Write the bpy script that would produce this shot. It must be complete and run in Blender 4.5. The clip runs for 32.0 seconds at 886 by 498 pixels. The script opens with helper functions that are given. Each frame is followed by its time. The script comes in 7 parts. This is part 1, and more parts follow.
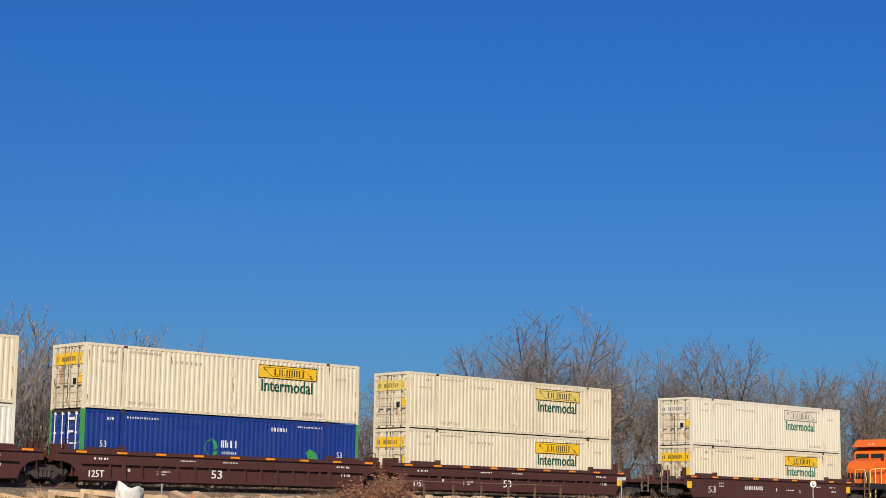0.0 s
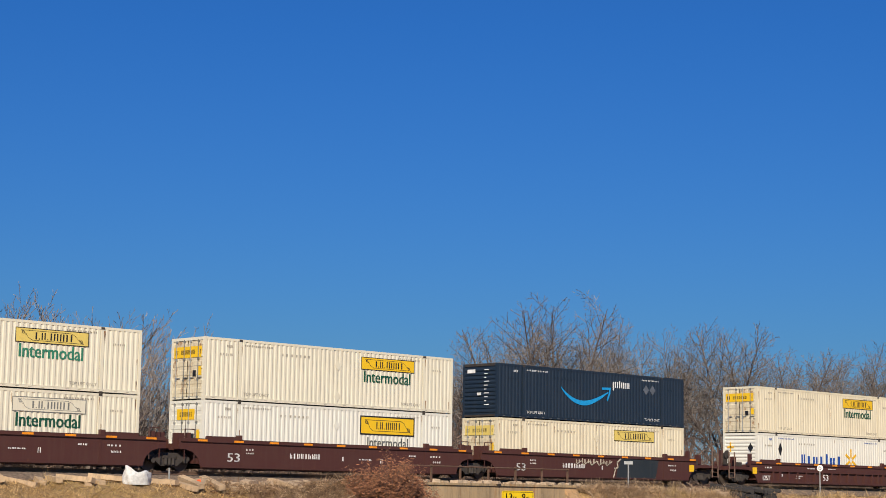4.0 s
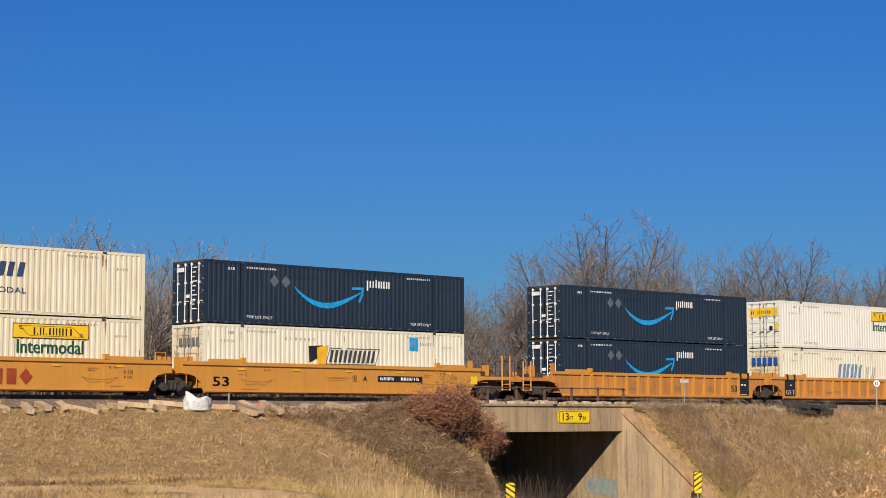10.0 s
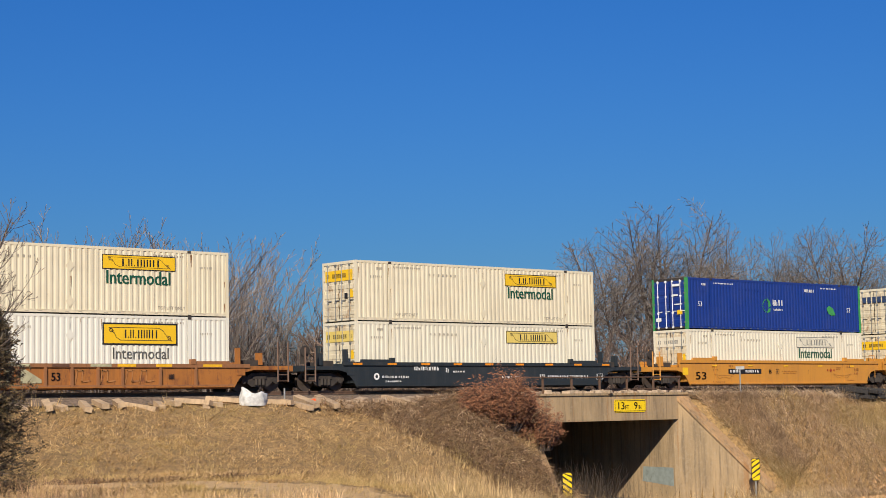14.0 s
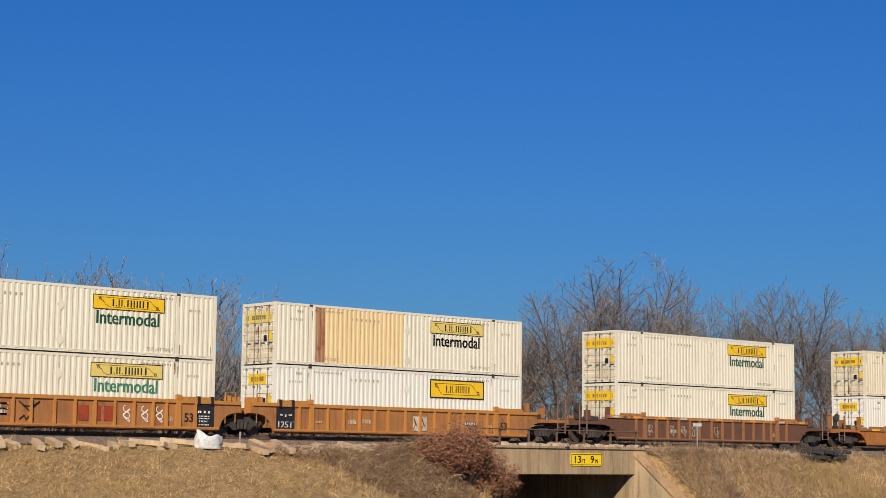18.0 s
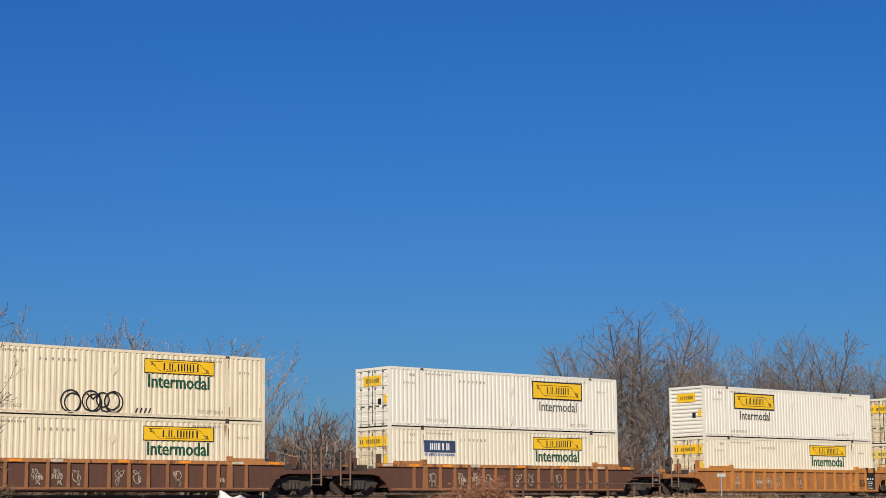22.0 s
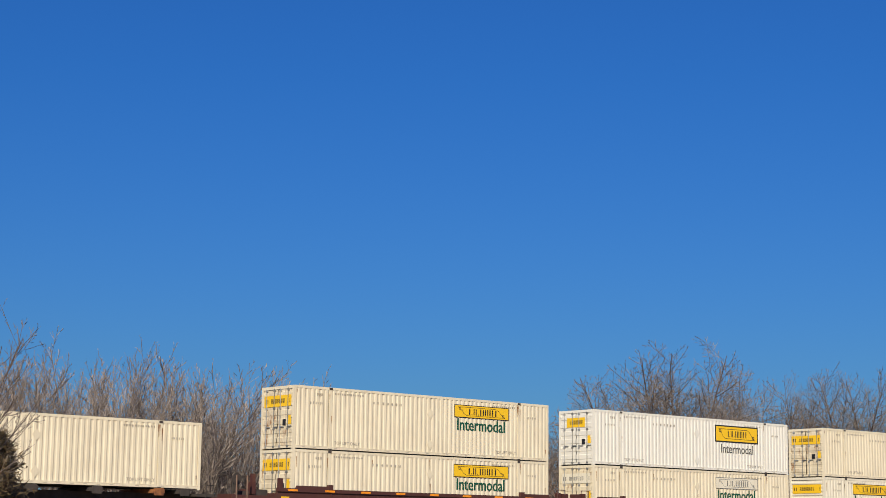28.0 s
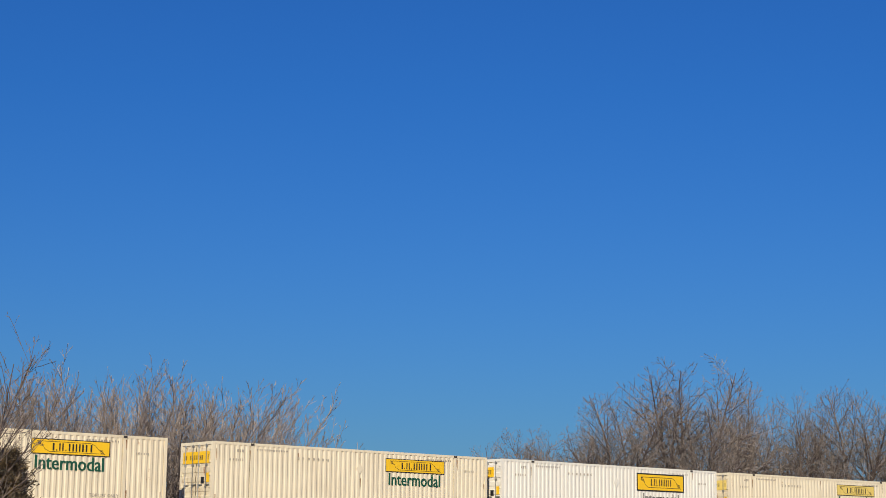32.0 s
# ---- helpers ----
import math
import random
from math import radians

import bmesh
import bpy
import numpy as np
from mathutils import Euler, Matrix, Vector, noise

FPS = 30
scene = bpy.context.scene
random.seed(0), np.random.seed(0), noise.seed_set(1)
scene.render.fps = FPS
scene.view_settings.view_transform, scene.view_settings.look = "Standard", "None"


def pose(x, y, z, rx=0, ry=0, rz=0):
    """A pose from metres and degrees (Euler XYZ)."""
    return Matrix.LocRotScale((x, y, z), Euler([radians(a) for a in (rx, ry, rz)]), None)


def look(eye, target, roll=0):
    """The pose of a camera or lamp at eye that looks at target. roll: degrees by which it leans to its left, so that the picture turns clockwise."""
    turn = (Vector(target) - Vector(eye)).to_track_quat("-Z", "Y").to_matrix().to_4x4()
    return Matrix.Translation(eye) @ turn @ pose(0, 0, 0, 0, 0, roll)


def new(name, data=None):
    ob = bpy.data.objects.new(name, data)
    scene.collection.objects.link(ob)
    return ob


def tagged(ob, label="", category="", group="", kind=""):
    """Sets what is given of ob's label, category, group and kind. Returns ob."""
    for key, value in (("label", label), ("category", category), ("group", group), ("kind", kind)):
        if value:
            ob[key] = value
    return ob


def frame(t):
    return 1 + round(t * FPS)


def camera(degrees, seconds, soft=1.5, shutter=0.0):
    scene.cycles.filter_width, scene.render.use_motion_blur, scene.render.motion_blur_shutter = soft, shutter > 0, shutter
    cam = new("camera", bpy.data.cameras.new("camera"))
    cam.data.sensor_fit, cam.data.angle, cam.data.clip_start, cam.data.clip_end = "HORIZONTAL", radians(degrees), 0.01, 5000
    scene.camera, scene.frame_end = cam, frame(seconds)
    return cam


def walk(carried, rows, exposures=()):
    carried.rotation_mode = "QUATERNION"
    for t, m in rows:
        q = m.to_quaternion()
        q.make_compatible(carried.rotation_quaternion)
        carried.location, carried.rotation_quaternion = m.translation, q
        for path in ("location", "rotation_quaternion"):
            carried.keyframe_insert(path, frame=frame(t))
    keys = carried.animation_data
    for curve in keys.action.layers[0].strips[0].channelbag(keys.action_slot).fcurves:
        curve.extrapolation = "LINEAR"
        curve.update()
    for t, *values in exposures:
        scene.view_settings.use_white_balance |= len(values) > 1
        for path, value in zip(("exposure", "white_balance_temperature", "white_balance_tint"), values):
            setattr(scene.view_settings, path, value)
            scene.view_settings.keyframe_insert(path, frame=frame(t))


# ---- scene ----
cam = camera(28.01, 32.0, 0.8)

# time, eye x y z, yaw, pitch, roll: a hand-held camera on the verge
PATH = [
    (0, 0.11, -0.08, -0.07, -44.36, 8.51, -0.81),
    (0.5, 0.06, -0.12, -0.04, -44.37, 8.40, -0.99),
    (1, 0.02, -0.10, -0.02, -44.36, 8.34, -1.12),
    (1.5, 0.04, -0.08, -0.00, -44.34, 8.16, -1.10),
    (2, 0.02, -0.04, 0.02, -44.32, 7.79, -1.01),
    (2.5, 0.01, -0.00, 0.02, -44.26, 7.72, -1.01),
    (3, 0.07, 0.06, 0.04, -44.12, 7.94, -0.99),
    (3.5, 0.10, 0.06, 0.04, -44.13, 7.95, -0.92),
    (5.5, 0.12, 0.01, -0.02, -44.40, 7.91, -0.72),
    (6, 0.05, -0.05, -0.03, -44.40, 7.66, -0.83),
    (6.1, 0.04, -0.06, -0.03, -44.38, 7.46, -0.73),
    (6.2, 0.04, -0.08, -0.03, -44.41, 7.20, -0.63),
    (6.3, 0.03, -0.09, -0.04, -44.42, 6.86, -0.54),
    (6.4, 0.03, -0.11, -0.04, -44.28, 6.37, -0.44),
    (6.5, 0.02, -0.12, -0.04, -43.98, 5.69, -0.34),
    (6.6, 0.01, -0.13, -0.04, -43.46, 5.05, -0.27),
    (6.7, -0.01, -0.13, -0.04, -43.08, 4.80, -0.20),
    (6.8, -0.02, -0.14, -0.03, -42.86, 4.83, -0.13),
    (6.9, -0.04, -0.14, -0.03, -42.86, 4.84, -0.06),
    (7, -0.05, -0.15, -0.03, -42.85, 4.85, 0.01),
    (7.5, -0.10, -0.16, -0.03, -42.76, 4.96, 0.20),
    (8, -0.09, -0.16, -0.02, -42.68, 5.19, 0.24),
    (8.5, -0.08, -0.17, -0.03, -42.64, 5.36, 0.37),
    (9, -0.11, -0.18, -0.06, -42.60, 5.41, 0.29),
    (9.5, -0.08, -0.16, -0.06, -42.54, 5.43, 0.18),
    (10, -0.07, -0.14, -0.06, -42.49, 5.48, 0.08),
    (10.5, -0.07, -0.14, -0.07, -42.44, 5.53, 0.09),
    (11, -0.04, -0.16, -0.08, -42.40, 5.57, 0.20),
    (11.5, -0.07, -0.17, -0.07, -42.36, 5.53, 0.16),
    (12, -0.07, -0.16, -0.06, -42.31, 5.54, 0.16),
    (12.5, -0.11, -0.12, -0.04, -42.27, 5.54, 0.16),
    (12.6, -0.09, -0.12, -0.04, -42.26, 5.46, 0.17),
    (12.7, -0.07, -0.12, -0.03, -42.15, 5.27, 0.18),
    (12.8, -0.05, -0.12, -0.03, -41.92, 4.93, 0.19),
    (12.9, -0.03, -0.12, -0.02, -41.53, 4.47, 0.20),
    (13, -0.01, -0.12, -0.02, -41.13, 4.07, 0.21),
    (13.1, -0.02, -0.12, -0.02, -40.96, 3.93, 0.36),
    (13.2, -0.03, -0.11, -0.02, -40.91, 4.02, 0.51),
    (13.3, -0.05, -0.11, -0.02, -40.92, 4.41, 0.66),
    (13.4, -0.06, -0.10, -0.02, -40.90, 4.80, 0.81),
    (13.5, -0.07, -0.10, -0.02, -40.83, 5.06, 0.96),
    (14, -0.08, -0.08, -0.03, -40.83, 5.21, 1.06),
    (14.5, -0.06, -0.07, -0.03, -40.79, 5.33, 1.04),
    (16.5, -0.02, -0.03, -0.02, -42.12, 6.25, -0.13),
    (17, -0.04, -0.01, -0.03, -42.11, 6.46, -0.40),
    (17.5, 0.02, -0.01, -0.04, -42.08, 6.64, -0.45),
    (18, 0.01, -0.03, -0.03, -42.05, 6.77, -0.60),
    (18.5, 0.02, -0.03, -0.03, -42.07, 6.81, -0.83),
    (19, -0.01, -0.03, -0.01, -42.05, 6.99, -0.99),
    (19.5, 0.00, -0.00, 0.02, -41.96, 8.01, -0.59),
    (20, 0.02, -0.01, 0.03, -41.85, 8.35, 0.02),
    (20.5, -0.04, -0.01, 0.03, -41.77, 8.37, -0.05),
    (21, -0.03, 0.02, 0.03, -41.69, 8.45, 0.11),
    (21.5, -0.06, 0.04, 0.02, -41.63, 8.50, 0.27),
    (22, -0.06, 0.05, 0.02, -41.52, 8.52, 0.59),
    (22.5, 0.04, 0.06, 0.03, -41.36, 8.54, 0.92),
    (23, 0.02, 0.09, 0.03, -41.26, 8.49, 1.00),
    (23.5, -0.00, 0.10, 0.04, -41.17, 8.24, 1.02),
    (24, -0.02, 0.13, 0.05, -41.04, 8.27, 0.82),
    (24.5, 0.01, 0.15, 0.06, -40.92, 8.45, 0.59),
    (25, -0.00, 0.15, 0.07, -40.86, 8.54, 0.26),
    (25.5, 0.03, 0.17, 0.08, -40.74, 8.68, 0.00),
    (27.5, 0.15, 0.21, 0.04, -40.47, 9.34, -0.68),
    (28, 0.09, 0.18, 0.04, -40.43, 9.47, -0.65),
    (28.5, 0.05, 0.17, 0.05, -40.41, 9.54, -0.55),
    (29, 0.07, 0.18, 0.06, -40.40, 9.50, -0.54),
    (29.5, 0.08, 0.16, 0.07, -40.36, 9.53, -0.54),
    (30, 0.09, 0.19, 0.07, -40.32, 9.66, -0.51),
    (30.5, 0.10, 0.22, 0.07, -40.27, 9.79, -0.51),
    (31, 0.07, 0.20, 0.04, -40.22, 9.89, -0.51),
    (31.5, -0.03, 0.20, 0.02, -40.23, 9.96, -0.54),
    (32, -0.00, 0.19, 0.01, -40.17, 10.04, -0.60),
]


def aim(x, y, z, yaw, pitch, roll):
    a, b = radians(yaw), radians(pitch)
    way = Vector((-math.sin(a) * math.cos(b), math.cos(a) * math.cos(b), math.sin(b)))
    return look((x, y, z), Vector((x, y, z)) + way * 10, -roll)


# the picture darkens a little where more of the bright train fills it
EXPOSURE = [(0, 0.12), (3.5, 0.10), (6, 0.04), (7, 0.05), (9, 0.12), (14.5, 0.12), (17, 0.07), (19, 0.06), (21, 0.09), (24, 0.07), (28, 0.11), (32, 0.12)]
walk(cam, [(t, aim(*p)) for t, *p in PATH], EXPOSURE)

# ---- light ----
SUN_FROM = Vector((-1.0, -0.95, 0.86)).normalized()
world = bpy.data.worlds.new("sky")
scene.world = world
world.use_nodes = True
sky = world.node_tree.nodes.new("ShaderNodeTexSky")
sky.sky_type, sky.sun_disc = "NISHITA", False
sky.sun_elevation = math.asin(SUN_FROM.z)
sky.sun_rotation = math.atan2(SUN_FROM.x, SUN_FROM.y)
sky.altitude, sky.air_density, sky.dust_density, sky.ozone_density = 0, 1.5, 0.0, 3.0
back = world.node_tree.nodes["Background"]
back.inputs["Strength"].default_value = 0.064
tint = world.node_tree.nodes.new("ShaderNodeMix")          # deep blue of a clear winter sky
tint.data_type, tint.blend_type = "RGBA", "MULTIPLY"
tint.inputs[0].default_value = 1.0
world.node_tree.links.new(sky.outputs[0], tint.inputs[6])
# a little warmer and paler towards the horizon
way = world.node_tree.nodes.new("ShaderNodeTexCoord")
split = world.node_tree.nodes.new("ShaderNodeSeparateXYZ")
height = world.node_tree.nodes.new("ShaderNodeMapRange")
height.inputs["From Min"].default_value, height.inputs["From Max"].default_value = 0.02, 0.26
shade = world.node_tree.nodes.new("ShaderNodeMix")
shade.data_type = "RGBA"
shade.inputs[6].default_value, shade.inputs[7].default_value = (0.188, 0.450, 1.055, 1), (0.122, 0.447, 1.11, 1)
world.node_tree.links.new(way.outputs["Generated"], split.inputs[0])
world.node_tree.links.new(split.outputs["Z"], height.inputs["Value"])
world.node_tree.links.new(height.outputs["Result"], shade.inputs[0])
world.node_tree.links.new(shade.outputs[2], tint.inputs[7])
world.node_tree.links.new(tint.outputs[2], back.inputs["Color"])

sun_data = bpy.data.lights.new("sun", "SUN")
sun_data.energy, sun_data.angle, sun_data.color = 5.0, radians(0.5), (1.0, 0.90, 0.74)
sun = new("sun", sun_data)
sun.matrix_basis = look(SUN_FROM * 50, (0, 0, 0))

# ---- materials ----
class Nodes:
    """A small builder round a material's node tree."""

    def __init__(self, name):
        self.m = bpy.data.materials.new(name)
        self.m.use_nodes = True
        self.t = self.m.node_tree
        self.p = self.t.nodes["Principled BSDF"]

    def n(self, kind, **values):
        node = self.t.nodes.new("ShaderNode" + kind)
        for key, value in values.items():
            key = key.replace("_", " ")
            for s in node.inputs:
                if s.name == key:
                    s.default_value = value
                    break
        return node

    def link(self, a, b):
        self.t.links.new(a, b)

    def coords(self, space="Object", stretch=(1, 1, 1), shuffle=True):
        co = self.n("TexCoord")
        mp = self.n("Mapping", Scale=stretch)
        self.link(co.outputs[space], mp.inputs["Vector"])
        if shuffle:
            info, mul = self.n("ObjectInfo"), self.n("Math")
            mul.operation = "MULTIPLY"
            mul.inputs[1].default_value = 57.0
            self.link(info.outputs["Random"], mul.inputs[0])
            self.link(mul.outputs[0], mp.inputs["Location"])
        return mp.outputs["Vector"]

    def noise(self, vec, scale, detail=4.0, rough=0.6):
        nz = self.n("TexNoise", Scale=scale, Detail=detail, Roughness=rough)
        self.link(vec, nz.inputs["Vector"])
        return nz.outputs["Fac"]

    def ramp(self, fac, lo, hi):
        r = self.n("MapRange", From_Min=lo, From_Max=hi)
        self.link(fac, r.inputs["Value"])
        return r.outputs["Result"]

    def mix(self, fac, a, b, mode="MIX"):
        mx = self.t.nodes.new("ShaderNodeMix")
        mx.data_type, mx.blend_type = "RGBA", mode
        for sock, v in ((mx.inputs[0], fac), (mx.inputs[6], a), (mx.inputs[7], b)):
            if isinstance(v, (int, float)):
                sock.default_value = v
            elif isinstance(v, tuple):
                sock.default_value = (*v[:3], 1.0)
            else:
                self.link(v, sock)
        return mx.outputs[2]

    def scale(self, fac, k):
        mul = self.n("Math")
        mul.operation = "MULTIPLY"
        mul.inputs[1].default_value = k
        self.link(fac, mul.inputs[0])
        return mul.outputs[0]

    def bump(self, fac, strength, distance=0.02):
        b = self.n("Bump", Strength=strength, Distance=distance)
        self.link(fac, b.inputs["Height"])
        self.link(b.outputs["Normal"], self.p.inputs["Normal"])

    def done(self, color, rough=0.6, metal=0.0):
        if isinstance(color, tuple):
            self.p.inputs["Base Color"].default_value = (*color, 1)
        else:
            self.link(color, self.p.inputs["Base Color"])
        if isinstance(rough, float):
            self.p.inputs["Roughness"].default_value = rough
        else:
            self.link(rough, self.p.inputs["Roughness"])
        self.p.inputs["Metallic"].default_value = metal
        return self.m


def paint(name, color, dirt=0.25, rust=0.0, rough=0.5, rust_color=(0.16, 0.06, 0.025), dirt_color=(0.22, 0.16, 0.10), streak=0.35):
    """Weathered paint: rain streaks, blotches and specks of rust."""
    k = Nodes(name)
    v = k.coords()
    vs = k.coords(stretch=(5.0, 5.0, streak))
    blot = k.ramp(k.noise(v, 0.6, 5), 0.45, 0.75)
    runs = k.ramp(k.noise(vs, 1.0, 6, 0.7), 0.48, 0.80)
    col = k.mix(k.scale(blot, dirt * 0.6), color, dirt_color)
    col = k.mix(k.scale(runs, dirt), col, dirt_color)
    if rust:
        spots = k.ramp(k.noise(k.coords(stretch=(1.6, 1.6, 0.8)), 1.5, 8, 0.72), 0.68 - rust * 0.22, 0.76 - rust * 0.16)
        col = k.mix(spots, col, rust_color)
    k.bump(k.noise(v, 9.0, 3), 0.12, 0.01)
    return k.done(col, rough)


def plain(name, color, rough=0.6, metal=0.0, vary=0.2, scale=3.0):
    k = Nodes(name)
    f = k.noise(k.coords(), scale, 5)
    dark = tuple(c * (1 - vary) for c in color)
    light = tuple(min(1, c * (1 + vary)) for c in color)
    return k.done(k.mix(k.ramp(f, 0.3, 0.7), dark, light), rough, metal)


CREAM = paint("cream_paint", (0.74, 0.66, 0.48), 0.28, 0.06)
PALE = paint("pale_cream_paint", (0.745, 0.69, 0.54), 0.18, 0.03)
WHITE = paint("white_paint", (0.75, 0.725, 0.63), 0.12, 0.0)
RUSTY_CREAM = paint("rust_stained_cream_paint", (0.74, 0.655, 0.47), 0.30, 0.22, rust_color=(0.30, 0.15, 0.06))
RUST_PATCH = paint("rusted_cream_panel", (0.78, 0.58, 0.30), 0.30, 0.22, rust_color=(0.46, 0.24, 0.10), dirt_color=(0.50, 0.30, 0.13))
RUST_BAND = paint("rust_brown_strip", (0.40, 0.19, 0.08), 0.5, 0.90, rust_color=(0.20, 0.065, 0.03))
NAVY = paint("navy_paint", (0.012, 0.024, 0.042), 0.10, 0.0, 0.45, dirt_color=(0.10, 0.10, 0.10))
BLUE = paint("royal_blue_paint", (0.008, 0.035, 0.22), 0.14, 0.0, 0.4, dirt_color=(0.12, 0.12, 0.14))
SKYBLUE = paint("mid_blue_paint", (0.006, 0.130, 0.37), 0.14, 0.0, 0.4, dirt_color=(0.12, 0.12, 0.14))
MAROON = paint("maroon_paint", (0.070, 0.022, 0.017), 0.30, 0.12, 0.6, dirt_color=(0.10, 0.06, 0.04))
BROWN = paint("rust_brown_paint", (0.105, 0.046, 0.030), 0.70, 0.50, 0.75, rust_color=(0.14, 0.062, 0.034), dirt_color=(0.06, 0.034, 0.022))
DOOR_CREAM = paint("rust_marked_door_paint", (0.74, 0.65, 0.46), 0.6, 0.66, rust_color=(0.30, 0.15, 0.06))
WORN_CHORD = paint("worn_orange_chord", (0.44, 0.19, 0.06), 0.55, 0.78, 0.7, rust_color=(0.12, 0.045, 0.022), dirt_color=(0.12, 0.06, 0.03))
RUST_WASH = paint("rust_washed_orange", (0.38, 0.142, 0.028), 0.65, 0.68, 0.75, rust_color=(0.17, 0.060, 0.024), dirt_color=(0.14, 0.055, 0.022))
DULL_ORANGE = paint("dull_orange_paint", (0.38, 0.158, 0.045), 0.90, 0.46, 0.7, rust_color=(0.19, 0.072, 0.03), dirt_color=(0.13, 0.06, 0.03))
RUST_BODY = paint("dark_rust_panel", (0.135, 0.060, 0.033), 0.75, 0.55, 0.8, rust_color=(0.095, 0.040, 0.024), dirt_color=(0.07, 0.035, 0.02))
WORN_RIB = paint("worn_orange_rib", (0.30, 0.130, 0.050), 0.7, 0.62, 0.7, rust_color=(0.20, 0.08, 0.035), dirt_color=(0.16, 0.08, 0.04))
CHORD_GREEN = plain("faded_green_patch", (0.40, 0.37, 0.23), 0.7, 0, 0.3)
MARK_GREY = plain("thin_grey_marks", (0.30, 0.265, 0.21), 0.7)
ORANGE = paint("orange_paint", (0.57, 0.255, 0.038), 0.36, 0.12, 0.5, dirt_color=(0.25, 0.12, 0.05))
OLD_ORANGE = paint("weathered_orange_paint", (0.48, 0.205, 0.040), 0.45, 0.18, 0.65, rust_color=(0.18, 0.065, 0.03), dirt_color=(0.16, 0.07, 0.035))
RUST_ORANGE = paint("rusted_orange_paint", (0.32, 0.125, 0.036), 0.5, 0.85, 0.75, rust_color=(0.115, 0.042, 0.022), dirt_color=(0.10, 0.045, 0.025))
PANEL_ORANGE = paint("faded_orange_panel", (0.52, 0.215, 0.042), 0.80, 0.34, 0.65, rust_color=(0.20, 0.075, 0.03), dirt_color=(0.18, 0.08, 0.035))
SLATE = paint("dark_slate_paint", (0.020, 0.027, 0.032), 0.25, 0.03, 0.5, dirt_color=(0.10, 0.09, 0.08))
LOCO = paint("locomotive_orange", (0.72, 0.14, 0.012), 0.15, 0.0, 0.4)
BLACK = plain("grimy_black", (0.016, 0.015, 0.015), 0.6)
STEEL = plain("wheel_steel", (0.10, 0.075, 0.06), 0.5, 0.4)
GRIME = plain("brown_grime", (0.045, 0.036, 0.030), 0.8, 0.0, 0.35)
RAIL = plain("rail_steel", (0.15, 0.090, 0.06), 0.6, 0.2)
GALV = plain("galvanised_steel", (0.42, 0.42, 0.40), 0.45, 0.5)
YELLOW = paint("sign_yellow", (0.84, 0.515, 0.014), 0.10, 0.0, 0.45)
LEMON = paint("reflective_yellow", (0.88, 0.60, 0.008), 0.06, 0.0, 0.4)
FADED = paint("faded_yellow", (0.74, 0.56, 0.14), 0.20, 0.0, 0.55)
INK = plain("black_ink", (0.014, 0.014, 0.016), 0.5)
GREEN_INK = plain("dark_green_ink", (0.008, 0.075, 0.042), 0.5)
TEAL_INK = plain("faded_green_ink", (0.035, 0.20, 0.12), 0.6)
GREY_DARK = plain("charcoal_ink", (0.045, 0.045, 0.055), 0.6)
GREY_INK = plain("grey_ink", (0.16, 0.16, 0.15), 0.7)
SLATE_INK = plain("slate_placard", (0.10, 0.115, 0.14), 0.6)
FAINT = plain("faint_grey_ink", (0.40, 0.36, 0.28), 0.7)
WHITE_INK = plain("white_ink", (0.78, 0.77, 0.74), 0.6)
LIME = plain("lime_green_paint", (0.05, 0.29, 0.08), 0.5)
AQUA = plain("sky_blue_vinyl", (0.012, 0.30, 0.66), 0.4)
SIGN_BLUE = plain("deep_blue_vinyl", (0.015, 0.075, 0.34), 0.4)
NAVY_INK = plain("navy_ink", (0.035, 0.060, 0.13), 0.5)
GHOST_BLUE = plain("washed_blue_ink", (0.16, 0.25, 0.38), 0.7, 0, 0.35)
GOLD = plain("gold_vinyl", (0.80, 0.44, 0.02), 0.5)
REFLECT = plain("amber_reflector", (0.80, 0.27, 0.015), 0.4)
STREAK = plain("rust_run", (0.26, 0.135, 0.06), 0.8, 0, 0.5, 5.0)
MARK_BROWN = plain("faded_brown_marks", (0.27, 0.105, 0.025), 0.6)
RED_INK = plain("red_brown_ink", (0.30, 0.045, 0.015), 0.6)
GRAF_BLUE = plain("light_blue_spray", (0.06, 0.25, 0.36), 0.6, 0, 0.5, 1.5)
GRAF_PINK = plain("pink_spray", (0.50, 0.10, 0.12), 0.6)
GRAF_GREEN = plain("green_spray", (0.07, 0.36, 0.04), 0.6, 0, 0.5, 1.5)
GRAF_PALE = plain("pale_spray", (0.50, 0.44, 0.34), 0.7, 0, 0.4)
GLASS = plain("cab_glass", (0.02, 0.025, 0.03), 0.08)
BAG = plain("white_woven_plastic", (0.60, 0.59, 0.56), 0.6, 0, 0.25, 6.0)
TIE = paint("weathered_tie_wood", (0.52, 0.37, 0.225), 0.75, 0.0, 0.9, dirt_color=(0.12, 0.085, 0.06), streak=3.0)
TIE_DARK = plain("creosoted_wood", (0.030, 0.026, 0.024), 0.8, 0, 0.4)
SAFETY = plain("safety_orange", (0.80, 0.12, 0.02), 0.5)


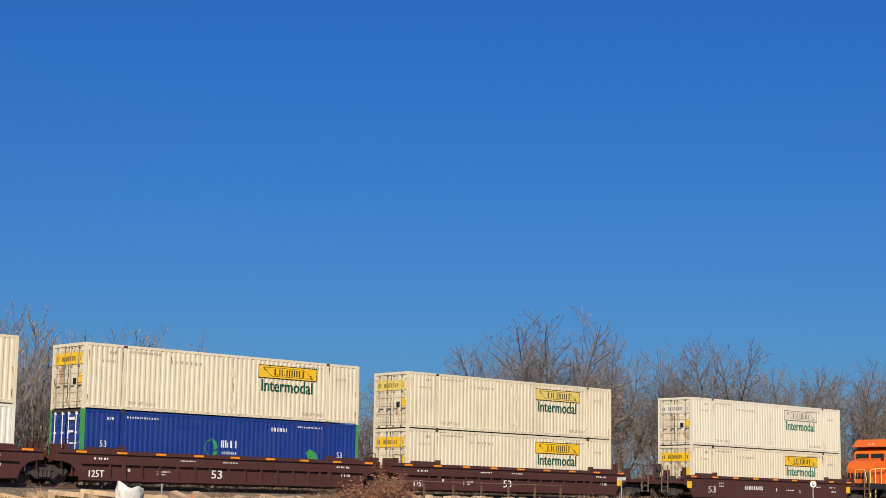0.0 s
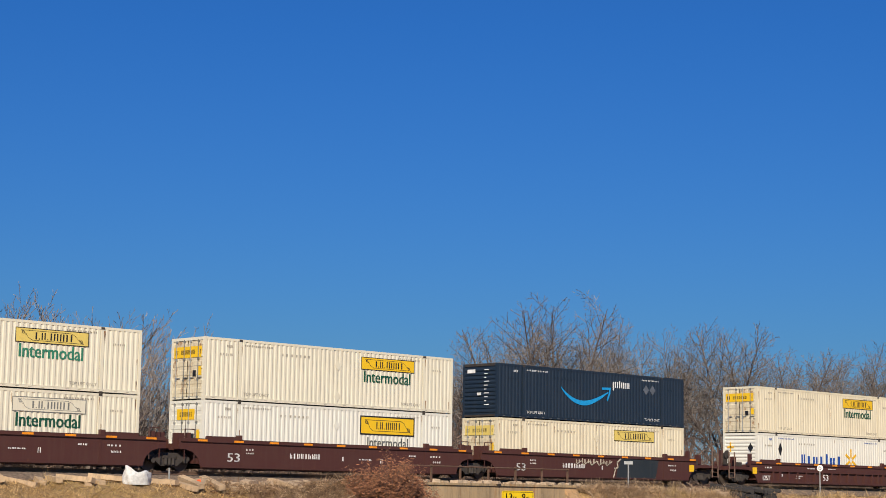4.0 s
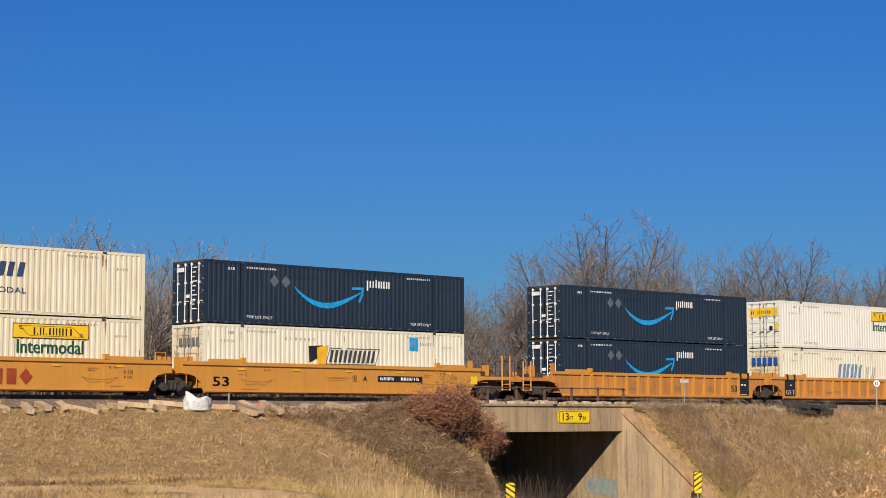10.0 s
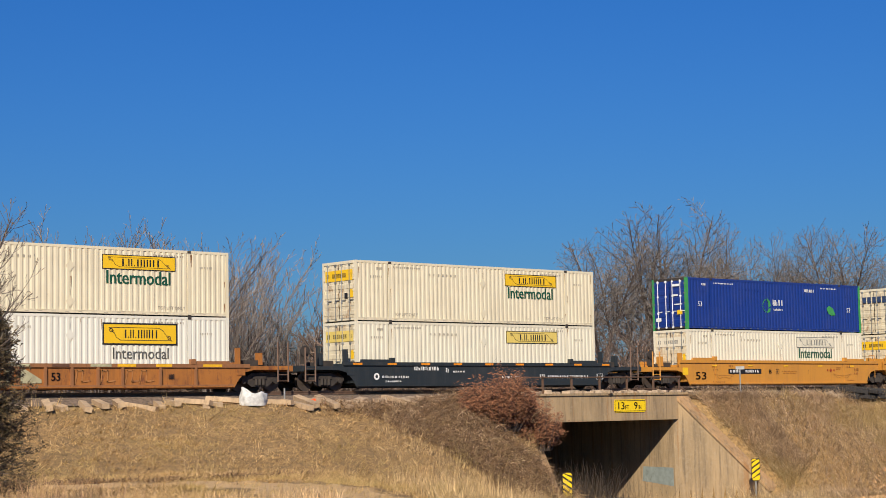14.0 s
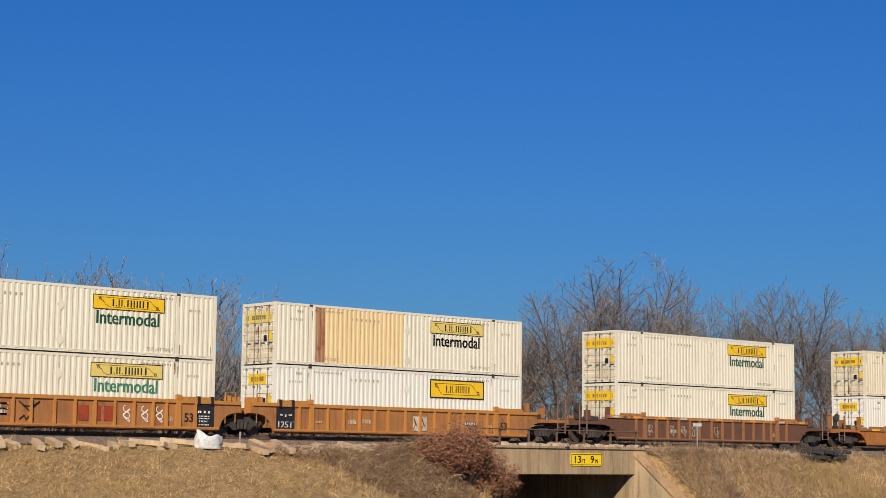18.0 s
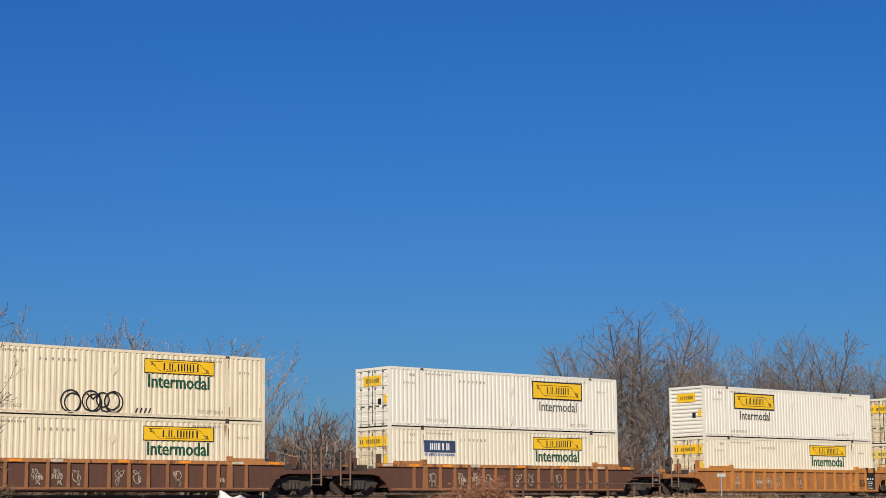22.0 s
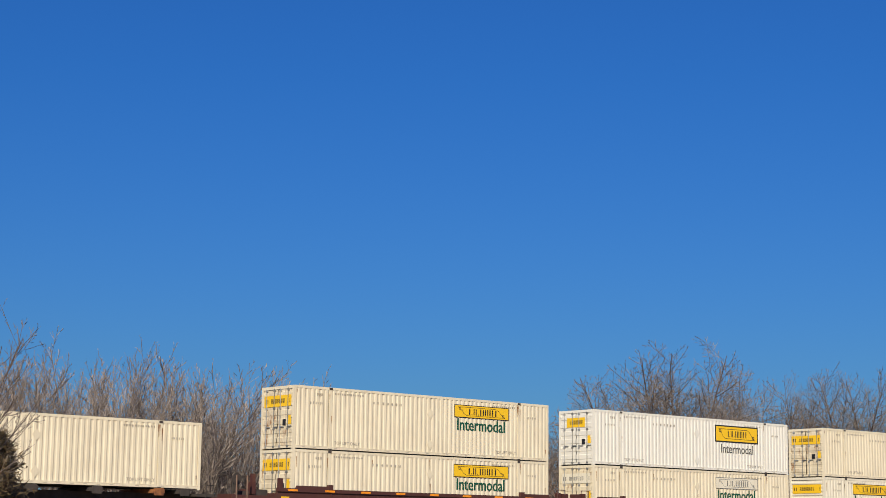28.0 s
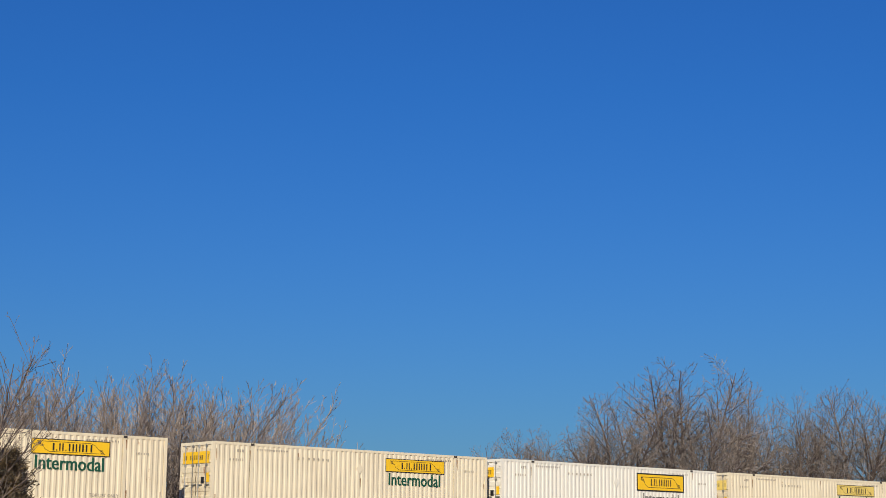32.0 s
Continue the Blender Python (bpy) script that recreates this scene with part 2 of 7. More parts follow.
def concrete_material(name="weathered_concrete", tone=(1.0, 1.0, 1.0)):
    k = Nodes(name)
    v = k.coords(shuffle=False)
    stains = k.ramp(k.noise(k.coords(stretch=(1.2, 1.2, 0.16), shuffle=False), 1.3, 6, 0.7), 0.42, 0.72)
    runs = k.ramp(k.noise(k.coords(stretch=(4.5, 4.5, 0.22), shuffle=False), 1.0, 5, 0.7), 0.50, 0.66)
    rusty = k.ramp(k.noise(k.coords(stretch=(2.4, 2.4, 0.10), shuffle=False), 1.0, 4, 0.6), 0.57, 0.67)
    warm, cool = tuple(a * b for a, b in zip((0.46, 0.36, 0.235), tone)), tuple(a * b for a, b in zip((0.36, 0.29, 0.19), tone))
    col = k.mix(k.ramp(k.noise(v, 0.5, 5), 0.35, 0.7), warm, cool)
    col = k.mix(k.scale(stains, 0.6), col, (0.13, 0.098, 0.066))
    col = k.mix(k.scale(runs, 0.65), col, (0.12, 0.09, 0.06))
    col = k.mix(k.scale(rusty, 0.75), col, (0.30, 0.15, 0.055))
    col = k.mix(k.scale(k.ramp(k.noise(v, 6.0, 6), 0.5, 0.7), 0.25), col, (0.45, 0.37, 0.27))
    k.bump(k.noise(v, 14.0, 6), 0.4, 0.02)
    return k.done(col, 0.9)


def ground_material():
    k = Nodes("dry_grass_ground")
    v = k.coords(shuffle=False)
    a = k.ramp(k.noise(v, 0.16, 6, 0.65), 0.35, 0.65)
    b = k.ramp(k.noise(v, 1.7, 8, 0.7), 0.35, 0.68)
    col = k.mix(a, (0.37, 0.222, 0.085), (0.50, 0.307, 0.122))
    col = k.mix(k.scale(b, 0.7), col, (0.17, 0.112, 0.052))
    fine = k.ramp(k.noise(v, 7.0, 8, 0.8), 0.46, 0.60)
    col = k.mix(k.scale(fine, 0.8), col, (0.14, 0.09, 0.042))
    green = k.ramp(k.noise(v, 0.45, 4), 0.56, 0.70)
    col = k.mix(k.scale(green, 0.18), col, (0.20, 0.17, 0.05))
    worn = k.n("Attribute")
    worn.attribute_name = "worn"
    add = k.n("Math")
    add.operation = "ADD"
    k.link(worn.outputs["Fac"], add.inputs[0])
    k.link(k.noise(v, 0.9, 6, 0.7), add.inputs[1])
    soil = k.mix(k.ramp(k.noise(v, 2.5, 6, 0.7), 0.35, 0.7), (0.68, 0.45, 0.215), (0.52, 0.335, 0.15))
    col = k.mix(k.ramp(add.outputs[0], 0.98, 1.22), col, soil)
    k.bump(k.noise(v, 4.0, 8, 0.7), 0.8, 0.15)
    return k.done(col, 0.95)


def tuft_material(name, a, b, c, patches=None):
    k = Nodes(name)
    geo = k.n("NewGeometry")
    v = k.coords(shuffle=False)
    col = k.mix(geo.outputs["Random Per Island"], a, b)
    col = k.mix(k.scale(k.ramp(k.noise(v, 0.30, 5), 0.45, 0.70), 0.75), col, c)
    if patches:
        col = k.mix(k.scale(k.ramp(k.noise(v, 1.3, 4, 0.65), 0.50, 0.66), 0.62), col, patches)
        col = k.mix(k.scale(k.ramp(k.noise(v, 0.22, 4), 0.48, 0.64), 0.55), col, (0.40, 0.30, 0.085))
    return k.done(col, 0.8)


CONCRETE = concrete_material(tone=(0.97, 0.86, 0.72))
CAP = concrete_material("tan_concrete_cap", (1.05, 0.80, 0.58))
STONE = plain("pale_concrete_rubble", (0.40, 0.30, 0.205), 0.95, 0, 0.35, 2.0)
GROUND = ground_material()
GRASS = tuft_material("dry_grass_thatch", (0.14, 0.085, 0.037), (0.86, 0.555, 0.236), (0.58, 0.364, 0.134), (0.24, 0.148, 0.070))
CURL = tuft_material("dry_grass_blades", (0.33, 0.212, 0.092), (0.86, 0.578, 0.258), (0.64, 0.412, 0.160), (0.36, 0.230, 0.112))
TALL_GRASS = tuft_material("straw_grass", (0.11, 0.068, 0.030), (0.95, 0.660, 0.335), (0.52, 0.325, 0.140), (0.26, 0.165, 0.085))
STALK = tuft_material("pinkish_straw_stalks", (0.20, 0.122, 0.060), (0.90, 0.610, 0.325), (0.50, 0.310, 0.150))
# weed stems with the underpass shade painted in as a darker colour
SHADED_WEED = tuft_material("shaded_weed_stems", (0.028, 0.020, 0.014), (0.13, 0.088, 0.055), (0.06, 0.042, 0.028))
RED_GRASS = tuft_material("russet_grass", (0.18, 0.090, 0.046), (0.68, 0.430, 0.230), (0.39, 0.205, 0.105))
RED_LEAF = tuft_material("russet_leaves", (0.085, 0.036, 0.018), (0.40, 0.170, 0.078), (0.19, 0.078, 0.038))
BRUSH = tuft_material("red_brown_brush", (0.080, 0.046, 0.024), (0.38, 0.225, 0.115), (0.175, 0.100, 0.052))
STRAW_BRUSH = tuft_material("grey_straw_brush", (0.22, 0.148, 0.090), (0.82, 0.580, 0.350), (0.50, 0.335, 0.195), (0.24, 0.155, 0.095))
CEDAR = tuft_material("cedar_needles", (0.032, 0.028, 0.014), (0.25, 0.168, 0.074), (0.23, 0.132, 0.056))
LITTER = tuft_material("fallen_leaves", (0.28, 0.155, 0.068), (0.82, 0.53, 0.27), (0.50, 0.29, 0.13))
BARK = plain("grey_bark", (0.105, 0.080, 0.066), 0.9, 0, 0.35)
TWIG = tuft_material("grey_twigs", (0.070, 0.058, 0.050), (0.31, 0.262, 0.222), (0.15, 0.122, 0.10))
PALE_BARK = plain("pale_grey_bark", (0.19, 0.155, 0.13), 0.9, 0, 0.35)
PALE_TWIG = tuft_material("pale_grey_twigs", (0.11, 0.090, 0.076), (0.42, 0.35, 0.295), (0.21, 0.17, 0.14))
DARK_TWIG = tuft_material("brown_grey_twigs", (0.06, 0.048, 0.040), (0.24, 0.19, 0.15), (0.12, 0.092, 0.072))
SCRUB = tuft_material("red_brown_scrub_twigs", (0.085, 0.055, 0.042), (0.30, 0.20, 0.145), (0.15, 0.10, 0.072))
BALLAST = plain("grey_brown_ballast", (0.165, 0.118, 0.082), 0.95, 0, 0.6, 7.0)
ASPHALT = plain("asphalt", (0.055, 0.052, 0.05), 0.9, 0, 0.2)

# ---- mesh helpers ----
class Geo:
    """Collects vertices and faces for one mesh."""

    def __init__(self):
        self.v, self.f = [], []

    def add(self, verts, faces):
        o = len(self.v)
        self.v += [tuple(p) for p in verts]
        self.f += [tuple(i + o for i in f) for f in faces]
        return self

    def box(self, x0, x1, y0, y1, z0, z1):
        return self.add([(x, y, z) for z in (z0, z1) for y in (y0, y1) for x in (x0, x1)],
                        [(0, 2, 3, 1), (4, 5, 7, 6), (0, 1, 5, 4), (2, 6, 7, 3), (0, 4, 6, 2), (1, 3, 7, 5)])

    def slab(self, outline, y0, y1):
        """An outline in x and z, pushed through from y0 to y1."""
        n = len(outline)
        verts = [(x, y0, z) for x, z in outline] + [(x, y1, z) for x, z in outline]
        faces = [tuple(range(n)), tuple(range(2 * n - 1, n - 1, -1))]
        faces += [(i, i + n, (i + 1) % n + n, (i + 1) % n) for i in range(n)]
        return self.add(verts, faces)

    def tube(self, a, b, r0, r1=None, n=6, caps=True):
        a, b = Vector(a), Vector(b)
        r1 = r0 if r1 is None else r1
        d = (b - a).normalized()
        p = d.orthogonal().normalized()
        q = d.cross(p)
        ring = [(math.cos(2 * math.pi * i / n), math.sin(2 * math.pi * i / n)) for i in range(n)]
        verts = [a + (p * c + q * s) * r0 for c, s in ring] + [b + (p * c + q * s) * r1 for c, s in ring]
        faces = [(i, (i + 1) % n, (i + 1) % n + n, i + n) for i in range(n)]
        if caps:
            faces += [tuple(range(n - 1, -1, -1)), tuple(range(n, 2 * n))]
        return self.add(verts, faces)

    def line(self, points, r, n=5):
        for a, b in zip(points, points[1:]):
            self.tube(a, b, r, r, n)
        return self

    def mesh(self, name, material):
        me = bpy.data.meshes.new(name)
        me.from_pydata(self.v, [], self.f)
        if material:
            me.materials.append(material)
        return me


MESHES = {}
SMALL = {"rust_streak", "rail_slot", "branch_tangle", "stem_tangle", "dry_stem_tangle", "patch_lines", "spray_lines", "wing_outline", "side_lettering", "faint_lettering", "lift_lettering", "stencil", "end_lettering", "code_lettering", "stems", "number_lettering", "board_line", "logo_lettering", "brand_mark", "faded_mark", "board_lettering", "square_lettering", "nose_lettering", "graffiti", "graffiti_tag", "dark_graffiti", "mural_lines"}


def shared(key, build, material):
    """One mesh for all pieces that are alike."""
    full = (key, material.name)
    if full not in MESHES:
        g = Geo()
        build(g)
        MESHES[full] = g.mesh(key if isinstance(key, str) else key[0], material)
    return MESHES[full]


def part(name, mesh, parent, label="", at=None):
    ob = new(name, mesh)
    ob.parent = parent
    if at:
        ob.location = at
    if label:
        ob["label"] = label
    if name in SMALL:
        ob["kind"] = "stuff"
    return ob


def piece(name, build, material, parent, label="", key=None, at=None):
    return part(name, shared(key or name, build, material), parent, label, at)


LETTERS = {}


def letters(s):
    """The outline of a word in the built-in font, as unit-high points and faces in a plane."""
    if s not in LETTERS:
        cu = bpy.data.curves.new("lettering", "FONT")
        cu.body, cu.resolution_u = s, 2
        ob = new("lettering", cu)
        me = bpy.data.meshes.new_from_object(ob.evaluated_get(bpy.context.evaluated_depsgraph_get()))
        pts = [(p.co.x, p.co.y) for p in me.vertices]
        faces = [tuple(f.vertices) for f in me.polygons]
        bpy.data.objects.remove(ob)
        bpy.data.curves.remove(cu)
        bpy.data.meshes.remove(me)
        x0, x1 = min(p[0] for p in pts), max(p[0] for p in pts)
        y0, y1 = min(p[1] for p in pts), max(p[1] for p in pts)
        LETTERS[s] = [((x - x0) / (x1 - x0), (y - y0) / (y1 - y0)) for x, y in pts], faces
    return LETTERS[s]


def word(g, s, x0, x1, z0, z1, y, bold=0.0):
    """Letters on a wall that faces -y. bold: a second pass shifted sideways."""
    pts, faces = letters(s)
    for k in ((0.0,) if not bold else (-bold, 0.0, bold)):
        g.add([(x0 + (x1 - x0) * a + k, y - abs(k) * 0.01, z0 + (z1 - z0) * b) for a, b in pts], faces)


def bars(g, x0, x1, z0, z1, y, n, seed=1, fill=0.78, tall=0.0):
    """Plain upright bars of the size of n letters that cannot be shown: one or two thin bars a letter."""
    rnd = random.Random(seed)
    w = [rnd.uniform(0.75, 1.25) for _ in range(n)]
    total, x = sum(w), x0
    for k in w:
        d = (x1 - x0) * k / total
        top = z1 - tall * rnd.random() * (z1 - z0)
        if rnd.random() < 0.3:
            g.box(x + d * 0.2, x + d * 0.55, y, y + 0.003, z0, top)
        else:
            g.box(x, x + d * fill * 0.42, y, y + 0.003, z0, top)
            g.box(x + d * fill * 0.66, x + d * fill, y, y + 0.003, z0, top - (z1 - z0) * rnd.choice((0.0, 0.0, 0.3)))
        x += d


def flat(g, outline, y):
    n = len(outline)
    g.add([(x, y, z) for x, z in outline], [tuple(range(n))])


def disc(g, x, z, r, y, n=20, a0=0.0, a1=2 * math.pi, inner=0.0):
    step = (a1 - a0) / n
    for i in range(n):
        a, b = a0 + i * step, a0 + (i + 1) * step
        flat(g, [(x + inner * math.cos(a), z + inner * math.sin(a)), (x + r * math.cos(a), z + r * math.sin(a)),
                 (x + r * math.cos(b), z + r * math.sin(b)), (x + inner * math.cos(b), z + inner * math.sin(b))][1 if inner == 0 else 0:], y)


def stroke(g, pts, w, y):
    """A painted line of width w through points in x and z."""
    for (x0, z0), (x1, z1) in zip(pts, pts[1:]):
        d = math.hypot(x1 - x0, z1 - z0) or 1
        nx, nz = -(z1 - z0) / d * w / 2, (x1 - x0) / d * w / 2
        ex, ez = (x1 - x0) / d * w * 0.4, (z1 - z0) / d * w * 0.4
        flat(g, [(x0 - ex + nx, z0 - ez + nz), (x1 + ex + nx, z1 + ez + nz), (x1 + ex - nx, z1 + ez - nz), (x0 - ex - nx, z0 - ez - nz)], y)

# ---- land, track and bridge ----
CREST, NEAR_FACE, FAR_FACE = 0.35, 64.8, 76.5      # level of the shoulder; front and back of the bridge
ABUT_L, ABUT_R = 61.0, 72.2                          # the underpass between its side walls
ROAD = -5.0
FACE_Y, WIDE_Y, RAIL_Z = 66.53, 2.59, 1.01          # the containers' near side, their width, top of rail


def smooth(a, b, x):
    k = min(1.0, max(0.0, (x - a) / (b - a)))
    return k * k * (3 - 2 * k)


def lerp(a, b, k):
    return a + (b - a) * k


def base_level(x, y):
    """The low ground: a verge that falls towards the sunken road."""
    q = x - 0.62 * y
    z = lerp(-2.2, -3.4, smooth(5, 16, q))
    z = lerp(z, ROAD, smooth(12, 22, q))
    z = lerp(z, -4.2, smooth(76, 110, x))
    if y < 28:
        z = lerp(-1.75, z, smooth(2, 28, y))
    return z


def wing_x(y, side):
    """The wing walls flare out from the bridge towards the camera."""
    if side > 0:
        return ABUT_R + 0.577 * (NEAR_FACE - y)
    return ABUT_L - 0.577 * (NEAR_FACE - y)


def ground_level(x, y):
    n = noise.noise((x * 0.11, y * 0.11, 0)) * 0.20 + noise.noise((x * 0.5, y * 0.5, 3)) * 0.06
    if 14 < x < 112 and 30 < y < 62.4:
        # hummocks of the matted grass
        n += 0.16 * max(0.0, noise.noise((x * 0.9, y * 1.5, 7))) + 0.13 * max(0.0, noise.noise((x * 2.1, y * 2.6, 9)))
    low = base_level(x, y)
    in_cut = wing_x(min(y, NEAR_FACE), -1) - 0.3 < x < wing_x(min(y, NEAR_FACE), 1) + 0.3 and y > (59.0 if x < 66 else 60.4)
    if y > FAR_FACE:
        in_cut = ABUT_L - 1.0 < x < ABUT_R + 1.0 and y < 170
    if in_cut:
        return ROAD + n * 0.3
    foot = lerp(56.0, 58.6, smooth(48, 58, x)) if x < 66 else lerp(60.2, 55.5, smooth(74.5, 84, x))
    if y <= 70:
        k = min(1.0, max(0.0, (y - foot) / (62.6 - foot)))
        bank = lerp(low, CREST, k ** 0.92)
        z = bank if y < 62.6 else lerp(CREST, 0.72, smooth(64.4, 66.0, y))
        z += n * (0.6 if y < 63 else 0.1)
    else:
        z = 0.72 if y < 76 else lerp(0.72, -1.5, smooth(76, 84, y)) + n
    if 60.5 < y < NEAR_FACE and x > 68:
        # the fill behind the wing wall falls to the level of its top
        z = min(z, lerp(0.55, -4.55, (NEAR_FACE - y) / 4.3) - 0.06 + 1.05 * max(0.0, x - wing_x(y, 1) - 0.3))
    if y > 84:
        z = lerp(-1.5, 3.2, smooth(86, 150, y)) + n
    return z


def on_track(x, y):
    """Nearness to the worn dirt track."""
    best = 9.0
    for (xa, ya), (xb, yb) in (((21, 49.6), (27, 49.4)), ((27, 49.4), (31, 47.6)), ((31, 47.6), (31.5, 43)), ((31.5, 43), (25, 31))):
        dx, dy = xb - xa, yb - ya
        k = min(1, max(0, ((x - xa) * dx + (y - ya) * dy) / (dx * dx + dy * dy)))
        best = min(best, math.hypot(x - xa - dx * k, y - ya - dy * k))
    return best


def axis(stops):
    out = []
    for (a, step), (b, _) in zip(stops, stops[1:]):
        count = max(1, round((b - a) / step))
        out += [a + (b - a) * i / count for i in range(count)]
    return out + [stops[-1][0]]


def ground_sheet():
    xs = axis([(-2500, 400), (-900, 60), (-60, 8), (4, 0.9), (18, 0.26), (56, 0.30), (78, 0.4), (104, 0.9), (130, 4), (250, 30), (900, 400), (2600, 1)])
    ys = axis([(-700, 100), (-60, 8), (12, 0.9), (34, 0.27), (66.2, 0.5), (78, 1.5), (110, 10), (250, 100), (900, 400), (3000, 1)])
    verts = [(x, y, ground_level(x, y)) for y in ys for x in xs]
    w = len(xs)
    faces = [(j * w + i, j * w + i + 1, (j + 1) * w + i + 1, (j + 1) * w + i) for j in range(len(ys) - 1) for i in range(w - 1)]
    me = bpy.data.meshes.new("ground")
    me.from_pydata(verts, [], faces)
    me.materials.append(GROUND)
    me.polygons.foreach_set("use_smooth", [True] * len(faces))
    worn = me.attributes.new("worn", "FLOAT", "POINT")
    worn.data.foreach_set("value", [1.0 - smooth(0.9, 2.8, on_track(x, y)) if 15 < x < 45 and 20 < y < 60 else 0.0 for x, y, z in verts])
    return tagged(new("ground", me), "dry winter grass ground rising to a railway bank", "ground", "", "structure")


ground_sheet()


def strip(name, material, label, rows, lift, kind="structure", category="road"):
    """A thin sheet laid on the ground along rows of (x, y, half width)."""
    g = Geo()
    for (xa, ya, wa), (xb, yb, wb) in zip(rows, rows[1:]):
        d = Vector((xb - xa, yb - ya)).normalized()
        px, py = -d.y, d.x
        n = 8
        for i in range(n):
            s, t = -1 + 2 * i / n, -1 + 2 * (i + 1) / n
            q = [(xa + px * wa * s, ya + py * wa * s), (xb + px * wb * s, yb + py * wb * s), (xb + px * wb * t, yb + py * wb * t), (xa + px * wa * t, ya + py * wa * t)]
            g.add([(x, y, ground_level(x, y) + lift) for x, y in q], [(0, 1, 2, 3)])
    return tagged(new(name, g.mesh(name, material)), label, category, "", kind)


def along(points, step=0.8):
    out = []
    for (xa, ya, wa), (xb, yb, wb) in zip(points, points[1:]):
        n = max(1, round(math.hypot(xb - xa, yb - ya) / step))
        out += [(lerp(xa, xb, i / n), lerp(ya, yb, i / n), lerp(wa, wb, i / n)) for i in range(n)]
    return out + [points[-1]]


strip("road", ASPHALT, "asphalt road through the underpass", [(66.6, y, 5.2) for y in range(-80, 172, 4)], 0.06)


def bridge():
    b = tagged(new("bridge"), "weathered concrete railway bridge over a road", "bridge", "", "")
    part("deck_slab", Geo().box(ABUT_L - 0.6, ABUT_R + 0.6, NEAR_FACE + 0.02, FAR_FACE, -0.72, 0.70).mesh("deck_slab", CONCRETE), b)
    part("fascia", Geo().box(ABUT_L - 1.2, ABUT_R + 0.9, NEAR_FACE - 0.25, NEAR_FACE + 0.02, -0.70, 0.66).mesh("fascia", CONCRETE), b, "stained concrete fascia beam")
    part("coping", Geo().box(ABUT_L - 1.2, ABUT_R + 0.9, NEAR_FACE - 0.33, NEAR_FACE + 0.3, 0.62, 0.74).mesh("coping", CONCRETE), b)
    for x0, x1, k in ((ABUT_L - 0.6, ABUT_L, "abutment_wall"), (ABUT_R, ABUT_R + 0.6, "abutment_wall")):
        part(k, Geo().box(x0, x1, NEAR_FACE, FAR_FACE, -6.0, -0.70).mesh(k, CONCRETE), b)
    # wing walls: a sloping top edge from the deck down to the verge
    for side, y_end, z_end in ((1, 60.5, -4.55), (-1, 59.0, -4.0)):
        g = Geo()
        ya, yb = NEAR_FACE, y_end
        xa, xb = wing_x(ya, side), wing_x(yb, side)
        t = 0.55 * side
        za = 0.55 if side > 0 else 0.3
        g.add([(xa, ya, -6), (xb, yb, -6), (xb, yb, z_end), (xa, ya, za), (xa + t, ya, -6), (xb + t, yb, -6), (xb + t, yb, z_end), (xa + t, ya, za)],
              [(0, 1, 2, 3), (7, 6, 5, 4), (3, 2, 6, 7), (0, 4, 5, 1), (1, 5, 6, 2), (0, 3, 7, 4)])
        part("wing_wall", g.mesh("wing_wall", CONCRETE), b, "sloping concrete wing wall")
        g = Geo()
        o = -0.06 * side
        g.add([(xa + o, ya - 0.05, za - 0.02), (xb + o, yb - 0.1, z_end - 0.02), (xb + t * 1.6, yb - 0.1, z_end - 0.02), (xa + t * 1.6, ya - 0.05, za - 0.02),
               (xa + o, ya - 0.05, za + 0.20), (xb + o, yb - 0.1, z_end + 0.20), (xb + t * 1.6, yb - 0.1, z_end + 0.20), (xa + t * 1.6, ya - 0.05, za + 0.20)],
              [(0, 1, 2, 3), (7, 6, 5, 4), (0, 4, 5, 1), (1, 5, 6, 2), (2, 6, 7, 3), (3, 7, 4, 0)])
        part("wing_cap", g.mesh("wing_cap", CAP), b)
    return b


bridge()
patch = Geo()
patch.add([(ABUT_R - 0.006, 64.9, -3.30), (ABUT_R - 0.006, 67.1, -3.25), (ABUT_R - 0.006, 67.2, -4.05), (ABUT_R - 0.006, 66.2, -4.15), (ABUT_R - 0.006, 64.9, -4.30)], [(0, 1, 2, 3, 4)])
tagged(new("painted_patch", patch.mesh("painted_patch", plain("grey_blue_cover_paint", (0.24, 0.27, 0.25), 0.8))), "grey-blue cover paint on the concrete wall", "paint patch", "", "structure")


def bridge_railing():
    r = tagged(new("railing"), "rusty steel pipe railing along the bridge edge", "railing")
    for i in range(7):
        piece("post", lambda g: [g.box(-0.045, 0.045, -0.008, 0.0, 0, 0.92), g.box(-0.045, -0.035, 0.0, 0.075, 0, 0.92)], RAIL, r, key="railing_post", at=(60.41 + i * 2.05, NEAR_FACE - 0.05, 0.72))
    piece("top_rail", lambda g: g.tube((60.2, NEAR_FACE - 0.09, 1.56), (72.75, NEAR_FACE - 0.09, 1.57), 0.032, n=8), RAIL, r, key="railing_top")


bridge_railing()


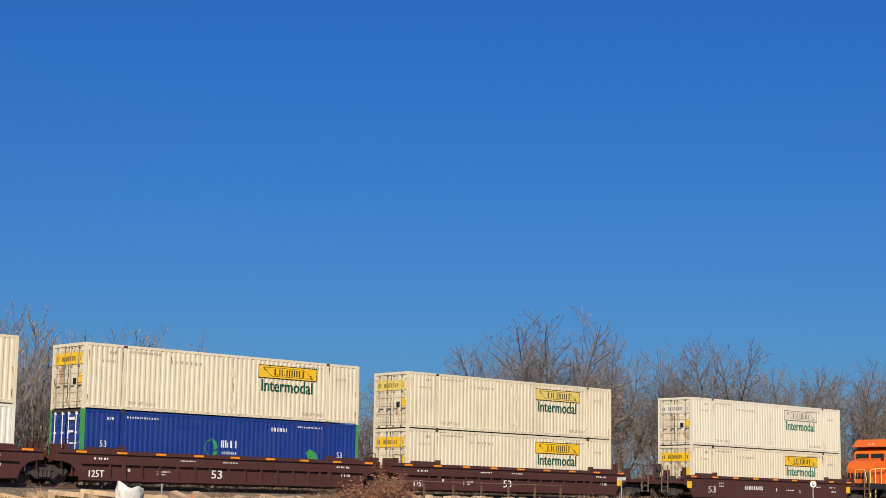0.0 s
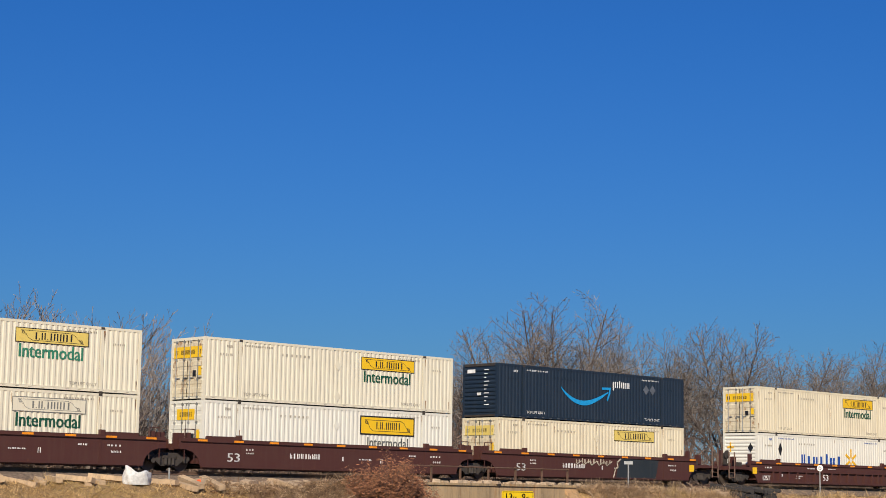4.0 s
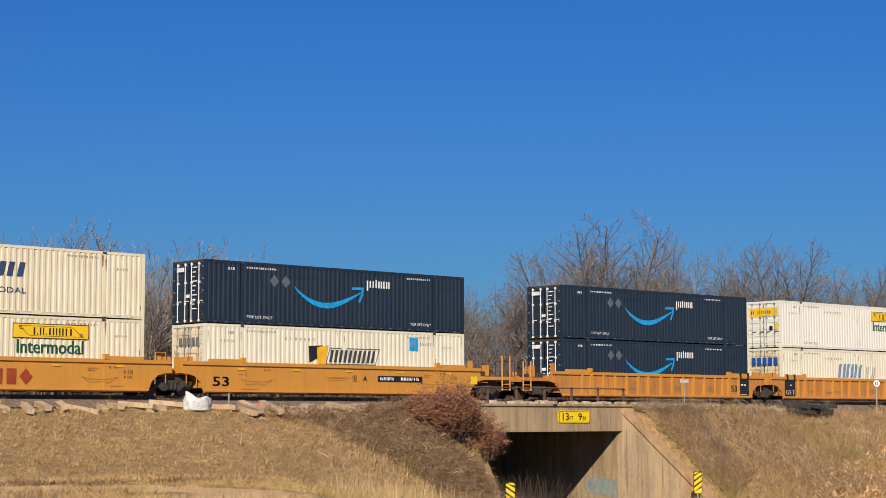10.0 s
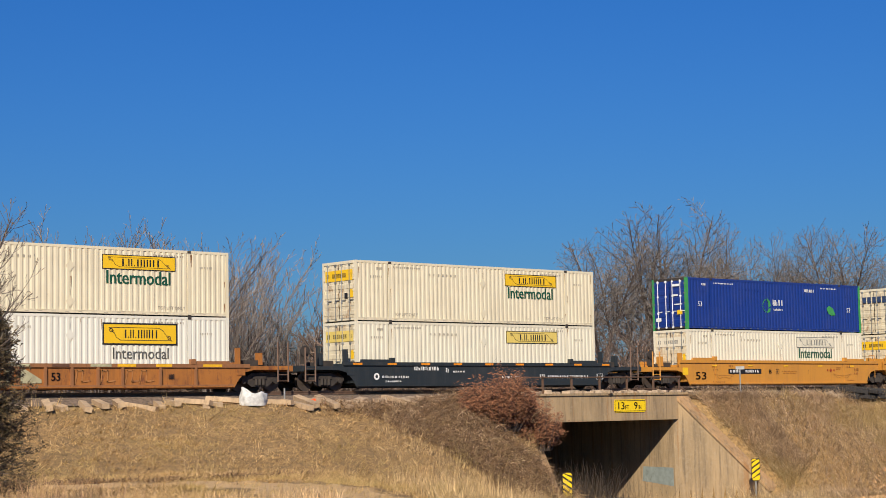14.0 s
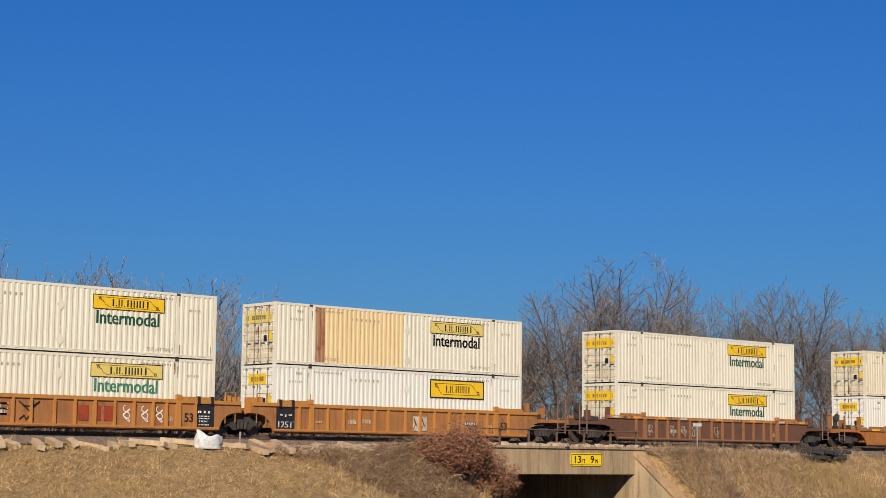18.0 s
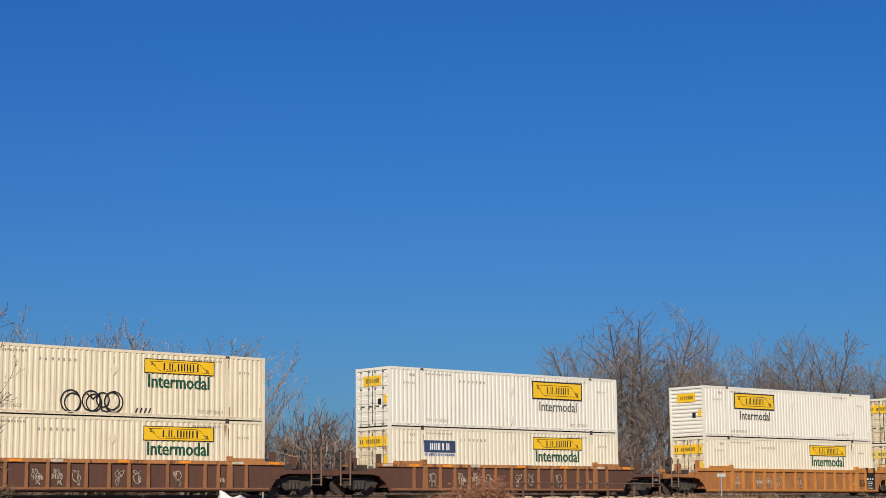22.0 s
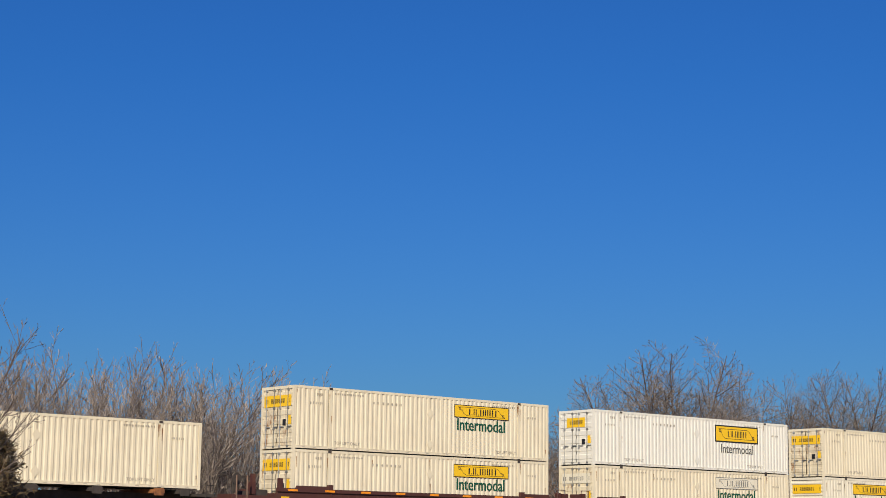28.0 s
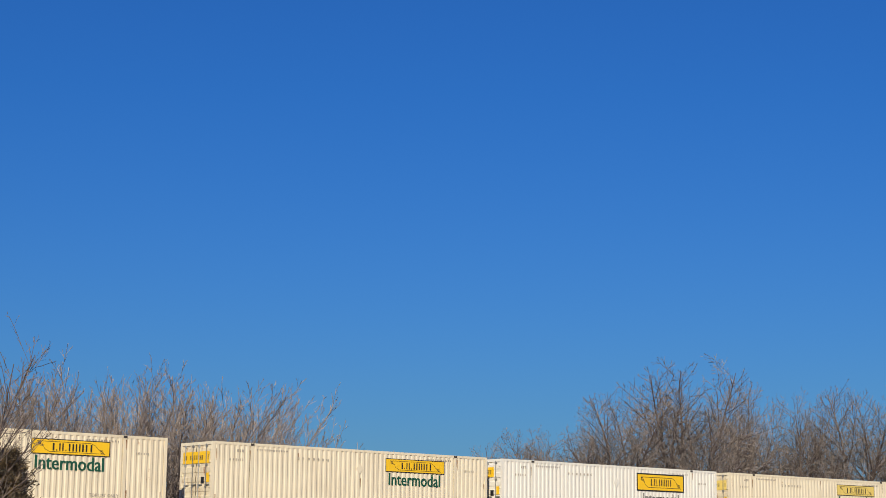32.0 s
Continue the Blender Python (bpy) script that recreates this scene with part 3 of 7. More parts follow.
def track():
    mid = FACE_Y + WIDE_Y / 2
    bed = Geo().slab([(-3.1, 0.45), (-2.0, 0.80), (2.0, 0.80), (3.1, 0.45)], -900, 1000)
    me = bed.mesh("ballast", BALLAST)
    ob = new("ballast", me)
    ob.matrix_basis = Matrix.Translation((0, mid, 0)) @ pose(0, 0, 0, 0, 0, 90) @ Matrix.Diagonal((1, -1, 1, 1))
    tagged(ob, "grey-brown crushed stone ballast bed", "ballast", "", "structure")
    for s in (-1, 1):
        y = mid + s * 0.755
        g = Geo()
        g.box(-900, 1000, y - 0.035, y + 0.035, 0.95, RAIL_Z)
        g.box(-900, 1000, y - 0.01, y + 0.01, 0.86, 0.95)
        g.box(-900, 1000, y - 0.07, y + 0.07, 0.83, 0.86)
        tagged(new("rail", g.mesh("rail", RAIL)), "worn steel rail on wooden ties", "rail", "rails of the track", "structure")
    tie = shared("cross_tie", lambda g: g.box(-0.115, 0.115, -1.30, 1.30, 0.66, 0.835), TIE_DARK)
    row = tagged(new("cross_ties"), "dark creosoted wooden cross ties", "tie", "", "structure")
    for i in range(200):
        part("cross_tie", tie, row, at=(18 + i * 0.5, mid, 0))
    g = Geo()
    for i in range(1000):
        x = -400 + i * 0.5
        if not 17.9 < x < 118:
            g.box(x - 0.115, x + 0.115, mid - 1.3, mid + 1.3, 0.66, 0.835)
    tagged(new("far_cross_ties", g.mesh("far_cross_ties", TIE_DARK)), "dark creosoted wooden cross ties", "tie", "", "stuff")


track()

# ---- the train ----
FACE = FACE_Y            # plane of the containers' near sides
RAIL_TOP = RAIL_Z
LONG, WIDE, TALL = 16.15, 2.59, 2.896
TRAIN = []              # (thing, place along the train, y, z)
WHEELS = []             # (wheel set, +1 or -1)


def rolling(name, u, y, z, label, category, group):
    ob = new(name)
    ob.location = (u, y, z)
    TRAIN.append((ob, u, y, z))
    return tagged(ob, label, category, group)


# -- containers --
def corrugated(x0, x1, y_out, y_in, z0, z1, pitch=0.272):
    """A wall of upright folds between x0 and x1."""
    def build(g):
        n = max(1, round((x1 - x0) / pitch))
        p = (x1 - x0) / n
        prof = []
        for i in range(n):
            a = x0 + i * p
            prof += [(a, y_in), (a + 0.22 * p, y_in), (a + 0.42 * p, y_out), (a + 0.80 * p, y_out)]
        prof.append((x1, y_in))
        verts = [(x, y, z) for x, y in prof for z in (z0, z1)]
        g.add(verts, [(2 * i, 2 * i + 2, 2 * i + 3, 2 * i + 1) for i in range(len(prof) - 1)])
    return build


def door_leaf(g):
    """One leaf, pressed into six shallow panels."""
    prof = [(0.03, 0.0)]
    for i in range(6):
        z = 0.13 + i * 0.42
        prof += [(0.03, z), (0.010, z + 0.03), (0.010, z + 0.24), (0.03, z + 0.27)]
    prof.append((0.03, 2.59))
    verts = [(x, y, z) for x, z in prof for y in (0.0, 1.11)]
    g.add(verts, [(2 * i, 2 * i + 2, 2 * i + 3, 2 * i + 1) for i in range(len(prof) - 1)])


def front_wall(g):
    """The closed end: one sheet pressed into level ribs."""
    prof = [(0.05, 0.16)]
    for i in range(11):
        z = 0.24 + i * 0.225
        prof += [(0.05, z), (0.012, z + 0.05), (0.012, z + 0.13), (0.05, z + 0.18)]
    prof.append((0.05, 2.78))
    verts = [(x, y, z) for x, z in prof for y in (0.12, 2.47)]
    g.add(verts, [(2 * i, 2 * i + 1, 2 * i + 3, 2 * i + 2) for i in range(len(prof) - 1)])


def lock_bar(y):
    def build(g):
        g.tube((-0.015, y, 0.08), (-0.015, y, 2.82), 0.022)
        for z in (0.14, 0.95, 1.9, 2.74):
            g.box(-0.03, 0.03, y - 0.06, y + 0.06, z - 0.045, z + 0.045)
        g.box(-0.05, 0.0, y - 0.30, y + 0.02, 1.02, 1.06)
    return build


POSTS = (2.03, 13.99)


def container(u, level, paint_mat, label, group="containers on the train", front=False, trim=None, z=None, post=None):
    z = RAIL_TOP + 0.37 + level * 2.93 if z is None else z
    c = rolling("container", u, FACE, z, label, "container", group)
    post = post or paint_mat
    for x0, x1 in ((0.14, 2.0), (2.17, 13.98), (14.15, 16.01)):
        piece("side_panel", corrugated(x0, x1, 0.004, 0.027, 0.19, 2.82), paint_mat, c, key=("side_panel", x0))
    piece("rear_side_panel", lambda g: g.box(0.12, 16.03, 2.55, 2.585, 0.14, 2.82), paint_mat, c)
    piece("bottom_rail", lambda g: [g.box(0.14, 16.01, -0.006, 0.06, 0.06, 0.165), g.box(0.14, 16.01, -0.016, 0.06, 0.165, 0.195)], paint_mat, c, key="bottom_rail_near")
    piece("bottom_rail", lambda g: g.box(0.14, 16.01, 2.53, 2.594, 0.0, 0.155), paint_mat, c, key="bottom_rail_far")
    piece("top_rail", lambda g: g.box(0.14, 16.01, -0.002, 0.06, 2.81, 2.925), paint_mat, c, key="top_rail_near")
    piece("top_rail", lambda g: g.box(0.14, 16.01, 2.53, 2.592, 2.81, 2.925), paint_mat, c, key="top_rail_far")
    piece("roof", lambda g: [g.box(0.10, 16.05, 0.05, 2.54, 2.86, 2.905)] + [g.box(0.4 + i * 0.6, 0.7 + i * 0.6, 0.1, 2.5, 2.90, 2.92) for i in range(26)], paint_mat, c)
    piece("floor_frame", lambda g: [g.box(0.10, 16.05, 0.06, 2.53, 0.10, 0.15)] + [g.box(0.5 + i * 0.76, 0.6 + i * 0.76, 0.06, 2.53, 0.02, 0.10) for i in range(20)], GRIME, c)
    piece("rail_slot", lambda g: [g.box(0.5 + i * 0.62, 0.68 + i * 0.62, -0.009, -0.006, 0.10, 0.125) for i in range(25)], GREY_INK if paint_mat in (NAVY, BLUE, SKYBLUE) else FAINT, c)
    for x in (0.0, 16.01):
        for y in (0.0, 2.45):
            piece("corner_post", lambda g: g.box(0, 0.14, 0, 0.14, 0.0, 2.925), post, c, key="corner_post", at=(x, y, 0))
    for x in POSTS:
        piece("stacking_post", lambda g: g.box(0, 0.16, -0.012, 0.05, 0.0, 2.87), paint_mat, c, key="stacking_post", at=(x, 0, 0))
        for zz in (-0.012, 2.81):
            piece("corner_casting", lambda g: g.box(-0.01, 0.17, -0.025, 0.17, 0.0, 0.10), GRIME, c, key="corner_casting", at=(x, 0, zz))
    if paint_mat in (CREAM, PALE, RUSTY_CREAM, WHITE):
        kind = int(abs(u) * 7 + level * 3) % 4

        def runs(g):
            rng = random.Random(kind)
            for k in range(5 + 3 * kind if paint_mat is not WHITE else 3):
                x = rng.choice((2.02, 2.19, 8.18, 13.98, 14.16, 0.2, 15.9, rng.uniform(0.3, 15.8))) + rng.uniform(-0.04, 0.04)
                z = rng.choice((2.75, 2.75, 2.6, 1.6, 0.62))
                w, h = rng.uniform(0.010, 0.028), rng.uniform(0.15, 0.55)
                flat(g, [(x - w, z), (x + w, z), (x + w * 0.4, z - h), (x - w * 0.3, z - h)], -0.0075 if abs(x - 2.1) > 0.12 and abs(x - 14.07) > 0.12 else -0.016)
        piece("rust_streak", runs, STREAK, c, "brown rust streaks", key=("rust_streak", kind, paint_mat is WHITE))
    if front:
        piece("front_wall", front_wall, paint_mat, c)
    else:
        for y in (0.16, 1.32):
            piece("door", door_leaf, trim or (DOOR_CREAM if paint_mat in (CREAM, PALE, RUSTY_CREAM) else paint_mat), c, key="door", at=(0, y, 0.17))
        for y in (0.10, 2.40):
            for i in range(5):
                piece("hinge", lambda g: g.box(-0.015, 0.03, 0.0, 0.10, 0.0, 0.08), GREY_INK if paint_mat in (NAVY, BLUE) else paint_mat, c, key="hinge", at=(0, y, 0.35 + i * 0.55))
        for i, y in enumerate((0.45, 1.05, 1.55, 2.15)):
            piece("lock_bar", lock_bar(y), WHITE_INK if paint_mat in (NAVY, BLUE) else (GALV if i % 2 else GREY_INK), c, key=("lock_bar", i))
    piece("end_sill", lambda g: g.box(0.0, 0.10, 0.14, 2.45, 0.06, 0.15), GRIME if paint_mat in (NAVY, BLUE) else paint_mat, c)
    piece("end_header", lambda g: g.box(0.0, 0.10, 0.14, 2.45, 2.78, 2.92), GRIME if paint_mat in (NAVY, BLUE) else paint_mat, c)
    piece("end_wall", lambda g: g.box(16.06, 16.10, 0.12, 2.47, 0.14, 2.80), paint_mat, c)
    return c


def board_shape(g, x0, x1, z0, z1, y):
    g.box(x0, x1, y, y + 0.004, z0, z1)


def scroll_marks(g, x0, x1, z0, z1, y):
    """The ornament of the yellow boards: a ribbon with curled ends, as plain lines."""
    w, h = x1 - x0, z1 - z0
    t = h * 0.035
    stroke(g, [(x0 + w * 0.06, z0 + h * 0.88), (x0 + w * 0.76, z0 + h * 0.88), (x0 + w * 0.82, z0 + h * 0.72), (x0 + w * 0.90, z0 + h * 0.22)], t, y)
    stroke(g, [(x0 + w * 0.12, z0 + h * 0.70), (x0 + w * 0.16, z0 + h * 0.30), (x0 + w * 0.22, z0 + h * 0.12), (x0 + w * 0.94, z0 + h * 0.12)], t, y)
    for cx, cz in ((0.09, 0.72), (0.91, 0.28)):
        disc(g, x0 + w * cx, z0 + h * cz, h * 0.13, y, 10, inner=h * 0.08)
        stroke(g, [(x0 + w * (cx - 0.03), z0 + h * (cz + 0.16)), (x0 + w * (cx + 0.04), z0 + h * (cz - 0.2))], t, y)


def brand_bars(g, x0, x1, z0, z1, y):
    """Two initials and a name of four letters, as plain pairs of bars."""
    w = x1 - x0
    for a, b in ((0.20, 0.30), (0.42, 0.54), (0.58, 0.69), (0.73, 0.85)):
        g.box(x0 + w * a, x0 + w * lerp(a, b, 0.30), y, y + 0.003, z0, z1)
        g.box(x0 + w * lerp(a, b, 0.70), x0 + w * b, y, y + 0.003, z0, z1)
    g.box(x0 + w * 0.05, x0 + w * 0.09, y, y + 0.003, z0, z1)
    g.box(x0 + w * 0.925, x0 + w * 0.965, y, y + 0.003, z0, z1)
    for a in (0.135, 0.345):
        g.box(x0 + w * a, x0 + w * (a + 0.022), y, y + 0.003, z0, z0 + (z1 - z0) * 0.18)


def side_board(c, x, board, ink, word_ink, framed=False, z=1.99, wordmark=True):
    """The carrier's yellow board with the word below it."""
    y = -0.008
    w, h = (3.72, 0.95) if framed else (3.62, 0.60)
    if framed:
        z -= 0.33
        piece("board_frame", lambda g: [g.box(x, x + w, y, y + 0.012, z, z + 0.07), g.box(x, x + w, y, y + 0.012, z + h - 0.07, z + h),
                                        g.box(x, x + 0.07, y, y + 0.012, z + 0.07, z + h - 0.07), g.box(x + w - 0.07, x + w, y, y + 0.012, z + 0.07, z + h - 0.07)], INK, c, key=("board_frame", x, z))
        piece("logo_board", lambda g: board_shape(g, x + 0.07, x + w - 0.07, z + 0.07, z + h - 0.07, y + 0.004), board, c, "yellow logo board", key=("logo_board_framed", x, z))
        piece("logo_ribbon", lambda g: scroll_marks(g, x + 0.1, x + w - 0.1, z + 0.12, z + h - 0.12, y), INK, c, key=("logo_ribbon_framed", x, z))
        piece("logo_lettering", lambda g: brand_bars(g, x + 1.0, x + 2.75, z + 0.30, z + 0.66, y - 0.003), INK, c, key=("logo_bars_framed", x, z))
        if wordmark:
            piece("lettering", lambda g: word(g, "Intermodal", x + 0.50, x + 3.27, z - 0.60, z - 0.11, y, 0.009), word_ink, c, "the word Intermodal", key=("lettering_framed", x, z))
    else:
        piece("logo_board", lambda g: board_shape(g, x, x + w, z, z + h, y), board, c, "logo board", key=("logo_board", x, z))
        piece("board_frame", lambda g: [stroke(g, [(x, z), (x + w, z), (x + w, z + h), (x, z + h), (x, z)], 0.035, y - 0.002)], GREY_INK if ink is not INK else INK, c, key=("board_line", x, z))
        piece("logo_ribbon", lambda g: scroll_marks(g, x + 0.05, x + w - 0.05, z + 0.03, z + h - 0.03, y - 0.003), ink, c, key=("logo_ribbon", x, z))
        piece("logo_lettering", lambda g: brand_bars(g, x + 0.86, x + 2.86, z + 0.14, z + 0.45, y - 0.005), ink, c, key=("logo_lettering", x, z))
        if wordmark:
            piece("lettering", lambda g: word(g, "Intermodal", x + 0.20, x + 3.36, z - 0.64, z - 0.06, y, 0.020), word_ink, c, "the word Intermodal", key=("lettering", x, z))


def small_marks(c, ink, faint, lift=True):
    y = -0.008
    piece("side_lettering", lambda g: [bars(g, 2.35, 4.1, 2.61, 2.69, y, 13, 3, 0.55), bars(g, 12.2, 13.8, 2.61, 2.69, y, 12, 5, 0.55), bars(g, 1.3, 1.7, 2.50, 2.62, y, 3, 7, 0.6)],
          ink, c, key="side_lettering")
    piece("faint_lettering", lambda g: [bars(g, 4.6, 6.6, 2.32, 2.42, y, 7, 4, 0.35), bars(g, 0.9, 1.7, 2.12, 2.22, y, 6, 6, 0.5), bars(g, 14.6, 15.3, 2.15, 2.24, y, 6, 8, 0.5)], faint, c)
    if lift:
        piece("lift_lettering", lambda g: [word(g, "TOP LIFT ONLY", 2.35, 3.85, 0.30, 0.44, y), word(g, "TOP LIFT ONLY", 12.45, 13.85, 0.30, 0.44, y)], ink, c, "the words TOP LIFT ONLY")


def placards(c, mat):
    for z in (2.05, 0.55):
        piece("placard_holder", lambda g: [flat(g, [(8.18, -0.25), (8.40, 0), (8.18, 0.25), (7.96, 0)], -0.012), stroke(g, [(8.18, 0.25), (8.18, 0.55)], 0.02, -0.01)],
              mat, c, key="placard_holder", at=(0, 0, z))


def end_board(c, board, ink, framed=False):
    def build(g):
        z0, z1, y0, y1 = (2.02, 2.52, 0.62, 1.98) if framed else (1.98, 2.50, 0.22, 2.36)
        g.box(0.003, 0.0095, y0, y1, z0, z1)
    def letters_on(g):
        z0, z1, y0, y1 = (2.16, 2.38, 0.80, 1.80) if framed else (2.13, 2.34, 0.75, 1.85)
        n = 7
        for i in range(n):
            a = y0 + (y1 - y0) * i / n
            g.box(0.0, 0.003, a, a + (y1 - y0) / n * 0.22, z0, z1)
            g.box(0.0, 0.003, a + (y1 - y0) / n * 0.42, a + (y1 - y0) / n * 0.64, z0, z1)
        for a in ((0.30, 0.34), (2.05, 2.10), (2.2, 2.25)) if not framed else ():
            g.box(0.0, 0.003, a[0], a[1], z0, z1)
    piece("end_board", build, board, c, "logo board on the end", key=("end_board", framed))
    piece("end_lettering", letters_on, ink, c, key=("end_lettering", framed))
    piece("warning_label", lambda g: g.box(0.0, 0.009, 0.20, 0.42, 1.15, 1.55), YELLOW, c)
    piece("door_plate", lambda g: g.box(0.0, 0.009, 0.62, 0.86, 1.10, 1.38), INK, c)


def board_container(u, level, paint_mat=CREAM, board=YELLOW, ink=INK, word_ink=GREEN_INK, x=9.72, framed=False, wordmark=True, front=False, z=None, what="cream", post=None):
    label = {"cream": "cream corrugated steel intermodal container with a yellow logo board", "white": "white corrugated steel intermodal container with a yellow logo board",
             "old": "rust-stained cream intermodal container with a faded logo board"}[what]
    if framed:
        label = "white corrugated intermodal container with a black-framed yellow board"
    c = container(u, level, paint_mat, label, front=front, z=z)
    side_board(c, x, board, ink, word_ink, framed, wordmark=wordmark)
    small_marks(c, MARK_GREY, FAINT)
    placards(c, paint_mat)
    end_board(c, YELLOW if framed else board, ink, framed)
    return c


def navy_container(u, level):
    """Navy container with a blue curved arrow."""
    c = container(u, level, NAVY, "dark navy intermodal container with a blue curved arrow", front=level == 1 and u > -50)
    y = -0.008

    def arc(g):
        pts = []
        for i in range(25):
            a = i / 24
            pts.append((5.15 + 4.05 * a, 1.90 - 0.72 * math.sin(math.pi * a ** 0.85) - 0.10 * a, 0.07 + 0.20 * math.sin(math.pi * min(1, a * 1.02)) ** 0.8))
        for p, q in zip(pts, pts[1:]):
            flat(g, [(p[0], p[1] - p[2] * 0.7), (q[0], q[1] - q[2] * 0.7), (q[0], q[1] + q[2] * 0.3), (p[0], p[1] + p[2] * 0.3)], y)
        stroke(g, [(8.70, 1.98), (9.34, 2.00), (9.30, 1.72), (9.12, 1.36)], 0.13, y - 0.002)
    piece("curved_arrow", arc, AQUA, c, "sky-blue curved arrow")
    piece("brand_mark", lambda g: [g.box(a, a + 0.085, y, y + 0.004, 2.08 - (0.16 if i == 0 else 0), 2.42 + (0.06 if i == 3 else 0)) for i, a in enumerate((9.60, 9.78, 9.97, 10.16, 10.34, 10.50, 10.66, 10.84, 10.99))], WHITE_INK, c, key="brand_bars_navy")
    small_marks(c, WHITE_INK, NAVY)
    for x in (3.95, 4.62) if level == 0 or u < -50 else (12.6, 13.2):
        piece("placard_holder", lambda g: flat(g, [(0, -0.3), (0.28, 0), (0, 0.3), (-0.28, 0)], -0.010), SLATE_INK, c, key="placard_diamond", at=(x, 0, 2.10))
    piece("end_lettering", lambda g: [g.box(-0.048, -0.04, 0.55 + 0.1 * (i % 3), 0.92, 2.55 - i * 0.21, 2.60 - i * 0.21) for i in range(10)]
          + [g.box(-0.048, -0.04, 1.6, 2.2, 2.42, 2.62), g.box(-0.048, -0.04, 1.15, 1.45, 1.2, 1.35)], WHITE_INK, c)
    return c


def blue_container(u, level):
    c = container(u, level, BLUE, "royal blue intermodal container with lime green end frame", trim=BLUE, post=LIME)
    y = -0.008

    def leaves(g):
        for i in range(8):
            a = math.radians(100 + i * 22)
            disc(g, 7.05 + 0.36 * math.cos(a), 1.48 + 0.36 * math.sin(a), 0.05, y, 6)
        flat(g, [(7.05, 1.95), (7.35, 1.75), (7.42, 1.48), (7.22, 1.35), (7.18, 1.62)], y)
        flat(g, [(7.05, 1.05), (7.35, 1.12), (7.42, 1.36), (7.20, 1.30), (7.10, 1.16)], y)
    piece("logo_leaves", leaves, LIME, c, "lime green ring of leaves")
    piece("leaf", lambda g: [flat(g, [(12.75, 1.45), (13.0, 1.62), (13.4, 1.45), (13.62, 1.05), (13.2, 1.02), (12.9, 1.15)], y)], LIME, c, "lime green leaf")
    piece("brand_mark", lambda g: [bars(g, 7.62, 8.62, 1.50, 1.84, y, 4, 11, 0.72), bars(g, 7.68, 8.55, 1.20, 1.32, y, 8, 12, 0.6)], WHITE_INK, c, key="brand_bars_blue")
    piece("number", lambda g: [word(g, "53", 0.95, 1.3, 1.30, 1.58, y), word(g, "53", 14.75, 15.1, 1.25, 1.53, y)], WHITE_INK, c, "the number 53")
    small_marks(c, WHITE_INK, BLUE, lift=False)
    piece("code_lettering", lambda g: [bars(g, 10.6, 11.6, 2.38, 2.56, y, 6, 14, 0.7)], WHITE_INK, c)
    piece("green_edge", lambda g: g.box(16.0, 16.16, -0.01, 0.16, 0.0, 2.88), LIME, c, "lime green corner post")
    piece("green_door_post", lambda g: g.box(-0.012, 0.15, -0.012, 0.15, 0.0, 2.88), LIME, c, "lime green corner post")
    piece("end_lettering", lambda g: [g.box(-0.045, -0.038, 0.5, 1.05, 2.45, 2.58), g.box(-0.045, -0.038, 0.6, 1.0, 1.9, 2.0), g.box(-0.045, -0.038, 0.3, 0.9, 1.4, 1.46),
                                     g.box(-0.045, -0.038, 1.9, 2.3, 0.5, 0.7)], WHITE_INK, c, key="end_lettering_blue")
    piece("end_label", lambda g: g.box(-0.045, -0.038, 0.3, 0.7, 0.85, 1.1), YELLOW, c)
    return c


def slant(g, x0, x1, z0, z1, y, n, seed, gap=0.2, lean=0.22):
    """Leaning plain blocks in place of a brand name."""
    w = (x1 - x0) / n
    for i in range(n):
        a = x0 + i * w
        b = a + w * (1 - gap)
        s = lean * (z1 - z0)
        h = z1 - z0
        for p, q in ((a, lerp(a, b, 0.36)), (lerp(a, b, 0.64), b)):
            flat(g, [(p, z0), (q, z0), (q + s, z1), (p + s, z1)], y)


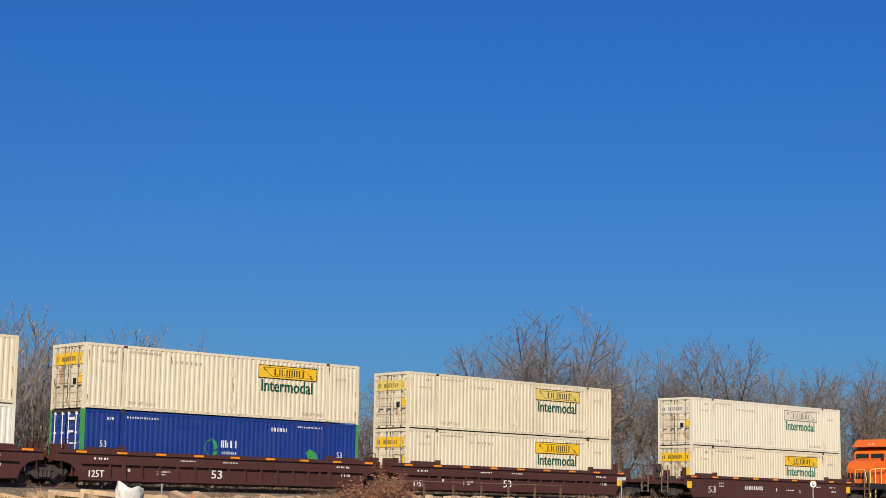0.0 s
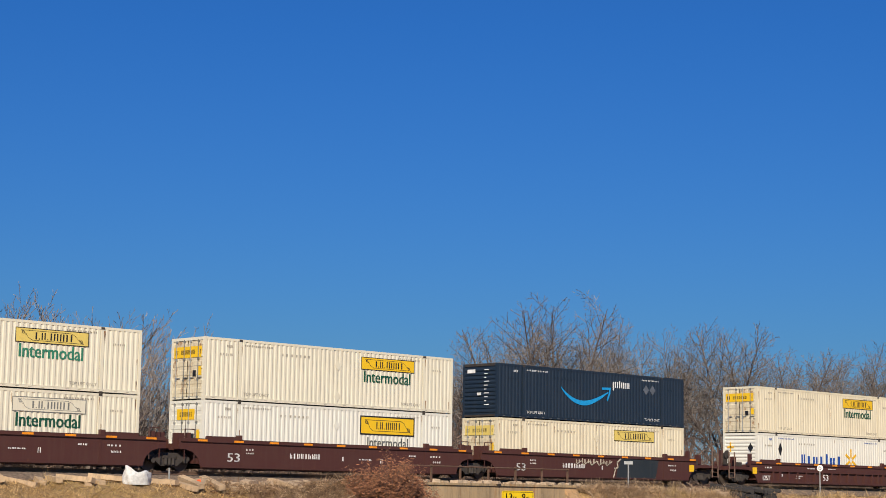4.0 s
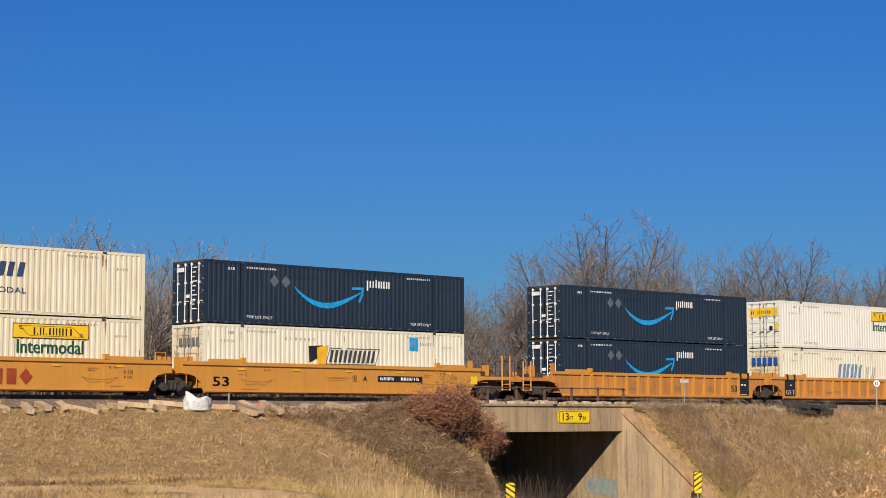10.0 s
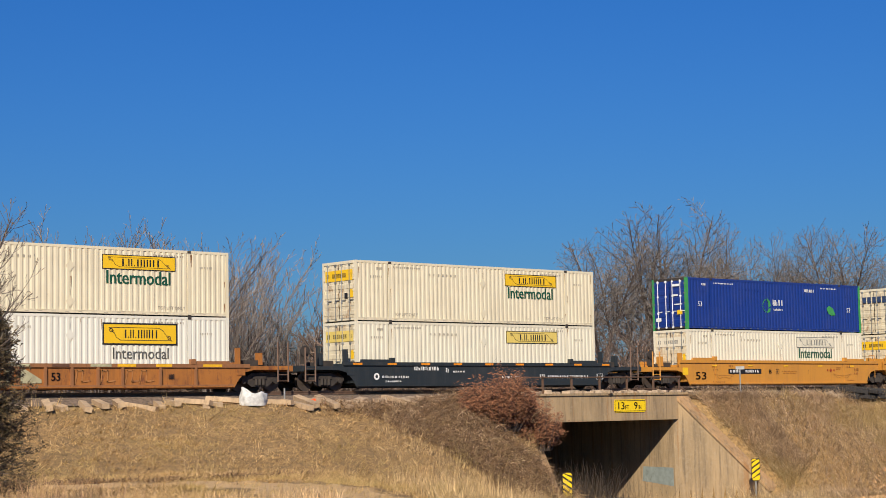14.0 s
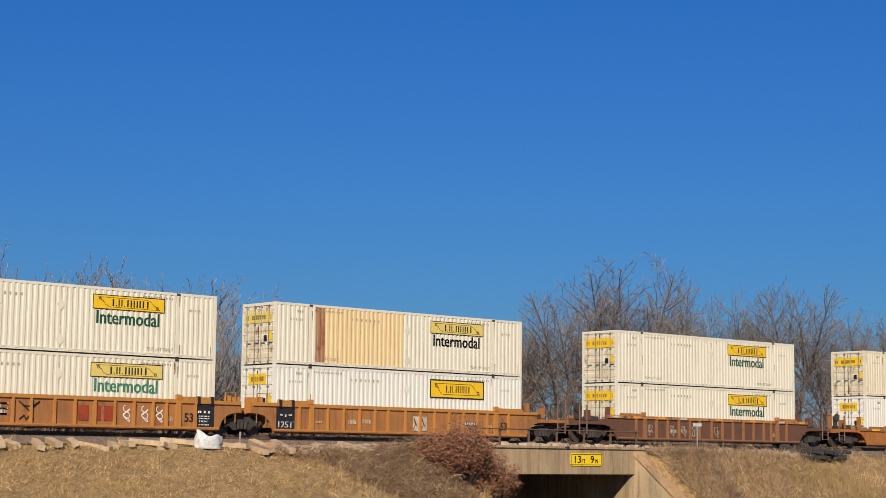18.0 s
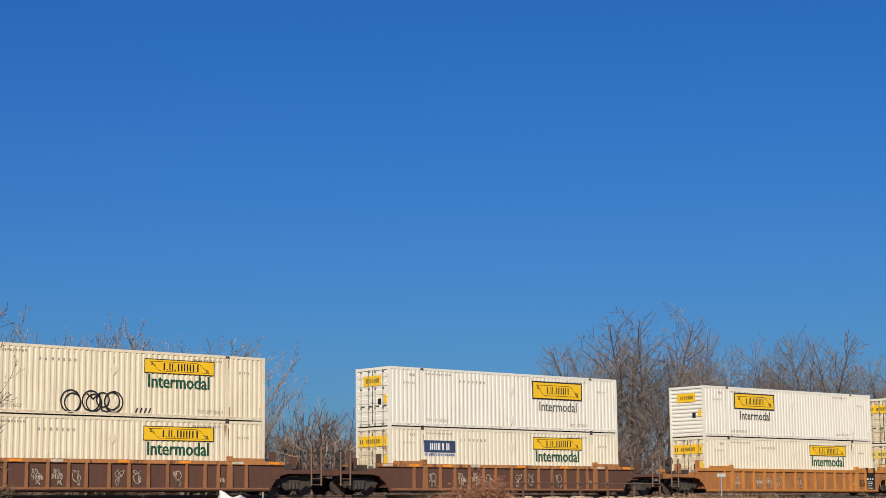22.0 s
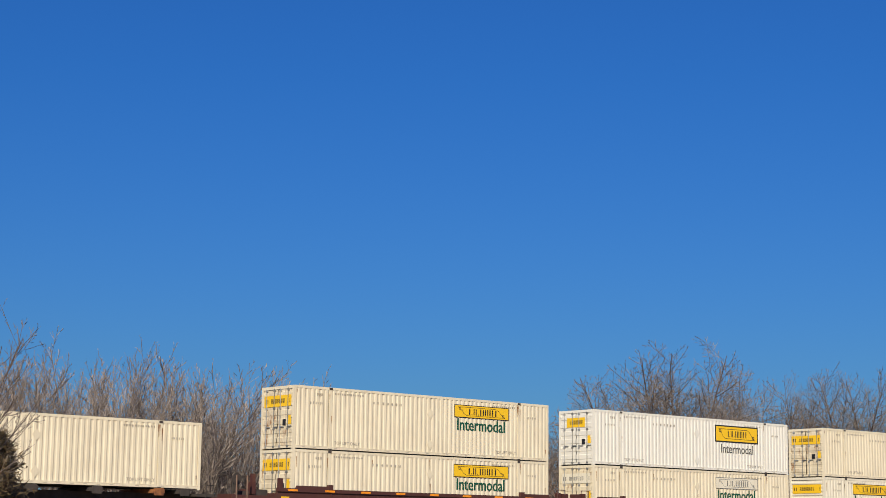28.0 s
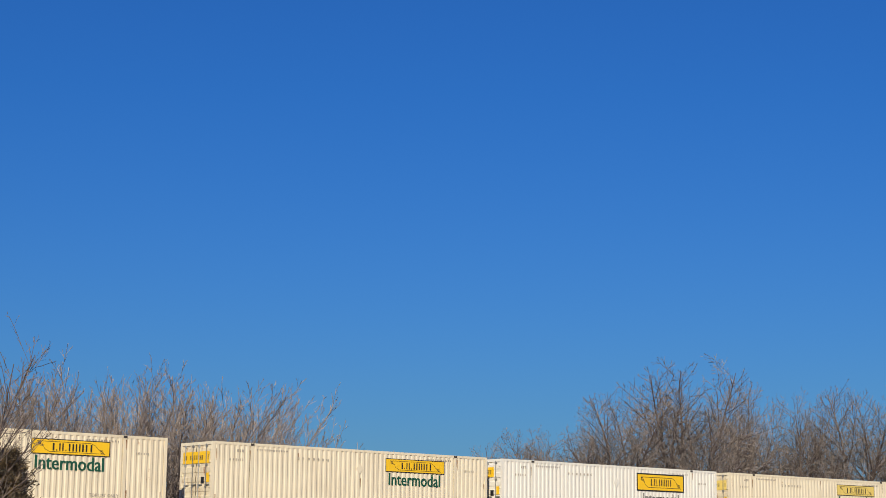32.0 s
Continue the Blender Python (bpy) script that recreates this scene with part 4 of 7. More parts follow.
def slanted_container(u, level, kind):
    if kind == "upper":
        c = container(u, level, CREAM, "cream corrugated intermodal container with slanted navy lettering bars")
        piece("brand_mark", lambda g: slant(g, 5.8, 10.25, 1.62, 2.22, -0.008, 5, 1, 0.16), NAVY_INK, c, "slanted navy bars", key="slanted_bars_upper")
        piece("lettering", lambda g: word(g, "INTERMODAL", 7.25, 10.3, 0.92, 1.16, -0.008), NAVY_INK, c, "the word INTERMODAL", key="lettering_serif")
        piece("end_lettering", lambda g: [g.box(-0.048, -0.04, 0.35 + i * 0.38, 0.62 + i * 0.38, 2.05, 2.42) for i in range(5)], NAVY_INK, c, key="end_bars_navy")
    elif kind == "ghost":
        c = container(u, level, PALE, "off-white intermodal container with half washed-off blue lettering")
        piece("brand_mark", lambda g: slant(g, 5.9, 8.5, 1.20, 2.06, -0.008, 3, 1, 0.14), GHOST_BLUE, c, "washed-off slanted blue bars", key="slanted_bars_ghost")
        piece("faded_mark", lambda g: slant(g, 8.9, 10.3, 1.20, 1.9, -0.008, 2, 1, 0.55), FAINT, c)
        piece("end_lettering", lambda g: [g.box(-0.048, -0.04, 0.25 + i * 0.42, 0.55 + i * 0.42, 1.85, 2.35) for i in range(5)], SIGN_BLUE, c, key="end_bars_blue")
    else:
        c = container(u, level, PALE, "off-white intermodal container with black and gold emblem")
        piece("emblem", lambda g: flat(g, [(6.0, 2.05), (6.85, 2.1), (6.6, 1.5), (6.05, 1.25)], -0.008), INK, c, "black emblem")
        piece("emblem_stripe", lambda g: [flat(g, [(6.5, 2.0), (7.2, 2.12), (7.0, 1.2), (6.55, 1.2)], -0.012)], GOLD, c, "gold stripe of the emblem")
        piece("brand_mark", lambda g: [slant(g, 7.25, 10.15, 1.30, 1.90, -0.008, 5, 1, 0.22), stroke(g, [(7.05, 1.22), (10.15, 1.22), (10.42, 1.98), (7.3, 1.98), (7.05, 1.22)], 0.035, -0.008)], GREY_DARK, c, key="slanted_bars_lower")
        piece("blue_square", lambda g: g.box(12.39, 12.97, -0.01, -0.006, 1.98, 2.62), AQUA, c, "sky-blue square label")
        piece("square_lettering", lambda g: [g.box(12.5 + 0.2 * i, 12.62 + 0.2 * i, -0.014, -0.010, 2.15, 2.45) for i in range(2)] + [bars(g, 13.1, 13.9, 2.25, 2.4, -0.008, 5, 9, 0.5)], GHOST_BLUE, c)
        piece("end_lettering", lambda g: [g.box(-0.048, -0.04, 0.35 + i * 0.34, 0.60 + i * 0.34, 1.95, 2.3) for i in range(5)], GREY_INK, c, key="end_bars_grey")
    small_marks(c, MARK_GREY, FAINT, lift=kind != "upper")
    placards(c, CREAM if kind == "upper" else PALE)
    return c


def store_container(u, level):
    c = container(u, level, WHITE, "white corrugated intermodal container with blue lettering bars", front=True)
    y = -0.008
    piece("brand_mark", lambda g: [bars(g, 4.85, 9.65, 0.85, 1.86, y, 7, 21, 0.74, 0.30)], SIGN_BLUE, c, "blue bars of a store name", key="store_bars")

    for i in range(6):
        a = math.radians(90 + i * 60)
        ends = [(10.6 + r * math.cos(a), 1.47 + r * math.sin(a)) for r in (0.22, 0.66)]
        piece("starburst_ray", lambda g: stroke(g, ends, 0.17, y), GOLD, c, "golden ray of a starburst", key="starburst_ray_%d" % i)
    piece("placard_holder", lambda g: flat(g, [(2.53, 1.55), (2.75, 1.98), (2.53, 2.41), (2.31, 1.98)], y), INK, c, "black diamond placard", key="black_diamond")
    piece("end_star", lambda g: [g.box(-0.03, -0.02, 1.75, 2.25, 2.0, 2.1), g.box(-0.03, -0.02, 1.95, 2.05, 1.75, 2.35)], GOLD, c, "golden starburst on the end")
    piece("end_placard", lambda g: g.add([(-0.03, 0.45, 1.7), (-0.03, 0.25, 2.0), (-0.03, 0.45, 2.3), (-0.03, 0.65, 2.0)], [(0, 1, 2, 3)]), INK, c)
    small_marks(c, SIGN_BLUE, FAINT, lift=False)
    return c


def emblem_container(u, level):
    c = container(u, level, SKYBLUE, "mid-blue intermodal container with white emblem and bars")
    y = -0.008

    def emblem(g):
        disc(g, 8.66, 1.86, 0.38, y, 16, inner=0.24)
        for i in range(6):
            a = math.radians(i * 60)
            stroke(g, [(8.66 - 0.3 * math.cos(a), 1.86 - 0.3 * math.sin(a)), (8.66 + 0.3 * math.cos(a), 1.86 + 0.3 * math.sin(a))], 0.07, y - 0.002)
    piece("emblem", emblem, WHITE_INK, c, "round white emblem")
    piece("brand_mark", lambda g: bars(g, 9.25, 12.75, 1.66, 2.02, y, 12, 31, 0.72), WHITE_INK, c, "white bars of a company name", key="white_bars")
    small_marks(c, WHITE_INK, SKYBLUE, lift=False)
    piece("end_lettering", lambda g: [g.box(-0.045, -0.04, 0.3 + i * 0.19, 0.42 + i * 0.19, 1.95, 2.15) for i in range(10)] + [g.box(-0.045, -0.04, 0.4 + i * 0.19, 0.5 + i * 0.19, 1.1, 1.2) for i in range(8)], WHITE_INK, c, key="end_bars_white")
    return c


# -- railway cars --
def wheel_set(g):
    for y in (0.30, 1.80):
        g.tube((0, y, 0), (0, y + 0.13, 0), 0.457, n=20)
        g.tube((0, y - 0.025 if y > 1 else y + 0.13, 0), (0, y + 0.0 if y > 1 else y + 0.155, 0), 0.485, n=20)
        s = -1 if y < 1 else 1
        for k in range(4):
            a = k * math.pi / 2
            g.box(0.22 * math.cos(a) - 0.04, 0.22 * math.cos(a) + 0.04, y + (0.065 + s * 0.075) - 0.012, y + (0.065 + s * 0.075) + 0.012, 0.22 * math.sin(a) - 0.04, 0.22 * math.sin(a) + 0.04)
    g.tube((0, 0.1, 0), (0, 2.13, 0), 0.08, n=8)


def side_frame(g):
    out = [(-1.15, 0.02), (-1.12, 0.20), (-0.62, 0.26), (-0.42, 0.36), (0.42, 0.36), (0.62, 0.26), (1.12, 0.20), (1.15, 0.02), (0.75, -0.02), (0.45, -0.24), (-0.45, -0.24), (-0.75, -0.02)]
    g.slab(out, -0.08, 0.06)
    for x in (-0.89, 0.89):
        g.tube((x, -0.14, 0.0), (x, 0.02, 0.0), 0.12, n=10)
    for x in (-0.2, 0.0, 0.2):
        g.tube((x, -0.12, -0.18), (x, -0.12, 0.10), 0.075, n=8)
    g.box(-0.36, 0.36, -0.14, -0.07, 0.10, 0.24)


ENDS = {}               # how a car is joined at its two ends


def truck(car, x, y0=0.24):
    """A two-axle truck under a car, its middle at x."""
    t = piece("truck_bolster", lambda g: [g.box(-0.24, 0.24, 0.08, 2.0, -0.02, 0.24), g.box(-0.3, 0.3, 0.85, 1.25, 0.24, 0.5)], BLACK, car, "grimy black cast steel truck", at=(x, y0, 0.457))
    for y in (0.02, 2.06):
        piece("side_frame", side_frame, GRIME, t, key="side_frame", at=(0, y, 0))
    for s in (-1, 1):
        w = part("wheel_set", shared("wheel_set", wheel_set, STEEL), t, "steel wheel set", at=(0.89 * s, 0, 0))
        WHEELS.append((w, s))


def outline(left, right, z_top):
    """The side of a well: arched over the trucks, its ends long where the car is coupled."""
    end = {"joint": [(-1.35, z_top - 0.02), (-1.38, 1.00), (-1.0, 0.98), (-0.62, 0.88), (-0.30, 0.60), (-0.12, 0.17)],
           "coupled": [(-0.95, z_top - 0.02), (-0.98, 1.14), (-3.30, 1.14), (-3.30, 0.97), (-2.2, 0.97), (-1.2, 0.96), (-0.75, 0.86), (-0.40, 0.55), (-0.15, 0.17)]}
    a = end[left]
    b = [(LONG - x, z) for x, z in reversed(end[right])]
    return a + b


def well_car(u, left, right, paint_mat, ribs, chord_mat, label, marks, panels=False, stripe=None, reflectors=False, z_top=1.30, rib_at=None, dashes=False):
    """One unit of a double-stack car. left, right: 'joint' over a shared truck, or 'coupled'."""
    steel = chord_mat if paint_mat in (ORANGE, PANEL_ORANGE) else RAIL
    c = rolling("well_car", u, FACE, RAIL_TOP, label, "railway car", "well cars of the train")
    ENDS[c.name] = (left, right)
    near, far = -0.19, 2.72
    for y, k in ((near, "side_sheet"), (far, "rear_side_sheet")):
        piece(k, lambda g: g.slab(outline(left, right, z_top), y, y + 0.05), paint_mat, c, key=(k, left, right, z_top))
    a = -1.35 if left == "joint" else -1.0
    b = LONG + (1.35 if right == "joint" else 1.0)
    for y, k in ((near - 0.07, "top_chord"), (far - 0.03, "rear_top_chord")):
        piece(k, lambda g: [g.box(a + 0.05, b - 0.05, y, y + 0.16, z_top - 0.16, z_top)], chord_mat, c, key=(k, left, right, z_top))
    piece("bottom_sill", lambda g: [g.box(-0.1, 16.25, near - 0.11, near + 0.10, 0.19, 0.25), g.box(-0.1, 16.25, near + 0.02, near + 0.10, 0.13, 0.19)], paint_mat, c)
    piece("well_floor", lambda g: [g.box(0.0, 16.15, 0.0, 2.6, 0.22, 0.30)] + [g.box(0.6 + i * 1.5, 0.8 + i * 1.5, -0.15, 2.7, 0.14, 0.22) for i in range(11)], GRIME, c)
    for x in (0.10, 13.98):
        piece("raised_rail", lambda g: [g.slab([(0.0, z_top), (0.05, z_top + 0.13), (1.9, z_top + 0.13), (2.05, z_top)], near - 0.05, near + 0.07), g.box(1.80, 2.05, near - 0.09, near + 0.09, z_top - 0.02, z_top + 0.21)]
              if x < 5 else [g.slab([(0.0, z_top), (0.15, z_top + 0.13), (2.0, z_top + 0.13), (2.05, z_top)], near - 0.05, near + 0.07), g.box(0.0, 0.25, near - 0.09, near + 0.09, z_top - 0.02, z_top + 0.21)],
              chord_mat, c, key=("raised_rail", x < 5, z_top), at=(x, 0, 0))
    if ribs:
        for x in rib_at or (1.35, 2.08, 3.05, 4.02, 4.99, 5.96, 6.80, 7.90, 8.87, 9.84, 10.81, 11.78, 12.75, 13.45, 14.07, 14.97):
            wide = 0.11 if x in (2.08, 14.07) else 0.045
            high = 0.90 if reflectors else z_top - 0.16
            piece("rib", lambda g: g.slab([(-wide * 1.25, 0.24), (wide * 1.25, 0.24), (wide, high), (-wide, high)], near - 0.115, near), paint_mat if stripe is None else stripe, c, key=("rib", wide, high), at=(x, 0, 0))
        piece("lower_chord", lambda g: g.box(-0.05, 16.2, near - 0.10, near, 0.25, 0.31), paint_mat if stripe is None else stripe, c)
    if dashes:
        for i, x in enumerate((-0.6, 1.1, 3.2, 5.1, 8.3, 11.4, 14.2, 16.2)):
            piece("chord_mark", lambda g: g.box(0, 0.6, near - 0.076, near - 0.072, z_top - 0.13, z_top - 0.03), REFLECT if i % 3 else GRAF_PALE, c, "worn reflective strip", key=("chord_mark", i % 3 > 0), at=(x, 0, 0))
    else:
        for x in (2.1, 14.05):
            piece("joint_plate", lambda g: g.box(-0.05, 0.05, near - 0.02, near, 0.25, z_top - 0.16), paint_mat, c, key=("joint_plate", z_top), at=(x, 0, 0))
    if reflectors and ribs:
        piece("side_ledge", lambda g: g.box(-0.1, 16.25, near - 0.12, near, 0.90, 0.96), paint_mat, c)
    if panels:
        for x, kind in ((0.05, left), (14.95, right)):
            if kind == "coupled":
                continue
            piece("black_panel", lambda g: [g.box(0.0, 1.05, near - 0.022, near - 0.002, 0.2, z_top - 0.17), g.box(0.12, 0.26, near - 0.10, near + 0.07, z_top - 0.2, z_top + 0.16),
                                           g.box(0.84, 0.98, near - 0.10, near + 0.07, z_top - 0.2, z_top + 0.16)], BLACK, c, "black stencil panel", key=("black_panel", z_top), at=(x, 0, 0))
    if reflectors:
        for i in range(9):
            x = -0.4 + i * 2.1
            piece("reflector", lambda g: g.box(0, 0.55, near - 0.08, near - 0.072, z_top - 0.13, z_top - 0.04), REFLECT, c, "amber reflective strip", key=("reflector", z_top), at=(x, 0, 0))
    for side, kind in ((-1, left), (1, right)):
        x0 = 0.0 if side < 0 else LONG

        def span(g, p, q, *rest):
            g.box(min(x0 + side * p, x0 + side * q), max(x0 + side * p, x0 + side * q), *rest)
        if kind == "joint":
            piece("end_bulkhead", lambda g: [span(g, 0.06, 0.30, -0.12, 2.70, 0.35, 1.25), span(g, 0.3, 1.3, 0.7, 1.9, 0.95, 1.25), span(g, 1.15, 1.60, 0.95, 1.65, 0.85, 1.45)], paint_mat, c, key=("end_joint", side))
            piece("joint_casting", lambda g: [g.box(x0 + side * 1.2 - 0.18, x0 + side * 1.2 + 0.18, -0.05, 0.35, 1.0, 1.72), g.box(x0 + side * 0.75 - 0.08, x0 + side * 0.75 + 0.08, -0.10, 0.20, 1.2, 1.75)], chord_mat, c, key=("joint_casting", side))
            piece("hand_rail", lambda g: [g.line([(x0 + side * 0.5, -0.15, 0.5), (x0 + side * 0.5, -0.15, 1.9), (x0 + side * 1.05, -0.15, 1.9), (x0 + side * 1.05, -0.15, 0.55)], 0.022)], chord_mat, c, key=("hand_rail_joint", side))
        else:
            piece("end_platform", lambda g: [span(g, 0.06, 0.30, -0.12, 2.70, 0.35, 1.30), span(g, 0.3, 3.35, 0.55, 2.05, 0.90, 1.12), span(g, 0.4, 3.3, -0.13, 2.70, 1.08, 1.13), span(g, 3.2, 3.38, -0.18, 2.72, 0.90, 1.16)], paint_mat, c, key=("end_coupled", side))
            piece("coupler", lambda g: [span(g, 3.2, 3.66, 1.12, 1.48, 0.68, 0.95), span(g, 3.5, 3.70, 1.0, 1.6, 0.60, 1.0)], GRIME, c, key=("coupler", side))
            piece("hand_rail", lambda g: [g.line([(x0 + side * 2.55, -0.17, 0.42), (x0 + side * 2.55, -0.17, 2.0 + 0.25 * (side > 0))], 0.045), g.line([(x0 + side * 3.12, -0.17, 0.42), (x0 + side * 3.12, -0.17, 2.0 + 0.25 * (side > 0))], 0.045)], steel, c, "upright grab posts", key=("hand_rail_coupled", side))
            piece("ladder", lambda g: [g.line([(x0 + side * 2.55, -0.17, z), (x0 + side * 3.12, -0.17, z)], 0.024) for z in (0.46, 0.74, 1.02)], steel, c, key=("ladder", side))
            piece("end_rail", lambda g: g.line([(x0 + side * 3.3, 0.3, 1.14), (x0 + side * 3.3, 0.3, 2.0), (x0 + side * 3.3, 1.1, 2.0), (x0 + side * 3.3, 1.1, 1.14)], 0.022), GRIME, c, key=("end_rail", side))
            piece("air_hose", lambda g: g.line([(x0 + side * 3.3, 0.95, 0.85), (x0 + side * 3.5, 0.95, 0.6), (x0 + side * 3.62, 1.0, 0.45), (x0 + side * 3.68, 1.05, 0.4)], 0.03), BLACK, c, key=("air_hose", side))
            piece("brake_gear", lambda g: [span(g, 1.1, 1.9, 0.35, 0.75, 1.13, 1.42), span(g, 2.0, 2.35, 0.5, 0.9, 1.13, 1.34)], GRIME, c, "grimy brake cylinder and pipework", key=("brake_gear", side))
            piece("corner_plate", lambda g: span(g, 0.28, 0.72, near - 0.02, near - 0.004, 0.72, 1.12), YELLOW if paint_mat in (ORANGE, MAROON) else paint_mat, c, key=("corner_plate", side))
            for p, ya, yb, zb in ((0.55, 0.05, 0.25, 1.95), (1.9, 0.25, 0.6, 1.75), (0.5, 2.3, 2.5, 2.2)):
                piece("end_post", lambda g: g.box(x0 + side * p - 0.09, x0 + side * p + 0.09, ya, yb, 1.2, zb), paint_mat, c, key=("end_post", side, p))
            if side < 0:
                piece("brake_wheel", lambda g: [g.tube((-2.9, 0.12, 1.85), (-2.9, 0.18, 1.85), 0.26, n=14), g.box(-3.0, -2.8, 0.18, 0.4, 1.24, 1.95)], GRIME, c)
    if left == "joint":
        truck(c, -1.65)
    else:
        truck(c, -1.75)
    if right == "coupled":
        truck(c, LONG + 1.75)
    marks(c, near - 0.028 if not ribs else near - 0.03)
    return c


def stencil(c, y, ink, items, key, on_panels=False):
    """Painted words, or bars where the words cannot be shown, each a mark of its own. on_panels: only where the car has its black end panels."""
    ends = ENDS[c.name]
    if on_panels:
        items = [i for i in items if ends[0 if i[1] < 8 else 1] == "joint"]
        key = (key, ends)
    for i, (s, x, z, w, h) in enumerate(items):
        if isinstance(s, str):
            piece("stencil", lambda g: word(g, s, x, x + w, z, z + h, y, 0.012), ink, c, "painted stencil " + s, key=("stencil", key, i))
        else:
            piece("stencil", lambda g: bars(g, x, x + w, z, z + h, y, s, round(x * 7), 0.66), ink, c, key=("stencil", key, i))


def marks_maroon(c, y):
    stencil(c, y, WHITE_INK, [("125T", 0.32, 0.34, 0.78, 0.30), ("53", 6.95, 0.42, 0.62, 0.38), (8, 3.9, 0.62, 0.75, 0.07), (7, 3.9, 0.50, 0.5, 0.07), (6, 5.2, 1.14, 0.9, 0.06), (6, 7.6, 1.14, 0.9, 0.06), (3, 0.5, 1.10, 0.9, 0.09), (3, 14.6, 1.12, 0.9, 0.09), (2, 2.35, 0.6, 0.15, 0.15), (4, 14.9, 0.7, 0.6, 0.12)], "maroon")


def marks_smooth(c, y):
    stencil(c, y, WHITE_INK, [("53", 1.35, 0.48, 0.72, 0.40), (9, 5.1, 0.72, 1.9, 0.24), (1, 8.4, 0.68, 0.14, 0.2), (3, 2.45, 1.02, 0.5, 0.08), (5, 2.45, 0.86, 0.5, 0.07), (4, 14.6, 0.72, 0.6, 0.10), (4, 14.4, 1.0, 0.8, 0.08), (4, 12.9, 1.0, 0.5, 0.08), (4, 9.5, 0.75, 0.9, 0.06), (2, 10.9, 0.62, 0.22, 0.22)], "smooth")


def marks_ribbed_orange(c, y):
    stencil(c, y - 0.05, WHITE_INK, [("125 T", 0.12, 0.42, 0.80, 0.28), (2, 0.5, 0.95, 0.2, 0.08), (4, 15.1, 0.36, 0.7, 0.05), (2, 15.2, 0.9, 0.5, 0.1)], "ribbed panel", True)
    stencil(c, y, INK, [("53", 14.30, 0.55, 0.55, 0.36)], "ribbed number")
    stencil(c, y, GREY_INK, [(6, 4.2, 0.55, 0.75, 0.08), (6, 5.2, 0.62, 0.7, 0.06), (4, 12.2, 0.55, 0.8, 0.28), (3, 9.1, 0.55, 0.6, 0.3), (8, 2.5, 0.6, 0.55, 0.07)], "ribbed data")


def marks_orange(letter, logo):
    def put(c, y):
        at = {"A": 9.22, "B": 6.80, "C": 6.92}[letter]
        box = {"A": 8.55, "B": 7.48, "C": 7.7}[letter]
        data = {"A": 6.9, "B": 8.0, "C": 5.1}[letter]
        stencil(c, y, INK, [("53", 0.35, 0.46, 0.88, 0.42), (letter, at, 0.80, 0.22, 0.22)], ("orange", letter))
        stencil(c, y, MARK_BROWN, [(11, data, 0.90, 1.4, 0.05), (9, data + 0.1, 0.79, 1.2, 0.045), (5, 13.2, 1.12, 0.5, 0.05), (5, 13.2, 1.03, 0.4, 0.05), (3, 15.0, 0.95, 0.5, 0.16), (3, 15.0, 0.75, 0.45, 0.10), (3, 1.75, 1.15, 0.5, 0.07),
                                (3, 1.8, 0.98, 0.5, 0.05), (2, 3.2, 1.18, 0.45, 0.09), (2, 14.2, 1.16, 0.5, 0.10), (6, 14.3, 0.36, 0.7, 0.05), (9, 1.8, 0.30, 1.1, 0.04)], ("orange data", letter))
        piece("wing_outline", lambda g: [stroke(g, [(k + a, b) for a, b in ((0, 0.78), (0.45, 0.52), (0.9, 0.60), (1.35, 0.52), (1.8, 0.78), (1.35, 0.68), (0.45, 0.68), (0, 0.78))], 0.013, y) for k in (1.9, 12.9)], MARK_BROWN, c, "thin outline of a winged sign", key="wing_outline")
        piece("stencil_box", lambda g: [stroke(g, [(box, 0.78), (box + 0.24, 0.78), (box + 0.24, 1.04), (box, 1.04), (box, 0.78)], 0.02, y), g.box(box + 0.08, box + 0.16, y, y + 0.003, 0.84, 0.97)], INK, c, key=("stencil_box", letter))
        for k in (1.75, 4.90, 8.15, 11.45, 14.60):
            piece("reflector", lambda g: g.box(0, 0.42, y - 0.004, y, 1.20, 1.28), GOLD, c, "amber reflective strip", key="orange_reflector", at=(k, 0, 0))
        if logo:
            piece("brand_mark", lambda g: [g.box(8.72, 9.16, y, y + 0.004, 0.42, 1.06), g.box(9.36, 9.80, y, y + 0.004, 0.42, 1.06), flat(g, [(10.25, 0.40), (10.56, 0.74), (10.25, 1.08), (9.94, 0.74)], y)], RED_INK, c, "red-brown logo shapes", key="red_bars")
        else:
            s = 10.14 if letter == "A" else 3.16
            piece("number_strip", lambda g: g.box(s, s + 2.93, y - 0.002, y + 0.003, 0.78, 1.06), INK, c, "black number strip", key=("number_strip", letter))
            piece("number_lettering", lambda g: [bars(g, s + 0.16, s + 1.08, 0.85, 1.0, y - 0.006, 4, 17, 0.70), bars(g, s + 1.5, s + 2.75, 0.85, 1.0, y - 0.006, 6, 18, 0.70)], WHITE_INK, c, key=("number_lettering", letter))
            piece("small_logo", lambda g: [flat(g, [(12.67, 0.86), (12.81, 0.99), (12.67, 1.12), (12.53, 0.99)], y), g.box(12.3, 12.42, y, y + 0.004, 0.94, 1.04), g.box(12.92, 13.04, y, y + 0.004, 0.94, 1.04)] if letter == "B" else g.box(14.05, 14.3, y, y + 0.004, 0.42, 0.56), RED_INK, c, key=("small_logo", letter))
    return put


